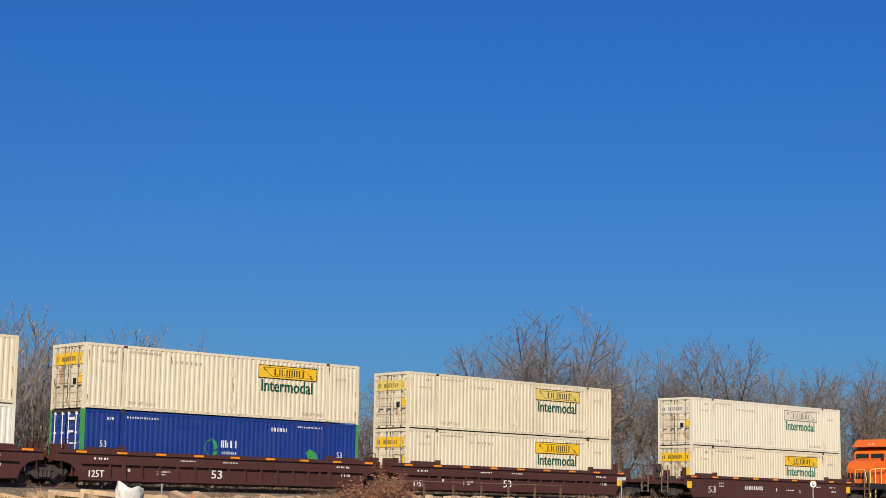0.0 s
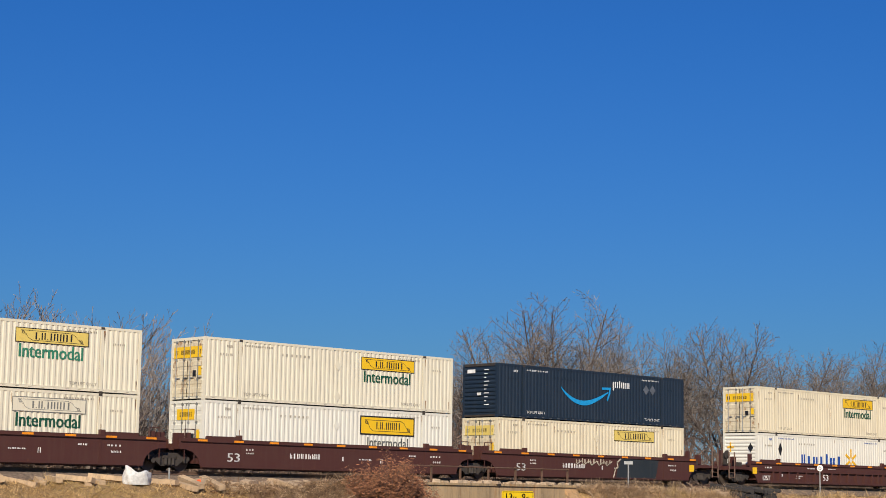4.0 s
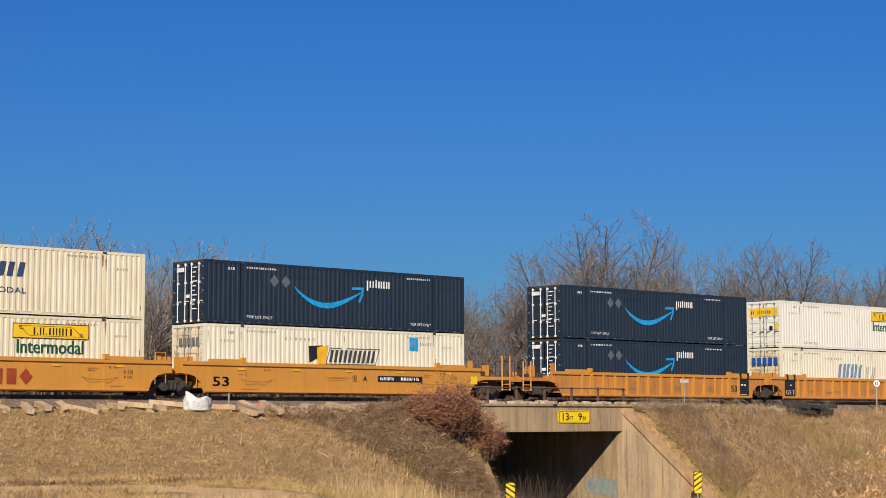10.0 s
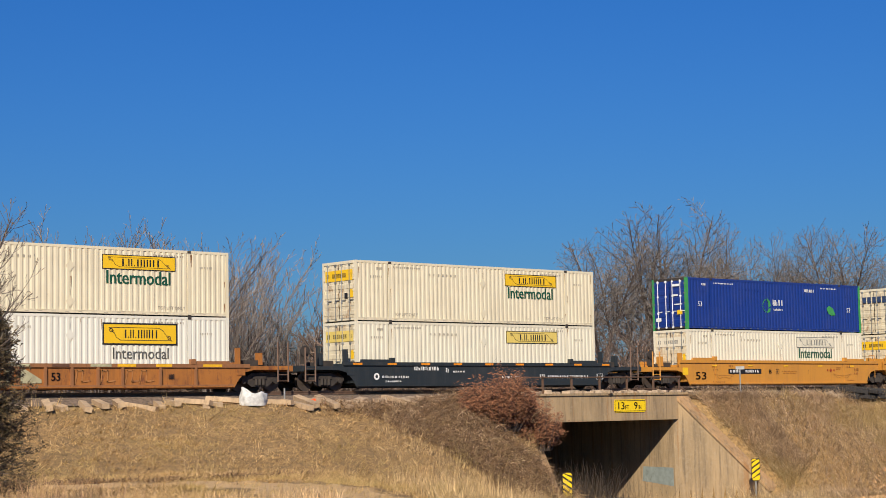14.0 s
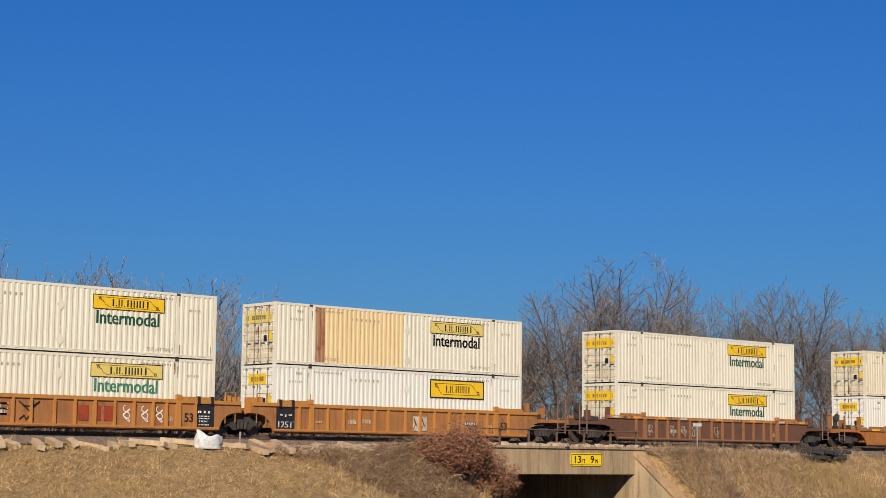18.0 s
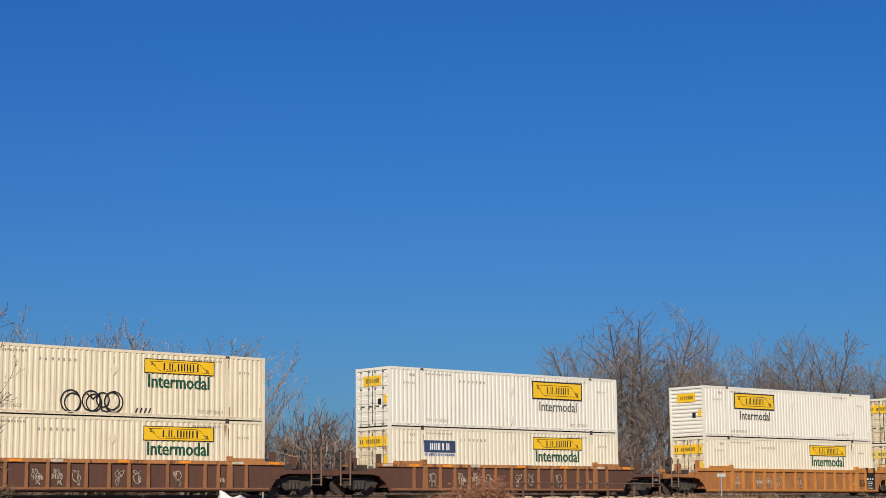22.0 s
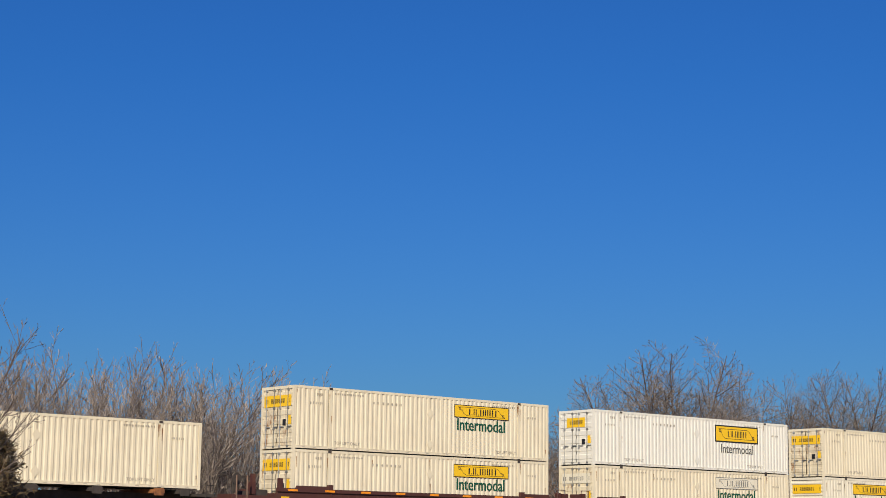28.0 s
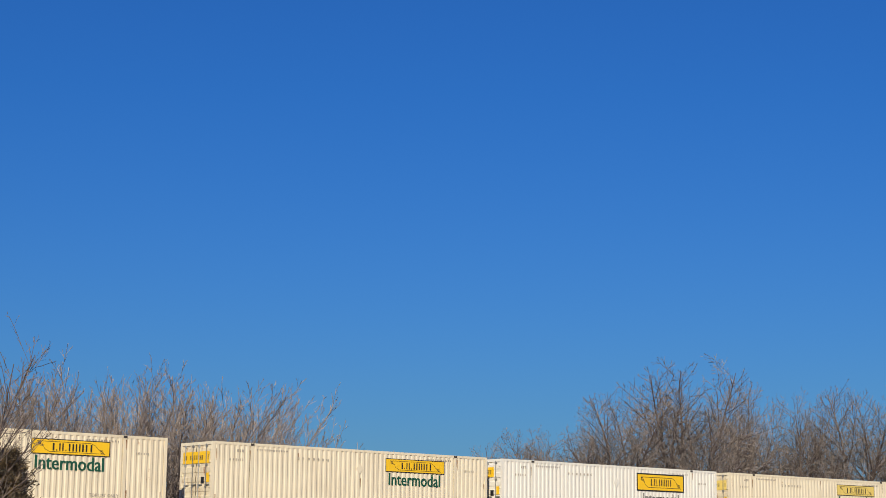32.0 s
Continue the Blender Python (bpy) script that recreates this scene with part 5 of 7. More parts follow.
def marks_slate(c, y):
    stencil(c, y, WHITE_INK, [(9, 3.4, 0.95, 1.6, 0.18), (2, 5.4, 0.85, 0.25, 0.22), (5, 5.9, 0.85, 0.8, 0.08), (9, 9.2, 0.55, 1.3, 0.10), (3, 11.8, 0.55, 0.4, 0.22), (17, 12.4, 0.55, 3.0, 0.15), ("53", 16.0, 0.45, 0.5, 0.36),
                              (11, 1.4, 0.58, 1.7, 0.11), (8, 1.6, 0.38, 1.0, 0.08)], "slate")
    piece("emblem", lambda g: disc(g, 1.05, 0.66, 0.17, y, 12, inner=0.08), WHITE_INK, c, "small white emblem", key="slate_emblem")


def marks_rust(letters_text, spray, panelled=False):
    def put(c, y):
        stencil(c, y, GRAF_PALE, [(4, 2.35, 0.62, 0.42, 0.10), (4, 4.3, 0.62, 0.55, 0.20), (4, 5.2, 0.66, 0.55, 0.20), (3, 13.55, 0.55, 0.3, 0.2)], ("rust", spray))
        if panelled:
            stencil(c, y - 0.05, WHITE_INK, [("125T", 0.12, 0.36, 0.85, 0.30), (1, 0.50, 0.86, 0.12, 0.12), (2, 0.2, 0.92, 0.2, 0.08), (2, 0.72, 0.92, 0.2, 0.08), (3, 15.1, 0.92, 0.7, 0.10), (5, 15.15, 0.76, 0.6, 0.05), (5, 15.15, 0.66, 0.6, 0.05), (4, 15.15, 0.52, 0.5, 0.07), (5, 15.15, 0.38, 0.6, 0.05)], "rust panel", True)
            stencil(c, y, INK, [("53", 14.42, 0.52, 0.45, 0.38)], "rust number")
        if letters_text:
            for i, ch in enumerate(letters_text):
                piece("spray_letter", lambda g: word(g, ch, 2.36 + i * 0.985, 2.80 + i * 0.985, 0.62, 1.12, y, 0.03), GRAF_PALE, c, "pale sprayed letter " + ch, key=("spray", letters_text, i))
        rnd = random.Random(len(letters_text) + 5 * spray)

        def scribble(g):
            for i in range(spray):
                x = (2.55, 4.5, 5.5, 6.4, 8.4, 9.35, 11.3, 12.25)[i % 8]
                a = rnd.uniform(0, 6)
                pts = [(x + (0.10 + 0.17 * math.sin(k * 0.47 + a)) * math.cos(k * 0.9 + a), 0.72 + 0.30 * math.sin(k * 0.55 + a) + 0.06 * math.cos(k * 2.1)) for k in range(26)]
                stroke(g, pts, 0.028, y)
        if spray:
            piece("graffiti", scribble, GRAF_PALE, c, "pale sprayed scribbles", key=("graffiti", spray, u_key(c)))
    return put


def marks_hope(c, y):
    marks_rust("HOPE", 0, True)(c, y)
    piece("brand_mark", lambda g: [g.box(9.05, 9.55, y, y + 0.003, 0.48, 1.12), g.box(9.95, 10.15, y, y + 0.003, 0.48, 1.12), g.box(10.3, 10.78, y, y + 0.003, 0.48, 1.12)], RED_INK, c, "faded red-brown logo blocks", key="red_blocks")
    for x in (11.62, 12.55, 13.2):
        piece("graffiti", lambda g: [stroke(g, [(0.17 * math.sin(k * 0.8), 0.50 + 0.024 * k + 0.10 * math.cos(k * 1.1)) for k in range(24)], 0.034, y)], WHITE_INK, c, "white sprayed squiggle", key="white_squiggle", at=(x - (0.1 if x > 13 else 0.2), 0, 0))
    piece("dark_graffiti", lambda g: [stroke(g, [(6.25, 1.2), (6.75, 0.8), (7.2, 1.2), (6.9, 1.0), (6.5, 1.0)], 0.05, y), stroke(g, [(6.3, 0.45), (6.5, 0.62), (6.6, 0.45), (6.8, 0.64), (6.95, 0.45)], 0.05, y)], INK, c, "black sprayed tag")


def marks_rust_x(c, y):
    marks_rust("", 0, True)(c, y)
    piece("white_patch", lambda g: g.box(8.42, 8.80, y, y + 0.003, 0.36, 1.08), GRAF_PALE, c, "white sprayed patch")
    piece("white_patch", lambda g: g.box(8.94, 9.36, y, y + 0.003, 0.36, 1.08), GRAF_PALE, c, key="white_patch_second")
    piece("patch_lines", lambda g: [stroke(g, [(k, 0.45), (k + 0.12, 0.7), (k + 0.02, 0.98), (k + 0.22, 0.6)], 0.05, y - 0.004) for k in (8.47, 8.99)], RED_INK, c)
    piece("number_strip", lambda g: g.box(11.86, 12.68, y, y + 0.003, 0.68, 0.90), INK, c, "dark number strip", key="rust_strip_number")
    piece("number_lettering", lambda g: bars(g, 11.92, 12.64, 0.72, 0.86, y - 0.004, 6, 23, 0.66), WHITE_INK, c, key="rust_strip_letters")


def marks_rust_old(c, y):
    stencil(c, y, INK, [("53", 7.2, 0.50, 0.40, 0.34), (5, 12.86, 0.55, 0.30, 0.22)], "old number")
    piece("number_strip", lambda g: [g.box(2.83, 3.66, y, y + 0.003, 0.52, 0.80), g.box(3.86, 4.95, y, y + 0.003, 0.52, 0.80)], RUST_BODY, c, "dark worn number strip", key="old_strip")
    piece("number_lettering", lambda g: [bars(g, 2.9, 3.6, 0.58, 0.74, y - 0.004, 4, 27, 0.6), bars(g, 3.92, 4.85, 0.58, 0.74, y - 0.004, 5, 28, 0.6)], GRAF_PALE, c, key="old_letters")
    piece("spray_patch", lambda g: [flat(g, [(5.0, 0.36), (5.3, 0.36), (5.5, 0.98), (5.1, 0.98)], y), flat(g, [(5.8, 0.4), (6.75, 0.4), (6.75, 0.55), (6.0, 0.98), (5.8, 0.98)], y)], CHORD_GREEN, c, "faded pale green spray paint")
    piece("spray_lines", lambda g: [stroke(g, [(k, 0.40), (k + 0.1, 0.92), (k + 0.35, 0.92), (k + 0.32, 0.45), (k + 0.7, 0.5)], 0.06, y) for k in (8.3, 9.5, 10.7, 11.4)], WORN_CHORD, c, "worn sprayed strokes")
    for i, (x, w, m) in enumerate(((0.3, 0.9, GOLD), (2.6, 1.1, GOLD), (5.2, 1.0, CHORD_GREEN), (7.2, 0.8, RUST_BODY), (9.0, 1.0, CHORD_GREEN), (10.3, 0.9, GOLD), (12.2, 0.8, GOLD), (14.6, 1.0, GOLD))):
        piece("chord_mark", lambda g: g.box(x, x + w, y - 0.052, y - 0.046, 1.09, 1.20), m, c, "faded paint on the chord", key=("old_chord", i))


def u_key(c):
    return round(c.location.x)


def mural(c, y, x0, x1, fill, edge):
    """A sprayed mural of rounded blocks with a darker outline."""
    rnd = random.Random(int(x0 * 10))

    def blob(g, grow):
        rr = random.Random(int(x0 * 10))
        n = 5
        w = (x1 - x0) / n
        for i in range(n):
            cx, cz = x0 + w * (i + 0.5), 0.72 + rr.uniform(-0.05, 0.08)
            pts = []
            for k in range(16):
                a = 2 * math.pi * k / 16
                r = 1 + rr.uniform(-0.25, 0.22)
                pts.append((cx + (w * 0.56 * r + grow) * math.cos(a), max(0.22, min(1.22, cz + (0.46 * r + grow) * math.sin(a)))))
            flat(g, pts, y - 0.002 - (0.0 if grow else 0.004) - i * 0.0006)
    piece("mural_outline", lambda g: blob(g, 0.10), edge, c, "outline of a sprayed mural", key=("mural_outline", x0))
    piece("mural_fill", lambda g: blob(g, 0.0), fill, c, "sprayed mural", key=("mural_fill", x0))

    def lines(g):
        w = (x1 - x0) / 5
        for i in range(5):
            cx = x0 + w * (i + 0.5)
            pts = [(cx + w * rnd.uniform(-0.42, 0.42), 0.72 + rnd.uniform(-0.36, 0.36)) for _ in range(6)]
            stroke(g, pts, 0.07, y - 0.012)
    piece("mural_lines", lines, INK, c, "dark lines of a mural", key=("mural_lines", x0))


def spine_car(u, first, last):
    """A low skeleton flat car that carries one container on its deck."""
    c = rolling("spine_car", u, FACE, RAIL_TOP, "rust brown skeleton flat car carrying one container", "railway car", "spine cars of the train")
    piece("centre_beam", lambda g: g.box(-0.5, LONG + 0.5, 0.9, 1.7, 0.55, 1.12), GRIME, c)
    for i, x in enumerate((0.3, 2.0, 5.0, 8.0, 11.0, 14.0, 15.3)):
        piece("cross_arm", lambda g: [g.box(-0.3, 0.3, -0.12, 2.7, 1.10, 1.27), g.box(-0.22, 0.22, -0.16, -0.1, 1.0, 1.31)], RUST_ORANGE if i in (1, 5) else GRIME, c, key=("cross_arm", i in (1, 5)), at=(x, 0, 0))
    piece("end_deck", lambda g: g.box(15.9, 17.0, -0.1, 2.69, 1.0, 1.12), GRIME, c)
    piece("grab_iron", lambda g: g.line([(16.4, -0.12, 0.5), (16.4, -0.12, 1.5), (16.8, -0.12, 1.5), (16.8, -0.12, 0.5)], 0.022), GRIME, c)
    truck(c, -0.55)
    if first:
        truck(c, LONG + 1.6)
        piece("coupler", lambda g: g.box(17.0, 18.4, 1.15, 1.45, 0.65, 0.95), GRIME, c, key="coupler_spine")
    return c


def locomotive(u):
    """Rear end of an orange diesel locomotive, seen past the first car."""
    c = rolling("locomotive", u, FACE - 0.10, RAIL_TOP, "orange diesel freight locomotive with black grilles", "locomotive", "")
    piece("frame", lambda g: [g.box(0.0, 21.5, 0.0, 2.8, 1.05, 1.45), g.box(2.0, 19.5, 0.25, 2.55, 0.55, 1.05)], BLACK, c)
    piece("cab", lambda g: [g.slab([(2.3, 1.45), (2.3, 3.55), (2.6, 3.85), (4.2, 4.45), (6.0, 4.45), (6.0, 1.45)], 0.1, 2.7)], LOCO, c, "orange cab")
    piece("short_hood", lambda g: [g.slab([(0.75, 1.45), (0.70, 2.45), (0.85, 2.80), (1.2, 3.02), (2.4, 3.25), (2.4, 1.45)], 0.55, 2.25), g.slab([(0.95, 1.45), (0.92, 2.35), (1.05, 2.65), (1.35, 2.86), (2.4, 3.05), (2.4, 1.45)], 0.38, 2.42)], LOCO, c, "orange nose")
    piece("cab_roof", lambda g: g.slab([(2.2, 4.0), (2.9, 4.55), (6.1, 4.55), (6.1, 4.42), (3.0, 4.42)], 0.0, 2.8), LOCO, c)
    for y0 in (0.30, 1.5):
        piece("windshield", lambda g: g.add([(2.275, 0, 3.0), (2.275, 1.0, 3.0), (2.275, 1.0, 3.5), (2.275, 0, 3.5)], [(0, 3, 2, 1)]), GLASS, c, "dark windshield", key="windshield", at=(0, y0, 0.03))
    for x in (2.75, 4.3):
        piece("cab_window", lambda g: g.box(0.0, 1.1, 0.085, 0.098, 3.15, 3.85), GLASS, c, "dark side window", key="cab_window", at=(x, 0, 0))
    piece("head_light", lambda g: [g.tube((2.55, 1.25, 4.15), (2.45, 1.25, 4.1), 0.12), g.tube((2.55, 1.55, 4.15), (2.45, 1.55, 4.1), 0.12)], WHITE_INK, c)
    for y0 in (0.35, 1.85):
        piece("number_board", lambda g: g.box(2.44, 2.50, 0.0, 0.6, 3.92, 4.12), INK, c, key="number_board", at=(0, y0, 0))
    piece("long_hood", lambda g: [g.box(6.0, 20.5, 0.4, 2.4, 1.45, 4.3)] + [g.box(8 + i * 1.6, 9.2 + i * 1.6, 0.36, 0.4, 2.2, 3.8) for i in range(7)], LOCO, c, "orange engine hood")
    piece("stripe", lambda g: [g.box(0.9, 2.25, 0.436, 0.447, 2.15, 2.45), g.box(2.35, 5.95, 0.088, 0.098, 2.2, 2.6)], INK, c, "dark stripe on the orange side")
    piece("nose_lettering", lambda g: [g.box(0.685, 0.70, 0.62 + i * 0.28, 0.80 + i * 0.28, 1.80, 2.18) for i in range(6)], INK, c, "dark logo bars on the nose")
    piece("hand_rail", lambda g: [g.line([(0.1, 0.05, 0.5), (0.1, 0.05, 2.3), (0.75, 0.05, 2.45), (2.2, 0.05, 2.5)], 0.042), g.line([(0.75, 0.05, 0.5), (0.75, 0.05, 2.45)], 0.042), g.line([(0.12, 0.3, 1.45), (0.12, 0.5, 2.35), (0.12, 1.2, 2.35), (0.12, 1.3, 1.5)], 0.035), g.line([(1.5, 0.05, 1.45), (1.5, 0.05, 2.48)], 0.035)], FADED, c, "pale yellow hand rail", key="hand_rail_white")
    piece("far_hand_rail", lambda g: g.line([(0.1, 2.75, 1.3), (0.1, 2.75, 2.3), (0.75, 2.75, 2.45)], 0.03), FADED, c, "pale yellow hand rail")
    piece("steps", lambda g: [g.box(0.1, 0.75, -0.02, 0.3, 0.45 + i * 0.3, 0.49 + i * 0.3) for i in range(3)], BLACK, c)
    piece("pilot", lambda g: g.slab([(-0.05, 0.25), (-0.05, 1.2), (0.3, 1.2), (0.3, 0.15)], 0.1, 2.7), BLACK, c)
    for x in (3.6, 17.8):
        truck(c, x, 0.35)
    return c


def pair(u, lower, upper):
    lower(u)
    upper(u)


def H(level, **kw):
    return lambda u: board_container(u, level, **kw)


BIG = dict(paint_mat=WHITE, framed=True, word_ink=GREY_INK, what="white")
OLD = dict(paint_mat=CREAM, board=PALE, ink=GREY_INK, what="old")
FAD = dict(paint_mat=RUSTY_CREAM, board=FADED, ink=INK, what="old")

# one row a car: place of the containers' left end, ends, livery, lower and upper container
J, K = "joint", "coupled"
locomotive(106.05)
ROWS = [
    (86.53, K, K, "maroon_smooth", H(0, word_ink=TEAL_INK), H(1, paint_mat=PALE, board=PALE, ink=GREY_INK, word_ink=TEAL_INK, what="old")),
    (62.87, J, K, "maroon", H(0), H(1, **FAD)),
    (43.35, J, J, "maroon", lambda u: blue_container(u, 0), H(1)),
    (23.88, K, J, "maroon", lambda u: store_container(u, 0), H(1)),
    (0.37, J, K, "maroon_smooth", H(0, paint_mat=RUSTY_CREAM, board=FADED, what="old", wordmark=False), lambda u: navy_container(u, 1)),
    (-19.12, J, J, "maroon_smooth", H(0, **BIG), H(1, paint_mat=PALE, what="white")),
    (-38.75, K, J, "maroon_smooth", H(0, paint_mat=PALE, board=PALE, ink=GREY_INK, what="old"), H(1, paint_mat=PALE, board=FADED, word_ink=TEAL_INK, what="old")),
    (-62.15, J, K, "orange_ribbed", lambda u: blue_container(u, 0), H(1)),
    (-81.60, J, J, "orange_ribbed", lambda u: slanted_container(u, 0, "ghost"), H(1, paint_mat=WHITE, what="white")),
    (-101.12, K, J, "orange_ribbed", lambda u: navy_container(u, 0), lambda u: navy_container(u, 1)),
    (-124.50, J, K, "orange_a", lambda u: slanted_container(u, 0, "emblem"), lambda u: navy_container(u, 1)),
    (-143.85, J, J, "orange_c", H(0), lambda u: slanted_container(u, 1, "upper")),
    (-163.28, K, J, "orange_b", H(0, paint_mat=PALE, board=PALE, ink=GREY_INK, what="old"), lambda u: blue_container(u, 1)),
    (-186.88, K, K, "slate", H(0, paint_mat=PALE, board=FADED, what="white", wordmark=False), H(1)),
    (-210.25, K, K, "rust_orange", H(0, **BIG), H(1)),
    (-233.82, K, K, "rust", H(0, paint_mat=PALE, what="white"), H(1, paint_mat=PALE, what="white")),
    (-257.33, J, K, "rust_orange_x", H(0, wordmark=False, **BIG), H(1, paint_mat=PALE, board=FADED, word_ink=INK, what="old")),
    (-276.77, J, J, "rust_hope", H(0, paint_mat=PALE, board=FADED, word_ink=TEAL_INK, what="old"), H(1, paint_mat=PALE, what="white")),
    (-296.15, K, J, "rust_scribble", H(0, paint_mat=PALE, what="white"), H(1, x=2.74, front=True, **BIG)),
    (-319.55, K, K, "brown", H(0, paint_mat=PALE, what="white"), H(1, **BIG)),
    (-343.10, K, K, "brown", H(0, what="cream"), H(1)),
    (-366.50, K, K, "brown", lambda u: emblem_container(u, 0), H(1, **OLD)),
    (-390.00, J, K, "mural_blue", H(0, paint_mat=PALE, x=2.8, front=True, what="white"), H(1)),
    (-409.48, J, J, "mural_green", H(0, **OLD), H(1, **BIG)),
    (-428.90, K, J, "maroon_smooth", H(0), H(1)),
]
STYLE = {
    "maroon": (MAROON, True, MAROON, "maroon ribbed double-stack well car with amber reflectors", marks_maroon, dict(reflectors=True, z_top=1.50)),
    "maroon_smooth": (MAROON, False, MAROON, "maroon smooth-sided double-stack well car", marks_smooth, dict(reflectors=True, z_top=1.50)),
    "orange_ribbed": (PANEL_ORANGE, True, ORANGE, "weathered orange ribbed double-stack well car", marks_ribbed_orange, dict(panels=True, z_top=1.50, stripe=ORANGE)),
    "orange_a": (ORANGE, False, ORANGE, "bright orange smooth double-stack well car", marks_orange("A", False), dict(z_top=1.55)),
    "orange_b": (ORANGE, False, ORANGE, "bright orange smooth double-stack well car", marks_orange("B", False), dict(z_top=1.55)),
    "orange_c": (ORANGE, False, ORANGE, "bright orange smooth double-stack well car", marks_orange("C", True), dict(z_top=1.55)),
    "slate": (SLATE, False, SLATE, "dark slate smooth double-stack well car", marks_slate, dict(reflectors=True, z_top=1.34)),
    "rust_orange": (RUST_WASH, True, WORN_RIB, "rusting orange ribbed double-stack well car", marks_rust_old, dict(z_top=1.22, stripe=WORN_RIB, rib_at=(1.89, 3.76, 5.66, 6.9, 8.13, 9.36, 10.55, 12.42, 14.23))),
    "rust_orange_x": (DULL_ORANGE, True, OLD_ORANGE, "rusting orange ribbed double-stack well car", marks_rust_x, dict(panels=True, stripe=OLD_ORANGE, z_top=1.50)),
    "rust": (RUST_BODY, True, WORN_CHORD, "rust-brown ribbed double-stack well car with orange chord", marks_rust("", 5), dict(stripe=WORN_RIB, z_top=1.50, dashes=True)),
    "rust_hope": (DULL_ORANGE, True, OLD_ORANGE, "rusted orange well car with a sprayed word", marks_hope, dict(panels=True, stripe=OLD_ORANGE, z_top=1.50)),
    "rust_scribble": (DULL_ORANGE, True, OLD_ORANGE, "rusted orange well car with sprayed scribbles", marks_rust("", 5, True), dict(panels=True, stripe=OLD_ORANGE, z_top=1.50)),
    "brown": (BROWN, True, WORN_CHORD, "rust-brown ribbed well car with pale graffiti", marks_rust("", 7), dict(stripe=WORN_RIB, z_top=1.50, dashes=True)),
    "mural_blue": (MAROON, False, MAROON, "maroon well car with a blue sprayed mural", marks_smooth, dict(reflectors=True, z_top=1.50)),
    "mural_green": (MAROON, False, MAROON, "maroon well car with a green sprayed mural", marks_smooth, dict(reflectors=True, z_top=1.50)),
}
DARK0 = 9.6
for u, left, right, livery, lower, upper in ROWS:
    body, ribs, chord, text, marks, more = STYLE[livery]
    car = well_car(u, left, right, body, ribs, chord, text, marks, **more)
    if abs(u - 0.37) < 0.1:
        piece("dark_paint", lambda g: flat(g, [(DARK0, 0.20), (DARK0 + 3.6, 0.20), (DARK0 + 3.9, 1.30), (DARK0 + 0.5, 1.32), (DARK0 + 0.2, 0.8)], -0.224), SLATE, car, "black sprayed block")
        piece("paint_edge", lambda g: stroke(g, [(DARK0 - 0.2, 0.22), (DARK0, 0.75), (DARK0 + 0.2, 0.85), (DARK0 + 0.12, 1.1), (DARK0 + 0.45, 1.32)], 0.09, -0.228), GRAF_PALE, car, "beige edge of the sprayed block")
        piece("graffiti", lambda g: [stroke(g, [(DARK0 - 3.4 + i * 0.22, 1.02 + 0.12 * ((i * 7) % 3 - 1)) for i in range(15)], 0.05, -0.222), bars(g, DARK0 - 3.4, DARK0 - 0.3, 1.0, 1.28, -0.223, 12, 51, 0.4, 0.5)], GRAF_PALE, car, "white sprayed tag", key="white_tag")
    if livery == "mural_blue":
        mural(car, -0.225, 5.4, 12.2, GRAF_BLUE, GRAF_PINK)
        piece("number_lettering", lambda g: [bars(g, 3.3, 4.3, 0.70, 0.90, -0.222, 4, 61, 0.66), bars(g, 4.45, 5.15, 0.70, 0.90, -0.222, 3, 62, 0.66)], WHITE_INK, car, key="mural_number")
    if livery == "mural_green":
        mural(car, -0.225, 8.3, 14.4, GRAF_GREEN, INK)
    lower(u)
    top = upper(u)
    if livery == "rust_orange_x":
        piece("rusted_panel", corrugated(2.17 + 3 * 0.27465, 2.17 + 21 * 0.27465, 0.001, 0.024, 0.195, 2.80, 0.27465), RUST_PATCH, top, "rust-tinted repainted section")
        piece("rust_strip", corrugated(2.17 + 0.27465, 2.17 + 3 * 0.27465, 0.001, 0.024, 0.195, 2.80, 0.27465), RUST_BAND, top, "rust-brown strip")
    if livery == "brown" and abs(u + 343.1) < 1:
        piece("graffiti", lambda g: [disc(g, 6.12 + a, 0.62 + b, r, -0.012 - a * 0.001, 22, inner=r - 0.065) for a, b, r in ((0.0, 0.0, 0.50), (0.10, -0.05, 0.42), (0.98, 0.04, 0.46), (1.12, -0.04, 0.40), (1.55, 0.10, 0.34), (2.08, 0.02, 0.48), (2.0, 0.06, 0.40))] + [stroke(g, [(6.9, 0.95), (7.2, 0.75), (7.5, 1.0), (7.6, 0.3), (7.9, 0.2)], 0.06, -0.018)], INK, top, "black sprayed circles", key="sprayed_circles")
        piece("graffiti_tag", lambda g: [stroke(g, [(9.3 + i * 0.22, 0.25), (9.38 + i * 0.22, 0.42)], 0.06, -0.012) for i in range(4)], INK, top)
    if livery == "brown" and abs(u + 319.55) < 1:
        low = TRAIN[-2][0]
        piece("blue_board", lambda g: g.box(2.22, 4.28, -0.012, -0.006, 1.72, 2.30), NAVY_INK, low, "dark blue board with white bars", key="blue_board")
        piece("board_lettering", lambda g: bars(g, 2.6, 3.95, 1.83, 2.17, -0.018, 5, 41, 0.72), WHITE_INK, low, key="board_lettering")
        piece("board_line", lambda g: bars(g, 2.25, 4.25, 1.55, 1.66, -0.012, 14, 42, 0.7), SIGN_BLUE, low, key="board_text")

for i, (u, kw) in enumerate(((-449.97, dict(x=2.81, front=True)), (-467.20, dict(board=FADED)), (-484.42, BIG), (-501.56, {}), (-520.0, dict(paint_mat=RUSTY_CREAM)))):
    spine_car(u, i == 0, i == 4)
    board_container(u, 0, z=RAIL_TOP + 1.28, **kw)

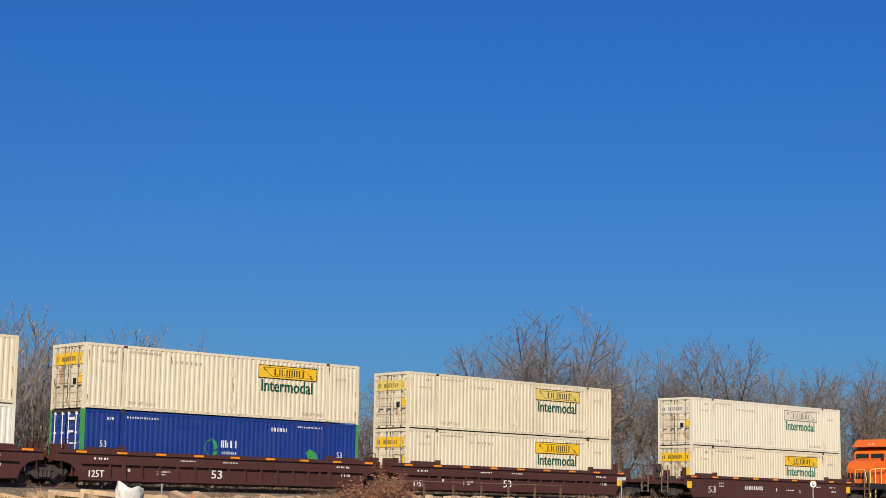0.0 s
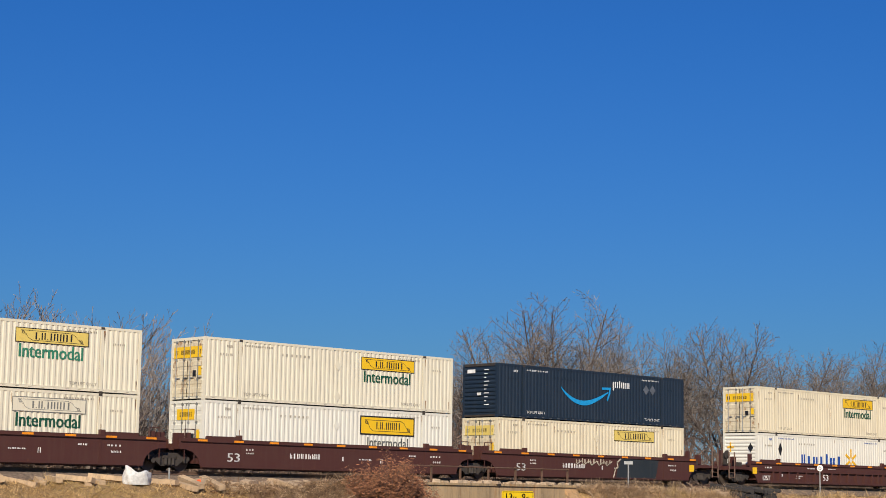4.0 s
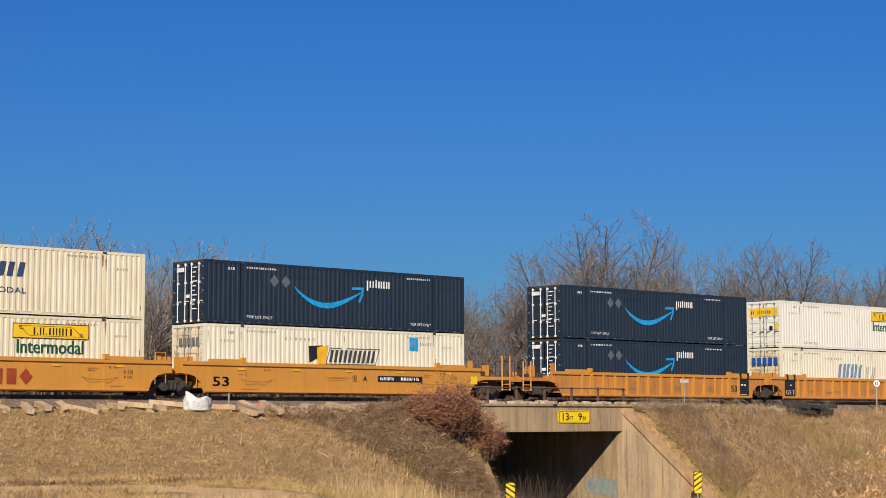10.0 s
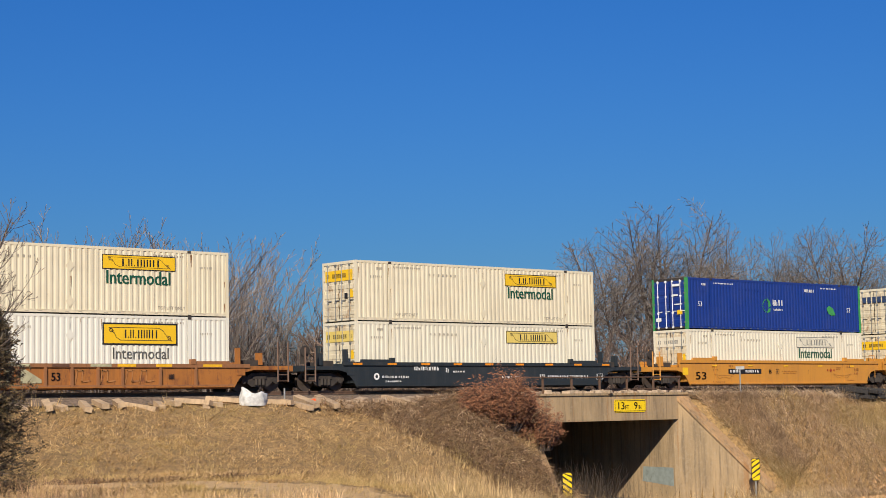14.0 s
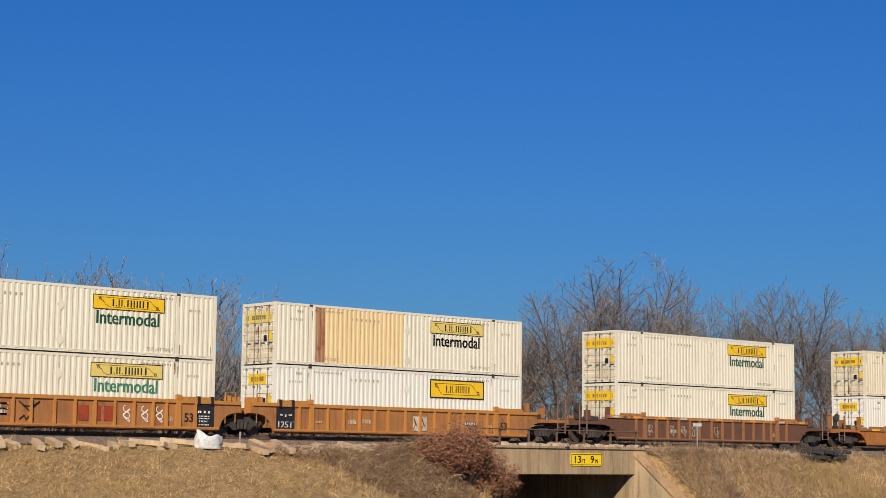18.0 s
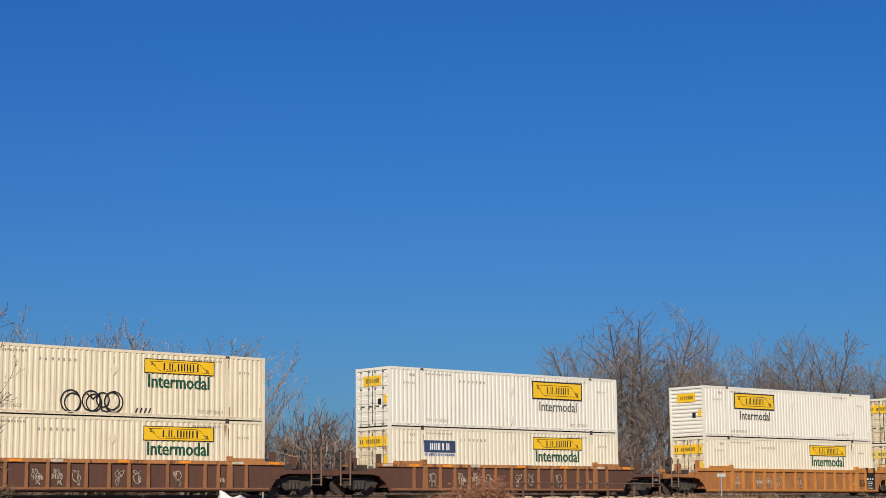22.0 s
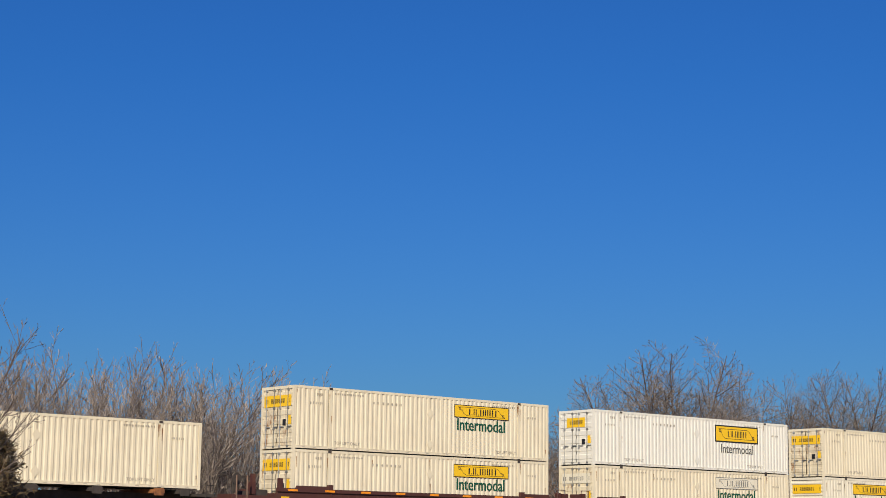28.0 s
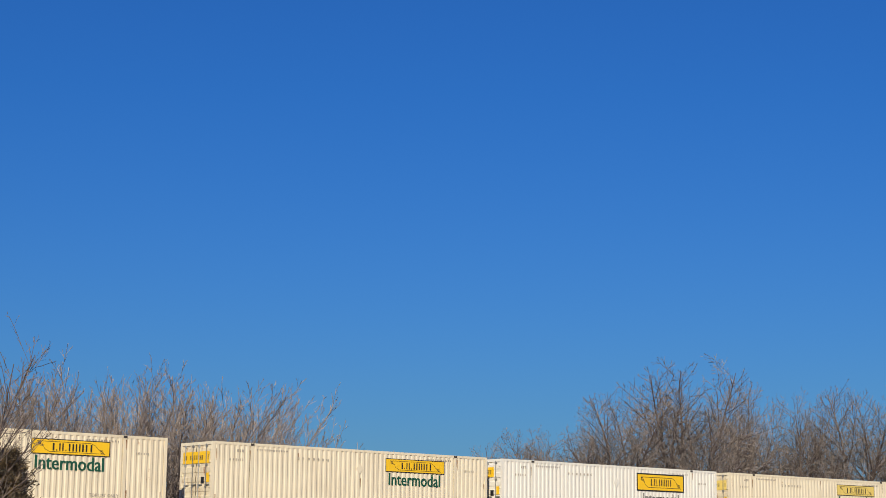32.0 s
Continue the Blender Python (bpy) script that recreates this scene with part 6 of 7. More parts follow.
# ---- plants ----
def fast_mesh(name, verts, tris, material):
    me = bpy.data.meshes.new(name)
    me.vertices.add(len(verts))
    me.vertices.foreach_set("co", np.asarray(verts, np.float32).ravel())
    n = len(tris)
    me.loops.add(3 * n)
    me.loops.foreach_set("vertex_index", np.asarray(tris, np.int32).ravel())
    me.polygons.add(n)
    me.polygons.foreach_set("loop_start", np.arange(n, dtype=np.int32) * 3)
    me.update(calc_edges=True)
    me.materials.append(material)
    return me


def blades(points, height, width, lean, seed, per=5, spread=0.12, bent=True):
    """Tufts of thin blades: one triangle each, or a bent pair."""
    rng = np.random.default_rng(seed)
    p = np.repeat(np.asarray(points, float), per, axis=0)
    n = len(p)
    h = np.repeat(np.asarray(height, float), per) * rng.uniform(0.5, 1.15, n)
    a = rng.uniform(0, 2 * np.pi, n)
    p = p + np.stack([np.cos(a), np.sin(a), np.zeros(n)], 1) * (rng.uniform(0, spread, n) * 1.0)[:, None]
    b = rng.uniform(0, 2 * np.pi, n)
    side = np.stack([np.cos(b), np.sin(b), np.zeros(n)], 1) * (width * rng.uniform(0.6, 1.3, n))[:, None] / 2
    c = rng.uniform(0, 2 * np.pi, n)
    off = np.stack([np.cos(c), np.sin(c), np.zeros(n)], 1) * (h * lean * rng.uniform(0.2, 1.0, n))[:, None]
    up = np.stack([np.zeros(n), np.zeros(n), h], 1)
    low = p - np.array([0, 0, 0.05])
    if not bent:
        v = np.stack([low - side, low + side, p + up + off], 1).reshape(-1, 3)
        return v, np.arange(3 * n).reshape(-1, 3)
    half = p + up * 0.55 + off * 0.35
    v = np.stack([low - side, low + side, half + side * 0.7, half - side * 0.7, p + up + off], 1).reshape(-1, 3)
    i = np.arange(n)[:, None] * 5
    t = np.concatenate([i + [0, 1, 2], i + [0, 2, 3], i + [3, 2, 4]], 1).reshape(-1, 3)
    return v, t


def tussocks(points, length, width, seed, per=14, spread=0.22, flat_lie=0.75, wind=(0.35, -0.2)):
    """Matted clumps: the blades of one clump fall roughly the same way, each a bent pair of triangles."""
    rng = np.random.default_rng(seed)
    m = len(points)
    fall = rng.normal(0, 1.0, (m, 2)) + np.array(wind)
    fall /= np.linalg.norm(fall, axis=1)[:, None] + 1e-6
    p = np.repeat(np.asarray(points, float), per, axis=0)
    n = len(p)
    d2 = np.repeat(fall, per, axis=0) + rng.normal(0, 0.45, (n, 2))
    ln = np.repeat(np.asarray(length, float), per) * rng.uniform(0.45, 1.2, n)
    a, r = rng.uniform(0, 2 * np.pi, n), spread * np.sqrt(rng.random(n))
    p[:, 0] += np.cos(a) * r
    p[:, 1] += np.sin(a) * r
    lie = np.clip(flat_lie + rng.normal(0, 0.16, n), 0.05, 0.97)
    up = np.sqrt(1 - lie ** 2)
    tip = np.stack([d2[:, 0] * lie * ln, d2[:, 1] * lie * ln, up * ln], 1)
    mid = np.stack([d2[:, 0] * lie * ln * 0.38, d2[:, 1] * lie * ln * 0.38, up * ln * 0.85 + 0.02], 1)
    b = rng.uniform(0, np.pi, n)
    side = np.stack([np.cos(b), np.sin(b) * 0.4, np.zeros(n)], 1) * (width * rng.uniform(0.6, 1.3, n))[:, None] / 2
    low = p - np.array([0, 0, 0.05])
    v = np.stack([low + mid * 0.3 - side, low + mid * 0.3 + side, p + tip], 1).reshape(-1, 3)
    return v, np.arange(3 * n).reshape(-1, 3)


def arcs(points, length, width, seed, lean=(0.0, 0.0), wild=0.6, sag=0.9, segs=4):
    """Long thin stems that rise, arch over and hang: tapered ribbons."""
    rng = np.random.default_rng(seed)
    p = np.asarray(points, float)
    n = len(p)
    d = np.stack([rng.normal(lean[0], wild, n), rng.normal(lean[1], wild, n), rng.uniform(0.5, 1.1, n)], 1)
    d /= np.linalg.norm(d, axis=1)[:, None]
    ln = np.broadcast_to(np.asarray(length, float), (n,)) * rng.uniform(0.5, 1.3, n)
    bend = rng.uniform(0.3, 1.0, n) * sag
    b = rng.uniform(0, np.pi, n)
    side = np.stack([np.cos(b), np.sin(b) * 0.3, rng.normal(0, 0.5, n)], 1) * (width * rng.uniform(0.6, 1.4, n))[:, None] / 2
    rows = []
    for k in range(segs + 1):
        w = side * (1 - 0.75 * k / segs)
        rows += [p - w, p + w]
        p = p + d * (ln / segs)[:, None]
        d = d + np.stack([rng.normal(0, 0.14, n), rng.normal(0, 0.14, n), -bend * 0.55], 1)
        d /= np.linalg.norm(d, axis=1)[:, None]
    m = 2 * (segs + 1)
    v = np.stack(rows, 1).reshape(-1, 3)
    i = np.arange(n)[:, None] * m
    t = np.concatenate([i + [2 * k + a for a in q] for k in range(segs) for q in ((0, 1, 3), (0, 3, 2))], 1).reshape(-1, 3)
    return v, t


def scatter(n, x0, x1, y0, y1, seed, keep):
    rnd = random.Random(seed)
    out = []
    for _ in range(n):
        x, y = rnd.uniform(x0, x1), rnd.uniform(y0, y1)
        k = keep(x, y)
        if k > rnd.random():
            out.append((x, y, ground_level(x, y)))
    return out


def in_view(x, y):
    r = x / max(y, 1)
    return 0.30 < r < 1.75 and math.hypot(x, y) > 26


def on_bank(x, y):
    return y < 64.2 and not (ABUT_L - 4 < x < ABUT_R + 4 and y > 58 and wing_x(y, -1) - 0.5 < x < wing_x(y, 1) + 0.4)


def leafy(x, y):
    """The bare corner of the right bank that is strewn with leaves."""
    r = x / y + 0.05 * noise.noise((x * 0.5, y * 0.5, 8))
    return x > 70 and r > 1.315 and y < 56.6 + 16.0 * (r - 1.315)


def short_keep(x, y):
    if not in_view(x, y) or not on_bank(x, y):
        return 0
    if leafy(x, y):
        return 0.12
    if on_track(x, y) < 2.2 + 1.3 * noise.noise((x * 0.5, y * 0.5, 0)):
        return 0.10
    if y > 62.6:
        return 0.08
    return 0.95 if y > 40 else 0.6


def lay(name, v, t, material, label):
    return tagged(new(name, fast_mesh(name, v, t, material)), label, "grass", "", "stuff")


def matted_keep(x, y):
    return short_keep(x, y) * min(1.0, max(0.22, 0.68 + 1.1 * noise.noise((x * 0.55, y * 0.8, 15)) + 0.9 * noise.noise((x * 1.9, y * 2.4, 16))))


pts = scatter(110000, 8, 112, 20, 64.2, 11, matted_keep)
hs = [0.20 + 0.16 * max(0.0, 0.5 + noise.noise((x * 0.2, y * 0.2, 5)) + 0.7 * noise.noise((x * 0.9, y * 0.9, 6))) for x, y, z in pts]
lay("grass", *tussocks(pts, hs, 0.028, 12, 8, 0.26, 0.84), GRASS, "matted dry winter grass on the bank")
# curled blades that stand out of the thatch, thicker on the hummocks
c_pts = scatter(270000, 14, 104, 34, 63.0, 13, lambda x, y: short_keep(x, y) * min(1.0, max(0.16, 0.50 + 1.3 * noise.noise((x * 0.9, y * 1.5, 7)) + 0.8 * noise.noise((x * 2.1, y * 2.6, 9)))))
lay("curled_grass", *arcs(c_pts, 0.19, 0.024, 14, (0.25, -0.1), 0.8, 1.1, 2), CURL, "curled pale dry grass blades on the bank")


def tall_keep(x, y):
    if not in_view(x, y) or not on_bank(x, y) or on_track(x, y) < 2.3 or leafy(x, y):
        return 0
    k = 0.0
    if x > 74 and y > 52:
        k = 1.1 * smooth(75, 84, x + 0.6 * (62 - y)) * (1.0 if y < 62.7 else 0.1)
    elif x / y > 0.80 and x < 74 and y < 61:
        k = 0.8 * smooth(0.77, 0.90, x / y)
    k += 0.02 if x < 44 else 0
    return k * (0.35 + 1.1 * max(0.0, 0.45 + noise.noise((x * 0.35, y * 0.35, 9))))


def clump_keep(x, y):
    return tall_keep(x, y) * min(1.2, max(0.05, 0.55 + 1.5 * noise.noise((x * 1.0, y * 1.0, 25))))


pts = scatter(70000, 12, 118, 14, 63.8, 21, clump_keep)
hs = [(0.42 + 0.42 * max(0.0, 0.5 + noise.noise((x * 0.3, y * 0.3, 2)) + 0.5 * noise.noise((x * 1.1, y * 1.1, 1)))) * (0.66 if x < 72 and y < 58 else 1.0) for x, y, z in pts]
lay("tall_grass", *tussocks(pts, hs, 0.026, 22, 12, 0.20, 0.42), TALL_GRASS, "tall straw-coloured dry grass in clumps")
# bent blades in and round the clumps
n_pts = scatter(150000, 30, 112, 34, 63.4, 27, clump_keep)
lay("bent_grass", *arcs(n_pts, 0.42, 0.030, 28, (0.15, -0.1), 0.55, 0.95, 3), TALL_GRASS, "bent straw-coloured blades among the clumps")


s_pts = scatter(14000, 34, 104, 38, 60.5, 23, lambda x, y: tall_keep(x, y) * 0.9)
lay("grass_stalks", *blades(s_pts, [1.0] * len(s_pts), 0.014, 0.30, 24, 3, 0.2, False), TALL_GRASS, "tall thin straw stalks above the grass")


def red_keep(x, y):
    r = x / y
    if not 0.40 < r < 1.2 or on_track(x, y) < 2.0:
        return 0
    edge = 0.68 + 0.30 * noise.noise((x * 0.2, y * 0.2, 4))
    return 0.9 if r < edge else 0.1


pts = scatter(2600, 8, 30, 22, 31.5, 31, red_keep)
hs = [0.42 + 0.34 * (0.5 + noise.noise((x * 0.4, y * 0.4, 7))) * (1.3 if x / y < 0.52 else 0.5) for x, y, z in pts]
lay("russet_grass", *blades(pts, hs, 0.010, 0.60, 32, 4, 0.35), RED_GRASS, "tall russet prairie grass with bare stalks")


def verge_keep(x, y):
    r = x / y
    return 0.95 * (1 - smooth(0.47, 0.60, r + 0.14 * noise.noise((x * 0.5, y * 0.5, 41)))) if 0.42 < r < 0.72 else 0


pts = scatter(2100, 12, 28, 30.5, 37.0, 35, verge_keep)
hs = [0.55 + 0.60 * (0.5 + noise.noise((x * 0.5, y * 0.5, 42))) * (1.15 if x / y < 0.50 else 0.75) for x, y, z in pts]
lay("russet_stalks", *blades(pts, hs, 0.013, 0.50, 36, 4, 0.3), RED_GRASS, "tall thin russet stalks at the edge of the field")
pts = scatter(3000, 15, 28, 30.5, 36.0, 37, lambda x, y: 0.9 * min(1.0, max(0.05, 0.5 + 1.3 * noise.noise((x * 0.8, y * 0.8, 44)))) if 0.46 < x / y < 0.76 else 0)
hs = [0.34 + 0.62 * max(0.0, 0.25 + noise.noise((x * 0.7, y * 0.7, 43))) * (1.2 if x / y < 0.58 else 0.45) for x, y, z in pts]
lay("straw_stalks", *blades(pts, hs, 0.015, 0.60, 38, 3, 0.25), STALK, "straw-coloured stalks at the edge of the field")
# a strip of brown blades, added to imitate the shadow under the track's lip
pts = scatter(9000, 24, 41, 50.3, 51.8, 39, lambda x, y: 0.8 * min(1.0, max(0.0, 0.5 + 1.4 * noise.noise((x * 0.5, y * 0.8, 45)))))
lay("brown_weeds", *arcs(pts, 0.26, 0.035, 40, (0, 0), 0.9, 1.2, 2), BRUSH, "low brown dead weeds along the dirt track")


# -- bare trees --
def tree_mesh(seed, height, form, bark=None, limb_bark=None):
    """Trunk, forking limbs, and the crown of branches and twigs, as three meshes.
    form: leaders, height of the fork, their fan in degrees, angle of side branches, pull upwards,
    gaps between shoots by level, their length by level, radius of the trunk, of the twigs, half width of a domed crown or 0."""
    leaders, fork, fan, angle, lift, gaps, ratio, stem, twig, dome = form
    rng = random.Random(seed)
    wood, limbs, crown_v, crown_t = Geo(), Geo(), [], []
    last = len(gaps)
    lumps = [(rng.uniform(0, 6.28), rng.uniform(0.05, 0.13), k) for k in (2, 3, 5)]

    def inside(p):
        if not dome:
            return True
        az = math.atan2(p.y, p.x)
        w = 1.0 + sum(m * math.sin(k * az + f + p.z * 0.35) for f, m, k in lumps)
        q = (p.z - 0.52 * height) / (0.49 * height)
        return (p.x * p.x + p.y * p.y) / (dome * height) ** 2 + q * q < w

    def ribbon(pts, r0, r1):
        o, n = len(crown_v), len(pts)
        w = (pts[-1] - pts[0]).orthogonal().normalized()
        w = Matrix.Rotation(rng.uniform(0, 6.28), 3, pts[-1] - pts[0]) @ w
        for i, p in enumerate(pts):
            r = lerp(r0, r1, i / (n - 1))
            crown_v.extend((p - w * r, p + w * r))
        for i in range(n - 1):
            c = o + 2 * i
            crown_t.extend(((c, c + 1, c + 3), (c, c + 3, c + 2)))

    def shoot(p, d, length, r, level):
        steps = (8, 5, 3, 2, 1)[level]
        bend = Vector((rng.gauss(0, 1), rng.gauss(0, 1), 0)) * 0.05
        pts, dirs = [p], [d]
        for _ in range(steps):
            wob = Vector((rng.gauss(0, 1), rng.gauss(0, 1), rng.gauss(0, 0.7))) * (0.07, 0.11, 0.13, 0.12, 0.0)[level] * (1.0 if dome else 0.6)
            d = (d + wob + bend + Vector((0, 0, lift / steps))).normalized()
            q = pts[-1] + d * (length / steps)
            if not inside(q) and len(pts) > (3 if level == 0 else 1):
                break
            pts.append(q)
            dirs.append(d)
        n = len(pts) - 1
        length *= n / steps
        tip = twig * (1.2, 0.9, 0.7, 0.55, 0.45)[level]
        if level >= last:
            ribbon(pts, r * 1.2, tip)
            return
        if level < 2:
            for i in range(n):
                limbs.tube(pts[i], pts[i + 1], lerp(r, tip, i / n), lerp(r, tip, (i + 1) / n), 4 - level, False)
        else:
            ribbon(pts, r, tip)
        count = max(2, int(length / gaps[level] + rng.random()))
        turn = rng.uniform(0, 6.28)
        first = 0.30 if level == 0 else 0.16
        for j in range(count):
            k = first + (0.97 - first) * (j + rng.random()) / count
            i = min(n - 1, int(k * n))
            q = pts[i].lerp(pts[i + 1], k * n - i)
            turn += 2.4 + rng.uniform(-0.6, 0.6)
            ax = dirs[i]
            s = ax.orthogonal().normalized()
            out = s * math.cos(turn) + ax.cross(s) * math.sin(turn)
            th = math.radians(angle + rng.uniform(-11, 13))
            size = length * ratio[level] * (1.08 - 0.66 * k) * rng.uniform(0.7, 1.25)
            shoot(q, ax * math.cos(th) + out * math.sin(th), size, max(twig * 0.9, lerp(r, tip, k) * 0.58), level + 1)

    low = Vector((0, 0, -0.3))
    crotch = Vector((rng.gauss(0, 0.02), rng.gauss(0, 0.02), fork)) * height
    if fork > 0.05:
        mid = low.lerp(crotch, 0.5) + Vector((rng.gauss(0, 0.02), rng.gauss(0, 0.02), 0)) * height
        wood.tube(low, mid, stem * 1.25, stem, 9, False)
        wood.tube(mid, crotch, stem, stem * 0.86, 9, False)
    else:
        wood.tube(low, Vector((0, 0, 0.25)), stem * 2.2, stem * 1.4, 9)
    turn = rng.uniform(0, 6.28)
    for j in range(leaders):
        turn += 2.4 + rng.uniform(-0.3, 0.3)
        th = math.radians(lerp(fan[0], fan[1], (j + rng.random() * 0.6) / leaders))
        root = crotch.lerp(low, rng.uniform(0.0, 0.30) if fork > 0.05 else 0.0) + (Vector((math.cos(turn), math.sin(turn), 0)) * stem * (0.0 if fork > 0.05 else 1.6))
        d = Vector((math.cos(turn) * math.sin(th), math.sin(turn) * math.sin(th), math.cos(th)))
        shoot(root, d, height * (1.0 - fork) * (1.05 - (0.32 if dome or leaders < 6 else 0.14) * j / leaders) * rng.uniform(0.85, 1.05), stem * (0.72 - 0.24 * j / leaders), 0)
    v = np.array([tuple(p) for p in crown_v])
    k = height / v[:, 2].max()
    v[:, 2] *= k
    limbs.v = [(x, y, z * k) for x, y, z in limbs.v]
    return wood.mesh("trunk", BARK), limbs.mesh("limb_fork", limb_bark or BARK), fast_mesh("crown", v, crown_t, bark or TWIG)


# leaders, fork, fan, angle, lift, gaps, ratio, stem, twig, dome
WIDE = (9, 0.22, (3, 66), 43, 0.20, (0.60, 0.41, 0.30), (0.45, 0.50, 0.60), 0.27, 0.0170, 0.46)
VASE = (10, 0.02, (2, 22), 25, 0.30, (0.52, 0.36, 0.36), (0.28, 0.46, 0.60), 0.075, 0.0125, 0)
LEAN = (5, 0.12, (5, 32), 34, 0.42, (0.34, 0.27, 0.24), (0.36, 0.42, 0.5), 0.085, 0.0075, 0)
THICKET = (13, 0.0, (6, 55), 34, 0.30, (0.40, 0.30), (0.42, 0.52), 0.035, 0.0140, 0)
KINDS = {
    "wide": (17.0, [tree_mesh(k, 17.0, WIDE) for k in (1, 2, 3, 4)]),
    "vase": (11.0, [tree_mesh(k, 11.0, VASE, PALE_TWIG, PALE_BARK) for k in (11, 12, 13, 14)]),
    "lean": (8.0, [tree_mesh(k, 8.0, LEAN, DARK_TWIG) for k in (31, 32)]),
    "shrub": (6.0, [tree_mesh(k, 6.0, THICKET, SCRUB) for k in (21, 22, 23)]),
}


def tree(kind, i, x, y, top, wide, turn, label, group="bare trees behind the railway", name="bare_tree"):
    """top: level of the highest twigs; wide: girth against the kind's own."""
    full, shapes = KINDS[kind]
    trunk, limbs, crown = shapes[i % len(shapes)]
    t = tagged(new(name), label, "tree" if kind != "shrub" else "shrub", group)
    z = ground_level(x, y)
    k = (top - z) / full
    t.matrix_basis = pose(x, y, z, 0, 0, turn) @ Matrix.Diagonal((k * wide, k * wide, k, 1))
    part("trunk", trunk, t)
    part("limb_fork", limbs, t, "dark forking limbs")
    part("crown", crown, t, "bare grey-brown branches and twigs")


rnd = random.Random(77)
WIDE_LABEL = "large bare deciduous tree with spreading grey branches"
# the right-hand wood: direction x / y, distance y, level of the top, girth
for i, (r, y, top, wide) in enumerate(((1.106, 108, 18.7, 1.10), (1.186, 114, 18.6, 0.66), (1.035, 104, 14.8, 1.0), (0.982, 110, 13.2, 1.0), (0.944, 106, 11.4, 0.9), (1.135, 102, 13.8, 0.95),
                                       (1.205, 116, 15.6, 0.75), (1.258, 110, 17.4, 0.76), (1.342, 106, 18.2, 0.92), (1.392, 112, 17.4, 0.75), (1.455, 106, 16.2, 0.85), (1.515, 112, 17.2, 0.8), (1.565, 108, 18.0, 0.8),
                                       (1.625, 112, 17.0, 0.8), (1.685, 106, 17.6, 0.85), (1.75, 112, 17.0, 0.9), (0.905, 100, 9.4, 0.9), (0.755, 92, 7.2, 1.0), (0.785, 96, 6.6, 0.9), (0.722, 94, 7.4, 0.9), (1.285, 122, 15.0, 0.9), (1.425, 122, 15.2, 0.9), (1.07, 120, 14.0, 0.9))):
    tree("wide", (0, 1, 2, 3, 1, 2)[i % 6], r * y, y, top, wide, rnd.uniform(0, 360), WIDE_LABEL)
# the row of young trees that stand in a line behind the track
for i, (r, y, top, wide) in enumerate(((0.548, 86, 11.3, 1.0), (0.579, 84, 10.7, 0.85), (0.601, 92, 11.0, 0.8), (0.618, 86, 11.4, 1.1), (0.634, 94, 10.6, 0.8), (0.656, 84, 10.1, 0.8), (0.679, 86, 10.6, 0.95), (0.513, 88, 10.6, 0.9), (0.480, 86, 11.6, 1.0),
                                       (0.447, 88, 11.6, 1.0), (0.53, 95, 11.2, 0.8), (0.565, 96, 11.0, 0.9), (0.415, 86, 11.5, 1.0), (0.49, 94, 11.2, 0.8), (0.592, 88, 10.4, 0.9), (0.609, 95, 11.2, 0.9), (0.642, 90, 10.8, 0.85), (0.668, 94, 10.2, 0.9), (0.694, 88, 9.4, 0.8), (0.56, 90, 10.6, 0.9))):
    tree("vase", i, r * y, y, top, wide, rnd.uniform(0, 360), "slender young bare tree with upright branches")
# scrub between and below
for k in range(44):
    r = 0.44 + k * 0.029
    y = rnd.uniform(84, 96)
    low = 5.4 if r > 0.86 or r < 0.69 else 6.0 - 16.0 * max(0.0, r - 0.79)
    tree("shrub", rnd.randrange(9), r * y, y, rnd.uniform(0.75, 1.25) * low, rnd.uniform(0.9, 1.3), rnd.uniform(0, 360), "bare twiggy thicket shrub behind the track", "thicket behind the railway", "shrub")
# young trees and cedar close to the camera
tree("lean", 0, 17.5, 37.0, 6.4, 0.95, 40, "young bare tree standing in front of the railway", "trees in the foreground")
tree("lean", 1, 15.2, 36.2, 5.7, 0.9, 140, "young bare tree standing in front of the railway", "trees in the foreground")


def cedar(x, y, height, radius, seed):
    rng = random.Random(seed)
    t = tagged(new("cedar_tree"), "dark evergreen cedar with browning foliage", "tree", "trees in the foreground")
    t.location = (x, y, ground_level(x, y))
    part("trunk", Geo().tube((0, 0, -0.2), (0, 0, height * 0.9), 0.10, 0.02, 8).mesh("trunk", BARK), t)
    g = Geo()
    v, f = [], []
    for i in range(330):
        k = rng.random() ** 0.9
        z = height * (0.06 + 0.92 * k)
        a = rng.uniform(0, 2 * math.pi)
        reach = radius * (1 - k) ** 0.6 * rng.uniform(0.5, 1.25) + 0.14
        tip = Vector((math.cos(a) * reach, math.sin(a) * reach, z + reach * rng.uniform(-0.15, 0.45)))
        root = Vector((0, 0, z))
        g.tube(root, tip, 0.012, 0.004, 3, False)
        for j in range(60):
            p = root.lerp(tip, rng.uniform(0.25, 1.03)) + Vector((rng.gauss(0, 1), rng.gauss(0, 1), rng.gauss(0, 1))) * 0.05
            d = Vector((rng.gauss(0, 1), rng.gauss(0, 1), rng.gauss(0.5, 0.8))).normalized() * rng.uniform(0.07, 0.20)
            s = d.orthogonal().normalized() * rng.uniform(0.012, 0.026)
            o = len(v)
            v += [p - s, p + s, p + d]
            f.append((o, o + 1, o + 2))
    part("branch_tangle", g.mesh("branch_tangle", BARK), t)
    part("foliage", fast_mesh("foliage", [tuple(p) for p in v], f, CEDAR), t)


cedar(19.0, 38.2, 4.7, 1.30, 5)


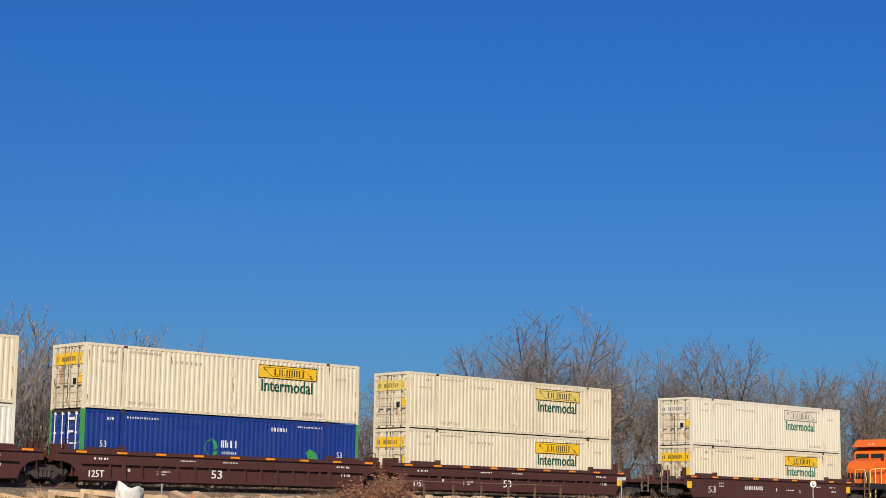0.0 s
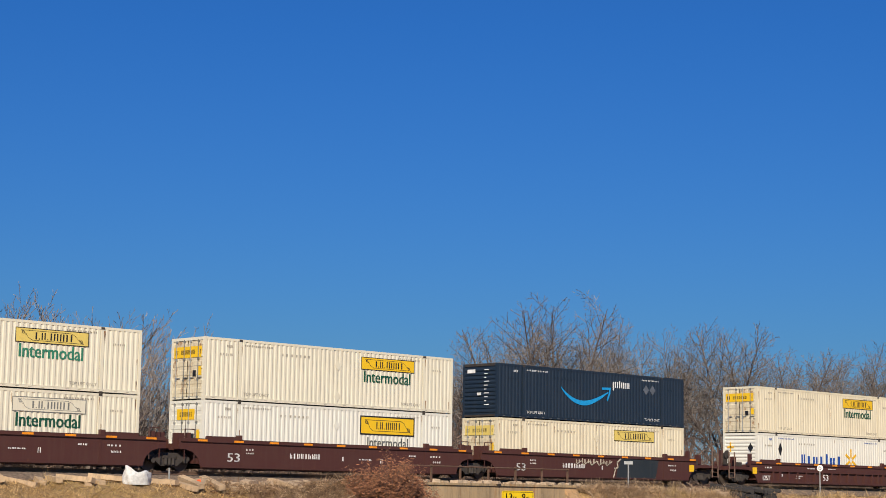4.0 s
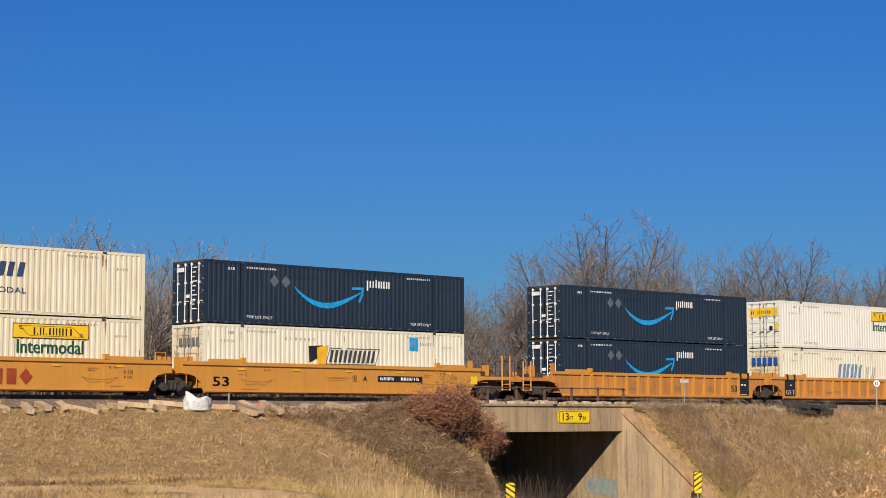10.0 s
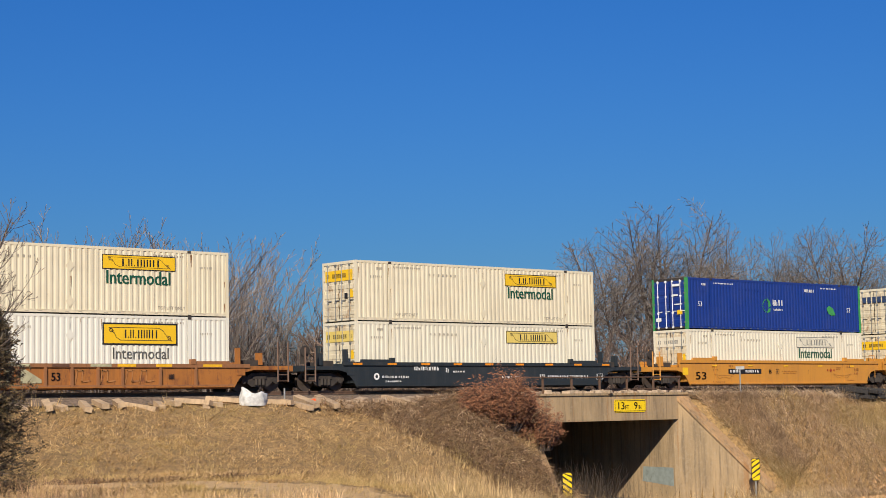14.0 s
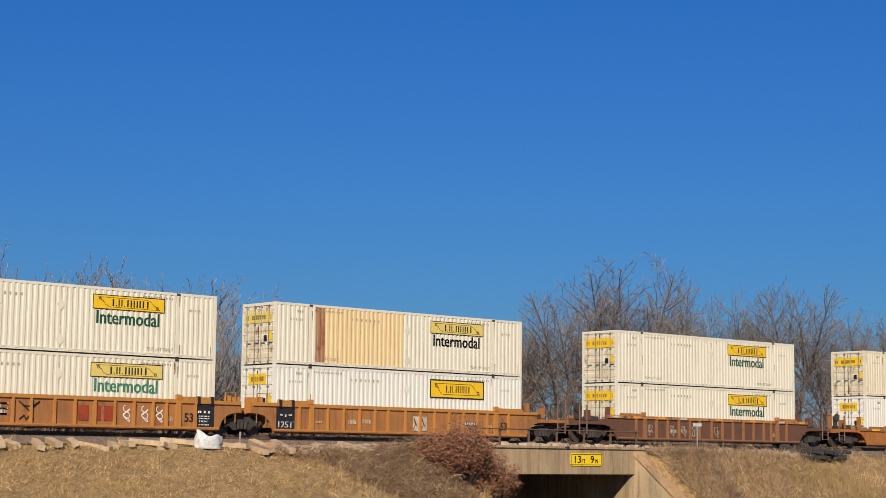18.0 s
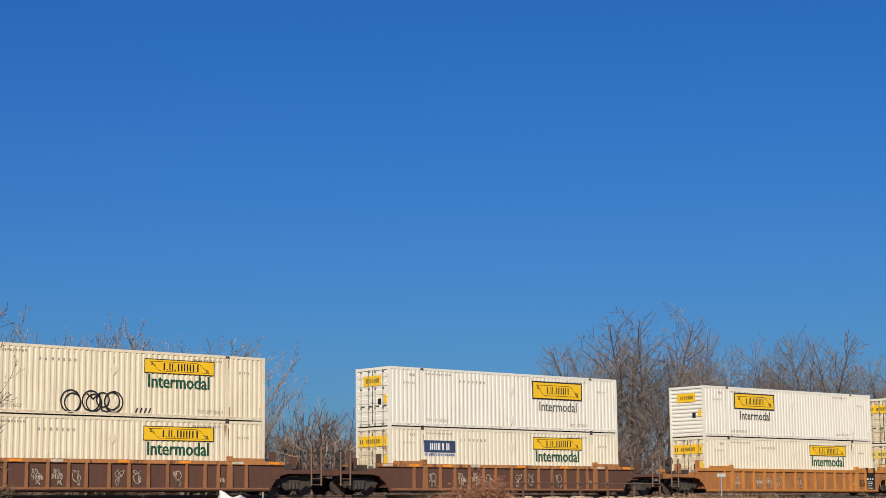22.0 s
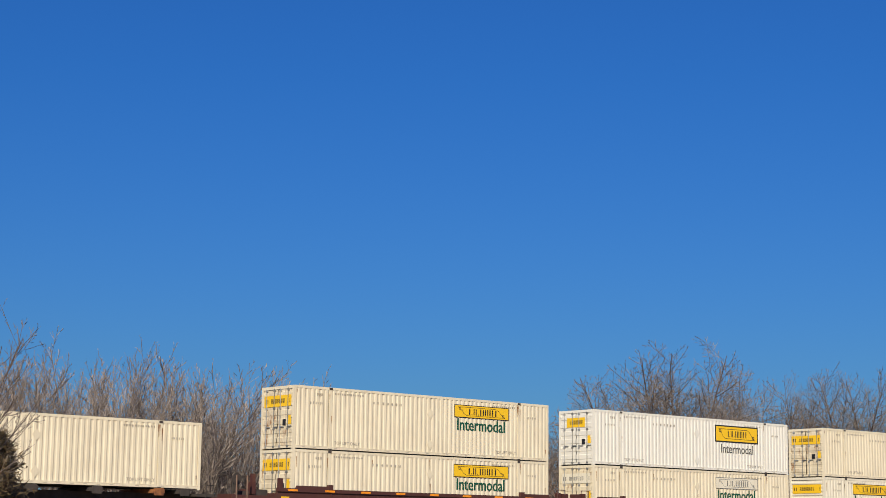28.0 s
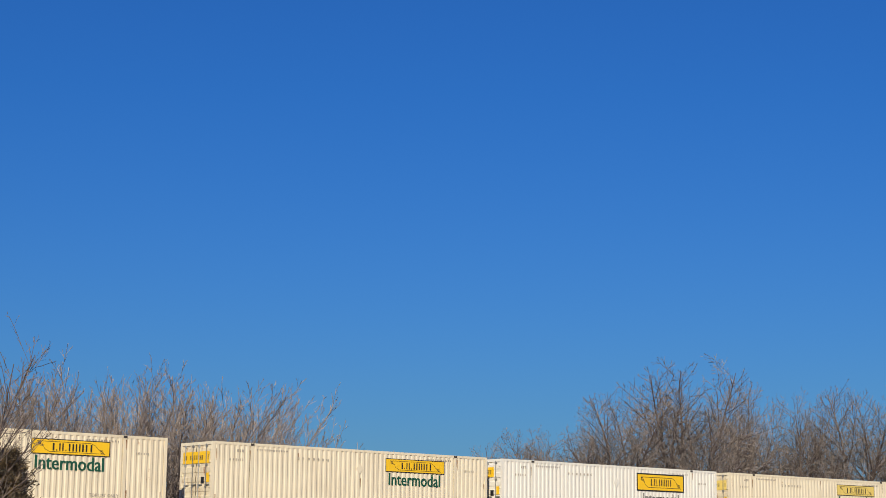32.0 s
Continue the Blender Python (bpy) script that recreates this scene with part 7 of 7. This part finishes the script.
def bush(x, y, rx, ry, height, seed, leaf, stems, label, count, size=0.05, base=None, slim=0.5):
    """A dome of thin stems with many small leaves."""
    rng = random.Random(seed)
    b = tagged(new("bush"), label, "bush", "bushes on the bank")
    z0 = ground_level(x, y) if base is None else base
    b.location = (x, y, z0)
    g = Geo()
    v, f = [], []
    tips = []
    for i in range(stems):
        a, k = rng.uniform(0, 2 * math.pi), math.sqrt(rng.random())
        root = Vector((math.cos(a) * k * rx * 0.55, math.sin(a) * k * ry * 0.55, -0.1))
        h = height * (1 - 0.55 * k * k) * rng.uniform(0.7, 1.08)
        tip = Vector((math.cos(a) * k * rx * 1.05 + rng.gauss(0, 0.15), math.sin(a) * k * ry * 1.05 + rng.gauss(0, 0.15), h))
        mid = root.lerp(tip, 0.5) + Vector((rng.gauss(0, 0.1), rng.gauss(0, 0.1), 0.1))
        for p, q, r0, r1 in ((root, mid, 0.016, 0.010), (mid, tip, 0.010, 0.004)):
            g.tube(p, q, r0, r1, 3, False)
        tips.append((root, mid, tip))
    for i in range(count):
        root, mid, tip = rng.choice(tips)
        k = rng.uniform(0.25, 1.05)
        p = root.lerp(mid, k * 2) if k < 0.5 else mid.lerp(tip, (k - 0.5) * 2)
        p = p + Vector((rng.gauss(0, 1), rng.gauss(0, 1), rng.gauss(0, 0.8))) * 0.13
        d = Vector((rng.gauss(0, 1), rng.gauss(0, 1), rng.gauss(0, 1))).normalized()
        s = d.orthogonal().normalized()
        L = size * rng.uniform(0.6, 1.5)
        o = len(v)
        v += [p - d * L, p + s * L * slim, p + d * L, p - s * L * slim]
        f += [(o, o + 1, o + 2), (o, o + 2, o + 3)]
    part("stem_tangle", g.mesh("stem_tangle", BARK), b)
    part("foliage", fast_mesh("foliage", [tuple(p) for p in v], f, leaf), b)


bush(56.5, 61.6, 2.2, 1.5, 2.9, 1, RED_LEAF, 170, "dense russet-leaved bush on the bank", 21000, 0.080, -0.95, 0.24)
bush(58.7, 61.3, 1.3, 1.0, 2.3, 2, RED_LEAF, 80, "russet-leaved bush beside the bridge", 8000, 0.075, -1.9, 0.24)


def bramble(x, y, rx, ry, height, seed, count):
    """A mound of tangled arching stems."""
    rng = np.random.default_rng(seed)
    b = tagged(new("bramble"), "tangled grey-brown leafless brush on the bank", "bush", "bushes on the bank")
    b.location = (x, y, ground_level(x, y))
    for name, mat, n, wide, ln in (("stem_tangle", BRUSH, int(count * 1.9), 0.024, 0.62), ("dry_stem_tangle", STRAW_BRUSH, count // 3, 0.022, 0.75)):
        a, k = rng.uniform(0, 2 * np.pi, n), np.sqrt(rng.random(n))
        px, py = np.cos(a) * k * rx, np.sin(a) * k * ry
        drop = np.array([ground_level(x + float(i), y + float(j)) for i, j in zip(px, py)]) - b.location.z
        pz = drop - 0.05 + rng.random(n) ** 1.3 * height * 0.75 * (1 - 0.7 * k * k)
        part(name, fast_mesh(name, *arcs(np.stack([px, py, pz], 1), ln, wide, seed + 7, (0.1, -0.1), 0.7, 1.2), mat), b)


for i, (x, y, rx, ry, h, n) in enumerate(((50.2, 61.6, 1.8, 1.1, 0.55, 700), (52.4, 61.0, 2.0, 1.4, 0.95, 1500), (54.6, 60.3, 2.0, 1.5, 1.35, 2000), (56.3, 59.4, 1.7, 1.3, 1.4, 1800), (57.9, 58.9, 1.3, 1.1, 1.1, 1200), (54.0, 62.2, 1.8, 0.9, 0.7, 1000), (48.0, 62.0, 1.6, 0.9, 0.35, 350), (56.0, 62.4, 1.5, 0.8, 0.8, 700), (50.4, 60.3, 1.5, 1.1, 0.7, 900), (52.0, 59.6, 1.6, 1.2, 0.95, 1300), (53.8, 58.9, 1.6, 1.1, 1.05, 1300), (55.6, 58.2, 1.4, 1.0, 1.0, 1000))):
    bramble(x, y, rx, ry, h, 10 + i, n)


def brush_keep(x, y):
    if y > 60.3 and x - wing_x(y, 1) < 0.9:
        return 0
    return (1 - smooth(79, 91, x + 1.5 * noise.noise((x * 0.4, y * 0.4, 31)))) * 0.9 + 0.07 if on_bank(x, y) else 0


b_pts = scatter(32000, 72.4, 96, 56.5, 63.4, 91, brush_keep)
lay("dry_brush", *arcs(b_pts, 0.80, 0.030, 92, (-0.75, -0.25), 0.38, 0.8, 3), STRAW_BRUSH, "matted grey-brown stems on the bank beside the wing wall")
w_pts = scatter(24000, 72.3, 78.5, 60.0, 64.6, 93, lambda x, y: 0.95 if 0.95 < x - wing_x(y, 1) < 2.9 else 0)
lay("wall_brush", *arcs(w_pts, 0.70, 0.026, 94, (-0.6, -0.2), 0.4, 0.8, 3), STRAW_BRUSH, "matted grey-brown stems hanging over the wing wall")
d_pts = scatter(900, 78, 100, 55.5, 60.5, 95, lambda x, y: 0.9 if noise.noise((x * 0.45, y * 0.6, 33)) > 0.22 else 0.0)
lay("dark_weeds", *arcs(d_pts, 0.6, 0.022, 96, (0, 0), 0.5, 0.9, 3), BRUSH, "dark dead weeds among the straw")

g_pts = scatter(16000, 70, 104, 48, 60, 61, lambda x, y: 0.95 if leafy(x, y) else 0.0)
v, t = blades(g_pts, [0.13] * len(g_pts), 0.12, 1.5, 62, 3, 0.25)
lay("leaf_litter", v, t, LITTER, "pale brown fallen leaves and broken stone")
# weeds at the underpass, coloured dark to stand for the shade there
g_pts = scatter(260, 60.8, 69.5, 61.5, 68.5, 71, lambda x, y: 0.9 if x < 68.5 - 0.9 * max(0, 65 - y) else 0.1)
lay("weeds", *arcs(np.repeat(np.array(g_pts), 7, axis=0) + np.random.default_rng(3).normal(0, 0.22, (len(g_pts) * 7, 3)) * [1, 1, 0], 1.9, 0.020, 72, (0, 0), 0.22, 0.35), SHADED_WEED, "dark dry weeds at the mouth of the underpass")
e_pts = scatter(150, 56.3, 59.4, 56.4, 59.4, 75, lambda x, y: 0.9)
lay("end_weeds", *arcs(np.repeat(np.array(e_pts), 6, axis=0) + np.random.default_rng(5).normal(0, 0.2, (len(e_pts) * 6, 3)) * [1, 1, 0], 1.0, 0.026, 76, (0, 0), 0.4, 0.7), TALL_GRASS, "pale dry weeds at the foot of the brush")
p_pts = scatter(60, 70.5, 74.2, 58.6, 60.6, 73, lambda x, y: 0.9)
lay("pale_weeds", *arcs(np.repeat(np.array(p_pts), 5, axis=0) + np.random.default_rng(4).normal(0, 0.2, (len(p_pts) * 5, 3)) * [1, 1, 0], 1.1, 0.016, 74, (0, 0), 0.3, 0.5), TALL_GRASS, "pale dry weed stalks beside the wing wall")
# ---- things along the track ----
def rough_block(seed):
    def build(g):
        rng = random.Random(seed)
        lx, ly, lz = rng.uniform(0.3, 0.6), rng.uniform(0.2, 0.32), rng.uniform(0.16, 0.24)
        g.box(-lx, lx, -ly, ly, -lz, lz)
        g.v = [(x + rng.uniform(-0.10, 0.10), y + rng.uniform(-0.08, 0.08), z + rng.uniform(-0.07, 0.07)) for x, y, z in g.v]
    return build


def tie_stack():
    rng = random.Random(8)
    x = 29.5
    while x < 52:
        t = tagged(new("railroad_tie", shared(("railroad_tie", rng.randrange(3)), lambda g: g.box(-1.05, 1.05, -0.125, 0.125, 0, 0.19), TIE)), "old weathered wooden railroad tie on the shoulder", "railroad tie", "discarded ties beside the track")
        y = rng.uniform(62.55, 63.35)
        k = rng.uniform(0.8, 1.12)
        if abs(x - 43.3) < 1.1:
            y = 63.9
        turn = -rng.uniform(62, 118)
        dx, dy = math.cos(radians(turn)) * 1.05 * k, math.sin(radians(turn)) * 1.05 * k
        za, zb = ground_level(x - dx, y - dy), ground_level(x + dx, y + dy)
        t.matrix_basis = pose(x, y, max((za + zb) / 2, ground_level(x, y) - 0.04) + rng.choice((0.0, -0.05, 0.09)), rng.uniform(-14, 14), math.degrees(math.asin((za - zb) / (2.1 * k))) * 0.8 + rng.uniform(0, 4), turn) @ Matrix.Diagonal((k, 1.15, 1.1, 1))
        x += rng.uniform(0.5, 1.25)
    for x0, x1, n in ((46.8, 60.0, 16), (75.6, 84.5, 20)):
        for i in range(n):
            x, y = lerp(x0, x1, (i + rng.random()) / n), rng.uniform(62.9, 64.1)
            s = tagged(new("stone", shared(("stone", i % 4), rough_block(i % 4), STONE)), "pale broken concrete lump on the shoulder", "stone", "stones beside the track")
            k = rng.uniform(0.6, 1.15)
            s.matrix_basis = pose(x, y, ground_level(x, y) + 0.06, rng.uniform(-10, 10), rng.uniform(-10, 10), rng.uniform(0, 360)) @ Matrix.Diagonal((k, k, k, 1))


tie_stack()


def rubble():
    rng = random.Random(12)
    for i in range(46):
        x = 60.5 + i * 0.29 + rng.uniform(-0.1, 0.1)
        k = rng.uniform(0.22, 0.48)
        s = tagged(new("ballast_stone", shared(("stone", i % 4), rough_block(i % 4), STONE)), "loose ballast stone on the bridge coping", "stone", "stones on the bridge edge")
        s.matrix_basis = pose(x, rng.uniform(64.62, 65.0), 0.74 + 0.15 * k, 0, 0, rng.uniform(0, 360)) @ Matrix.Diagonal((k, k, k, 1))


rubble()


def white_bag(x, y):
    """A slumped square bag: soft sides, one corner pulled up."""
    rng = random.Random(4)
    n, rings = 20, 8
    pts = []
    for j in range(rings):
        k = j / (rings - 1)
        for i in range(n):
            a = 2 * math.pi * i / n
            c, s = math.cos(a), math.sin(a)
            r = 0.52 / max(abs(c), abs(s), 0.72 * (abs(c) + abs(s))) * (1.0 + 0.10 * math.sin(math.pi * k)) * (1 - 0.06 * k)
            crease = 0.045 * math.sin(5 * a + 4 * k) + 0.03 * math.sin(11 * a - 7 * k) + rng.uniform(-0.02, 0.02)
            top = 0.56 + 0.26 * max(0.0, math.cos(a - 2.9)) ** 2 + 0.05 * math.sin(4 * a)
            pts.append(((r + crease) * c * 1.15, (r + crease) * s * 0.75, k * top))
    faces = [(j * n + i, j * n + (i + 1) % n, (j + 1) * n + (i + 1) % n, (j + 1) * n + i) for j in range(rings - 1) for i in range(n)]
    pts.append((0.08, 0.0, 0.45))
    faces += [((rings - 1) * n + i, (rings - 1) * n + (i + 1) % n, len(pts) - 1) for i in range(n)]
    me = Geo().add(pts, faces).mesh("bulk_bag", BAG)
    me.polygons.foreach_set("use_smooth", [True] * len(me.polygons))
    b = tagged(new("bulk_bag", me), "crumpled white woven bulk bag on the shoulder", "bag")
    b.location = (x, y, ground_level(x, y) - 0.03)


white_bag(43.2, 62.5)
marker = Geo().tube((0, 0, 0), (0.5, 0.05, 0.08), 0.13, 0.13, 10)
ob = tagged(new("orange_barrier_scrap", marker.mesh("orange_barrier_scrap", SAFETY)), "small piece of safety-orange plastic beside the track", "debris")
ob.location = (46.6, 63.1, ground_level(46.6, 63.1) + 0.1)


def clearance_sign():
    s = tagged(new("clearance_sign"), "yellow clearance sign with black lettering on the bridge", "road sign")
    x0, x1, z0, z1, y = 67.33, 69.73, -0.27, 0.39, NEAR_FACE - 0.29
    k = 0.09
    piece("plate", lambda g: g.slab([(x0 + k, z0), (x1 - k, z0), (x1, z0 + k), (x1, z1 - k), (x1 - k, z1), (x0 + k, z1), (x0, z1 - k), (x0, z0 + k)], y, y + 0.03), LEMON, s, key="clearance_plate")
    piece("border", lambda g: stroke(g, [(x0 + 0.06, z0 + 0.06), (x1 - 0.06, z0 + 0.06), (x1 - 0.06, z1 - 0.06), (x0 + 0.06, z1 - 0.06), (x0 + 0.06, z0 + 0.06)], 0.03, y - 0.004), INK, s, key="clearance_border")
    piece("lettering", lambda g: [word(g, "13", x0 + 0.30, x0 + 0.76, z0 + 0.15, z1 - 0.13, y - 0.006, 0.012), word(g, "FT", x0 + 0.82, x0 + 1.10, z0 + 0.15, z0 + 0.36, y - 0.006, 0.008),
                                  word(g, "9", x0 + 1.50, x0 + 1.76, z0 + 0.15, z1 - 0.13, y - 0.006, 0.012), word(g, "IN", x0 + 1.84, x0 + 2.04, z0 + 0.15, z0 + 0.36, y - 0.006, 0.008)], INK, s, "the words 13 FT 9 IN", key="clearance_words")


clearance_sign()


def object_marker(x, y, z_top, side):
    m = tagged(new("object_marker"), "yellow marker panel with black diagonal stripes on a post", "road marker", "object markers at the underpass")
    z_base = ground_level(x, y)
    m.location = (x, y, z_base)
    h = z_top - z_base
    piece("post", lambda g: g.box(-0.035, 0.035, 0.02, 0.07, -0.2, h - 0.1), GALV, m, key=("marker_post", x))
    w, t, c = 0.25, 1.15, 0.07

    def rounded(k):
        """The panel's outline with cut corners, k smaller all round."""
        a, lo, hi = w - k, h - t + k, h - k
        return [(-a + c, lo), (a - c, lo), (a, lo + c), (a, hi - c), (a - c, hi), (-a + c, hi), (-a, hi - c), (-a, lo + c)]

    piece("rim", lambda g: g.slab(rounded(0.0), 0.0, 0.02), INK, m, key=("marker_rim", x))
    piece("panel", lambda g: g.slab(rounded(0.025), -0.006, 0.0), LEMON, m, key=("marker_panel", x))
    for i in range(4):
        z = h - t + 0.02 + i * 0.29
        a, b = (z, z + 0.30) if side < 0 else (z + 0.30, z)
        top = min(h - 0.03, max(a, b) + 0.10)
        quad = [(-w + 0.025, max(a, h - t + 0.09)), (w - 0.025, max(b, h - t + 0.09)), (w - 0.025, min(b + 0.10, top)), (-w + 0.025, min(a + 0.10, top))]
        piece("stripe", lambda g: flat(g, quad, -0.010), INK, m, key=("marker_stripe", x, i))
    m.rotation_euler = (0, 0, radians(-25))


object_marker(59.3, 60.0, -3.02, 1)
object_marker(73.1, 60.0, -2.80, -1)


def post_sign(x, y, z0, z1, kind):
    s = tagged(new("track_sign"), "round white sign with a black letter D on a post" if kind == "D" else "small grey plate on a thin steel post", "sign", "signs along the track")
    s.location = (x, y, z0)
    h = z1 - z0
    piece("post", lambda g: g.tube((0, 0, -0.3), (0, 0, h), 0.04, n=8), GALV, s, key=("sign_post", x))
    if kind == "D":
        piece("disc", lambda g: g.tube((0, -0.03, h), (0, -0.06, h), 0.20, n=24), WHITE_INK, s, key="sign_disc")
        piece("letter", lambda g: word(g, "D", -0.08, 0.08, h - 0.11, h + 0.11, -0.066, 0.008), INK, s, "the letter D", key="sign_letter")
        s.rotation_euler = (0, 0, radians(-40))
    elif kind == "plate":
        piece("plate", lambda g: g.box(-0.24, 0.24, -0.05, -0.03, h - 0.09, h + 0.09), GALV, s, key="sign_plate")
        s.rotation_euler = (0, 0, radians(-40))


post_sign(95.6, 64.0, 0.35, 2.15, "D")
post_sign(76.9, 64.0, 0.35, 2.05, "plate")
post_sign(45.9, 64.0, 0.3, 1.1, "plain")

rng = random.Random(3)
for i in range(18):
    t = tagged(new("scrap_tie", shared("scrap_tie", lambda g: g.box(-1.3, 1.3, -0.12, 0.12, 0, 0.18), TIE_DARK)), "dark creosoted tie in a heap beside the track", "railroad tie", "heap of dark ties")
    row = i // 6
    x, y = 84.4 + (i % 6) * 0.62 + rng.uniform(-0.15, 0.15) + row * 0.2, 63.0 + rng.uniform(-0.3, 0.3)
    t.matrix_basis = pose(x, y, ground_level(x, 63) + row * 0.18 - 0.02, rng.uniform(-8, 8), rng.uniform(2, 8) + row, -rng.uniform(55, 90))


# ---- what moves ----
# seconds and metres that the train has gone
RUN = [(0, 0.0), (2, 34.16), (3.5, 59.98), (5.5, 94.25), (8, 136.86), (11, 187.79), (14.5, 247.31), (16.5, 281.38), (19, 323.85), (22, 374.75), (25.5, 434.18), (27.5, 468.16), (30, 510.58), (32, 544.43)]


def gone(t):
    for (ta, sa), (tb, sb) in zip(RUN, RUN[1:]):
        if t <= tb:
            return lerp(sa, sb, (t - ta) / (tb - ta))
    return RUN[-1][1]


def motions():
    for thing, u, y, z in TRAIN:
        walk(thing, [(t, pose(u + s, y, z)) for t, s in RUN])
    first = {}
    for wheel, s in WHEELS:
        if s not in first:
            turns = [(i / FPS, pose(0.89 * s, 0, 0, 0, math.degrees(gone(i / FPS) / 0.457), 0)) for i in range(32 * FPS + 1)]
            walk(wheel, turns)
            first[s] = wheel.animation_data
        else:
            wheel.rotation_mode = "QUATERNION"
            keys = wheel.animation_data_create()
            keys.action, keys.action_slot = first[s].action, first[s].action_slot


motions()
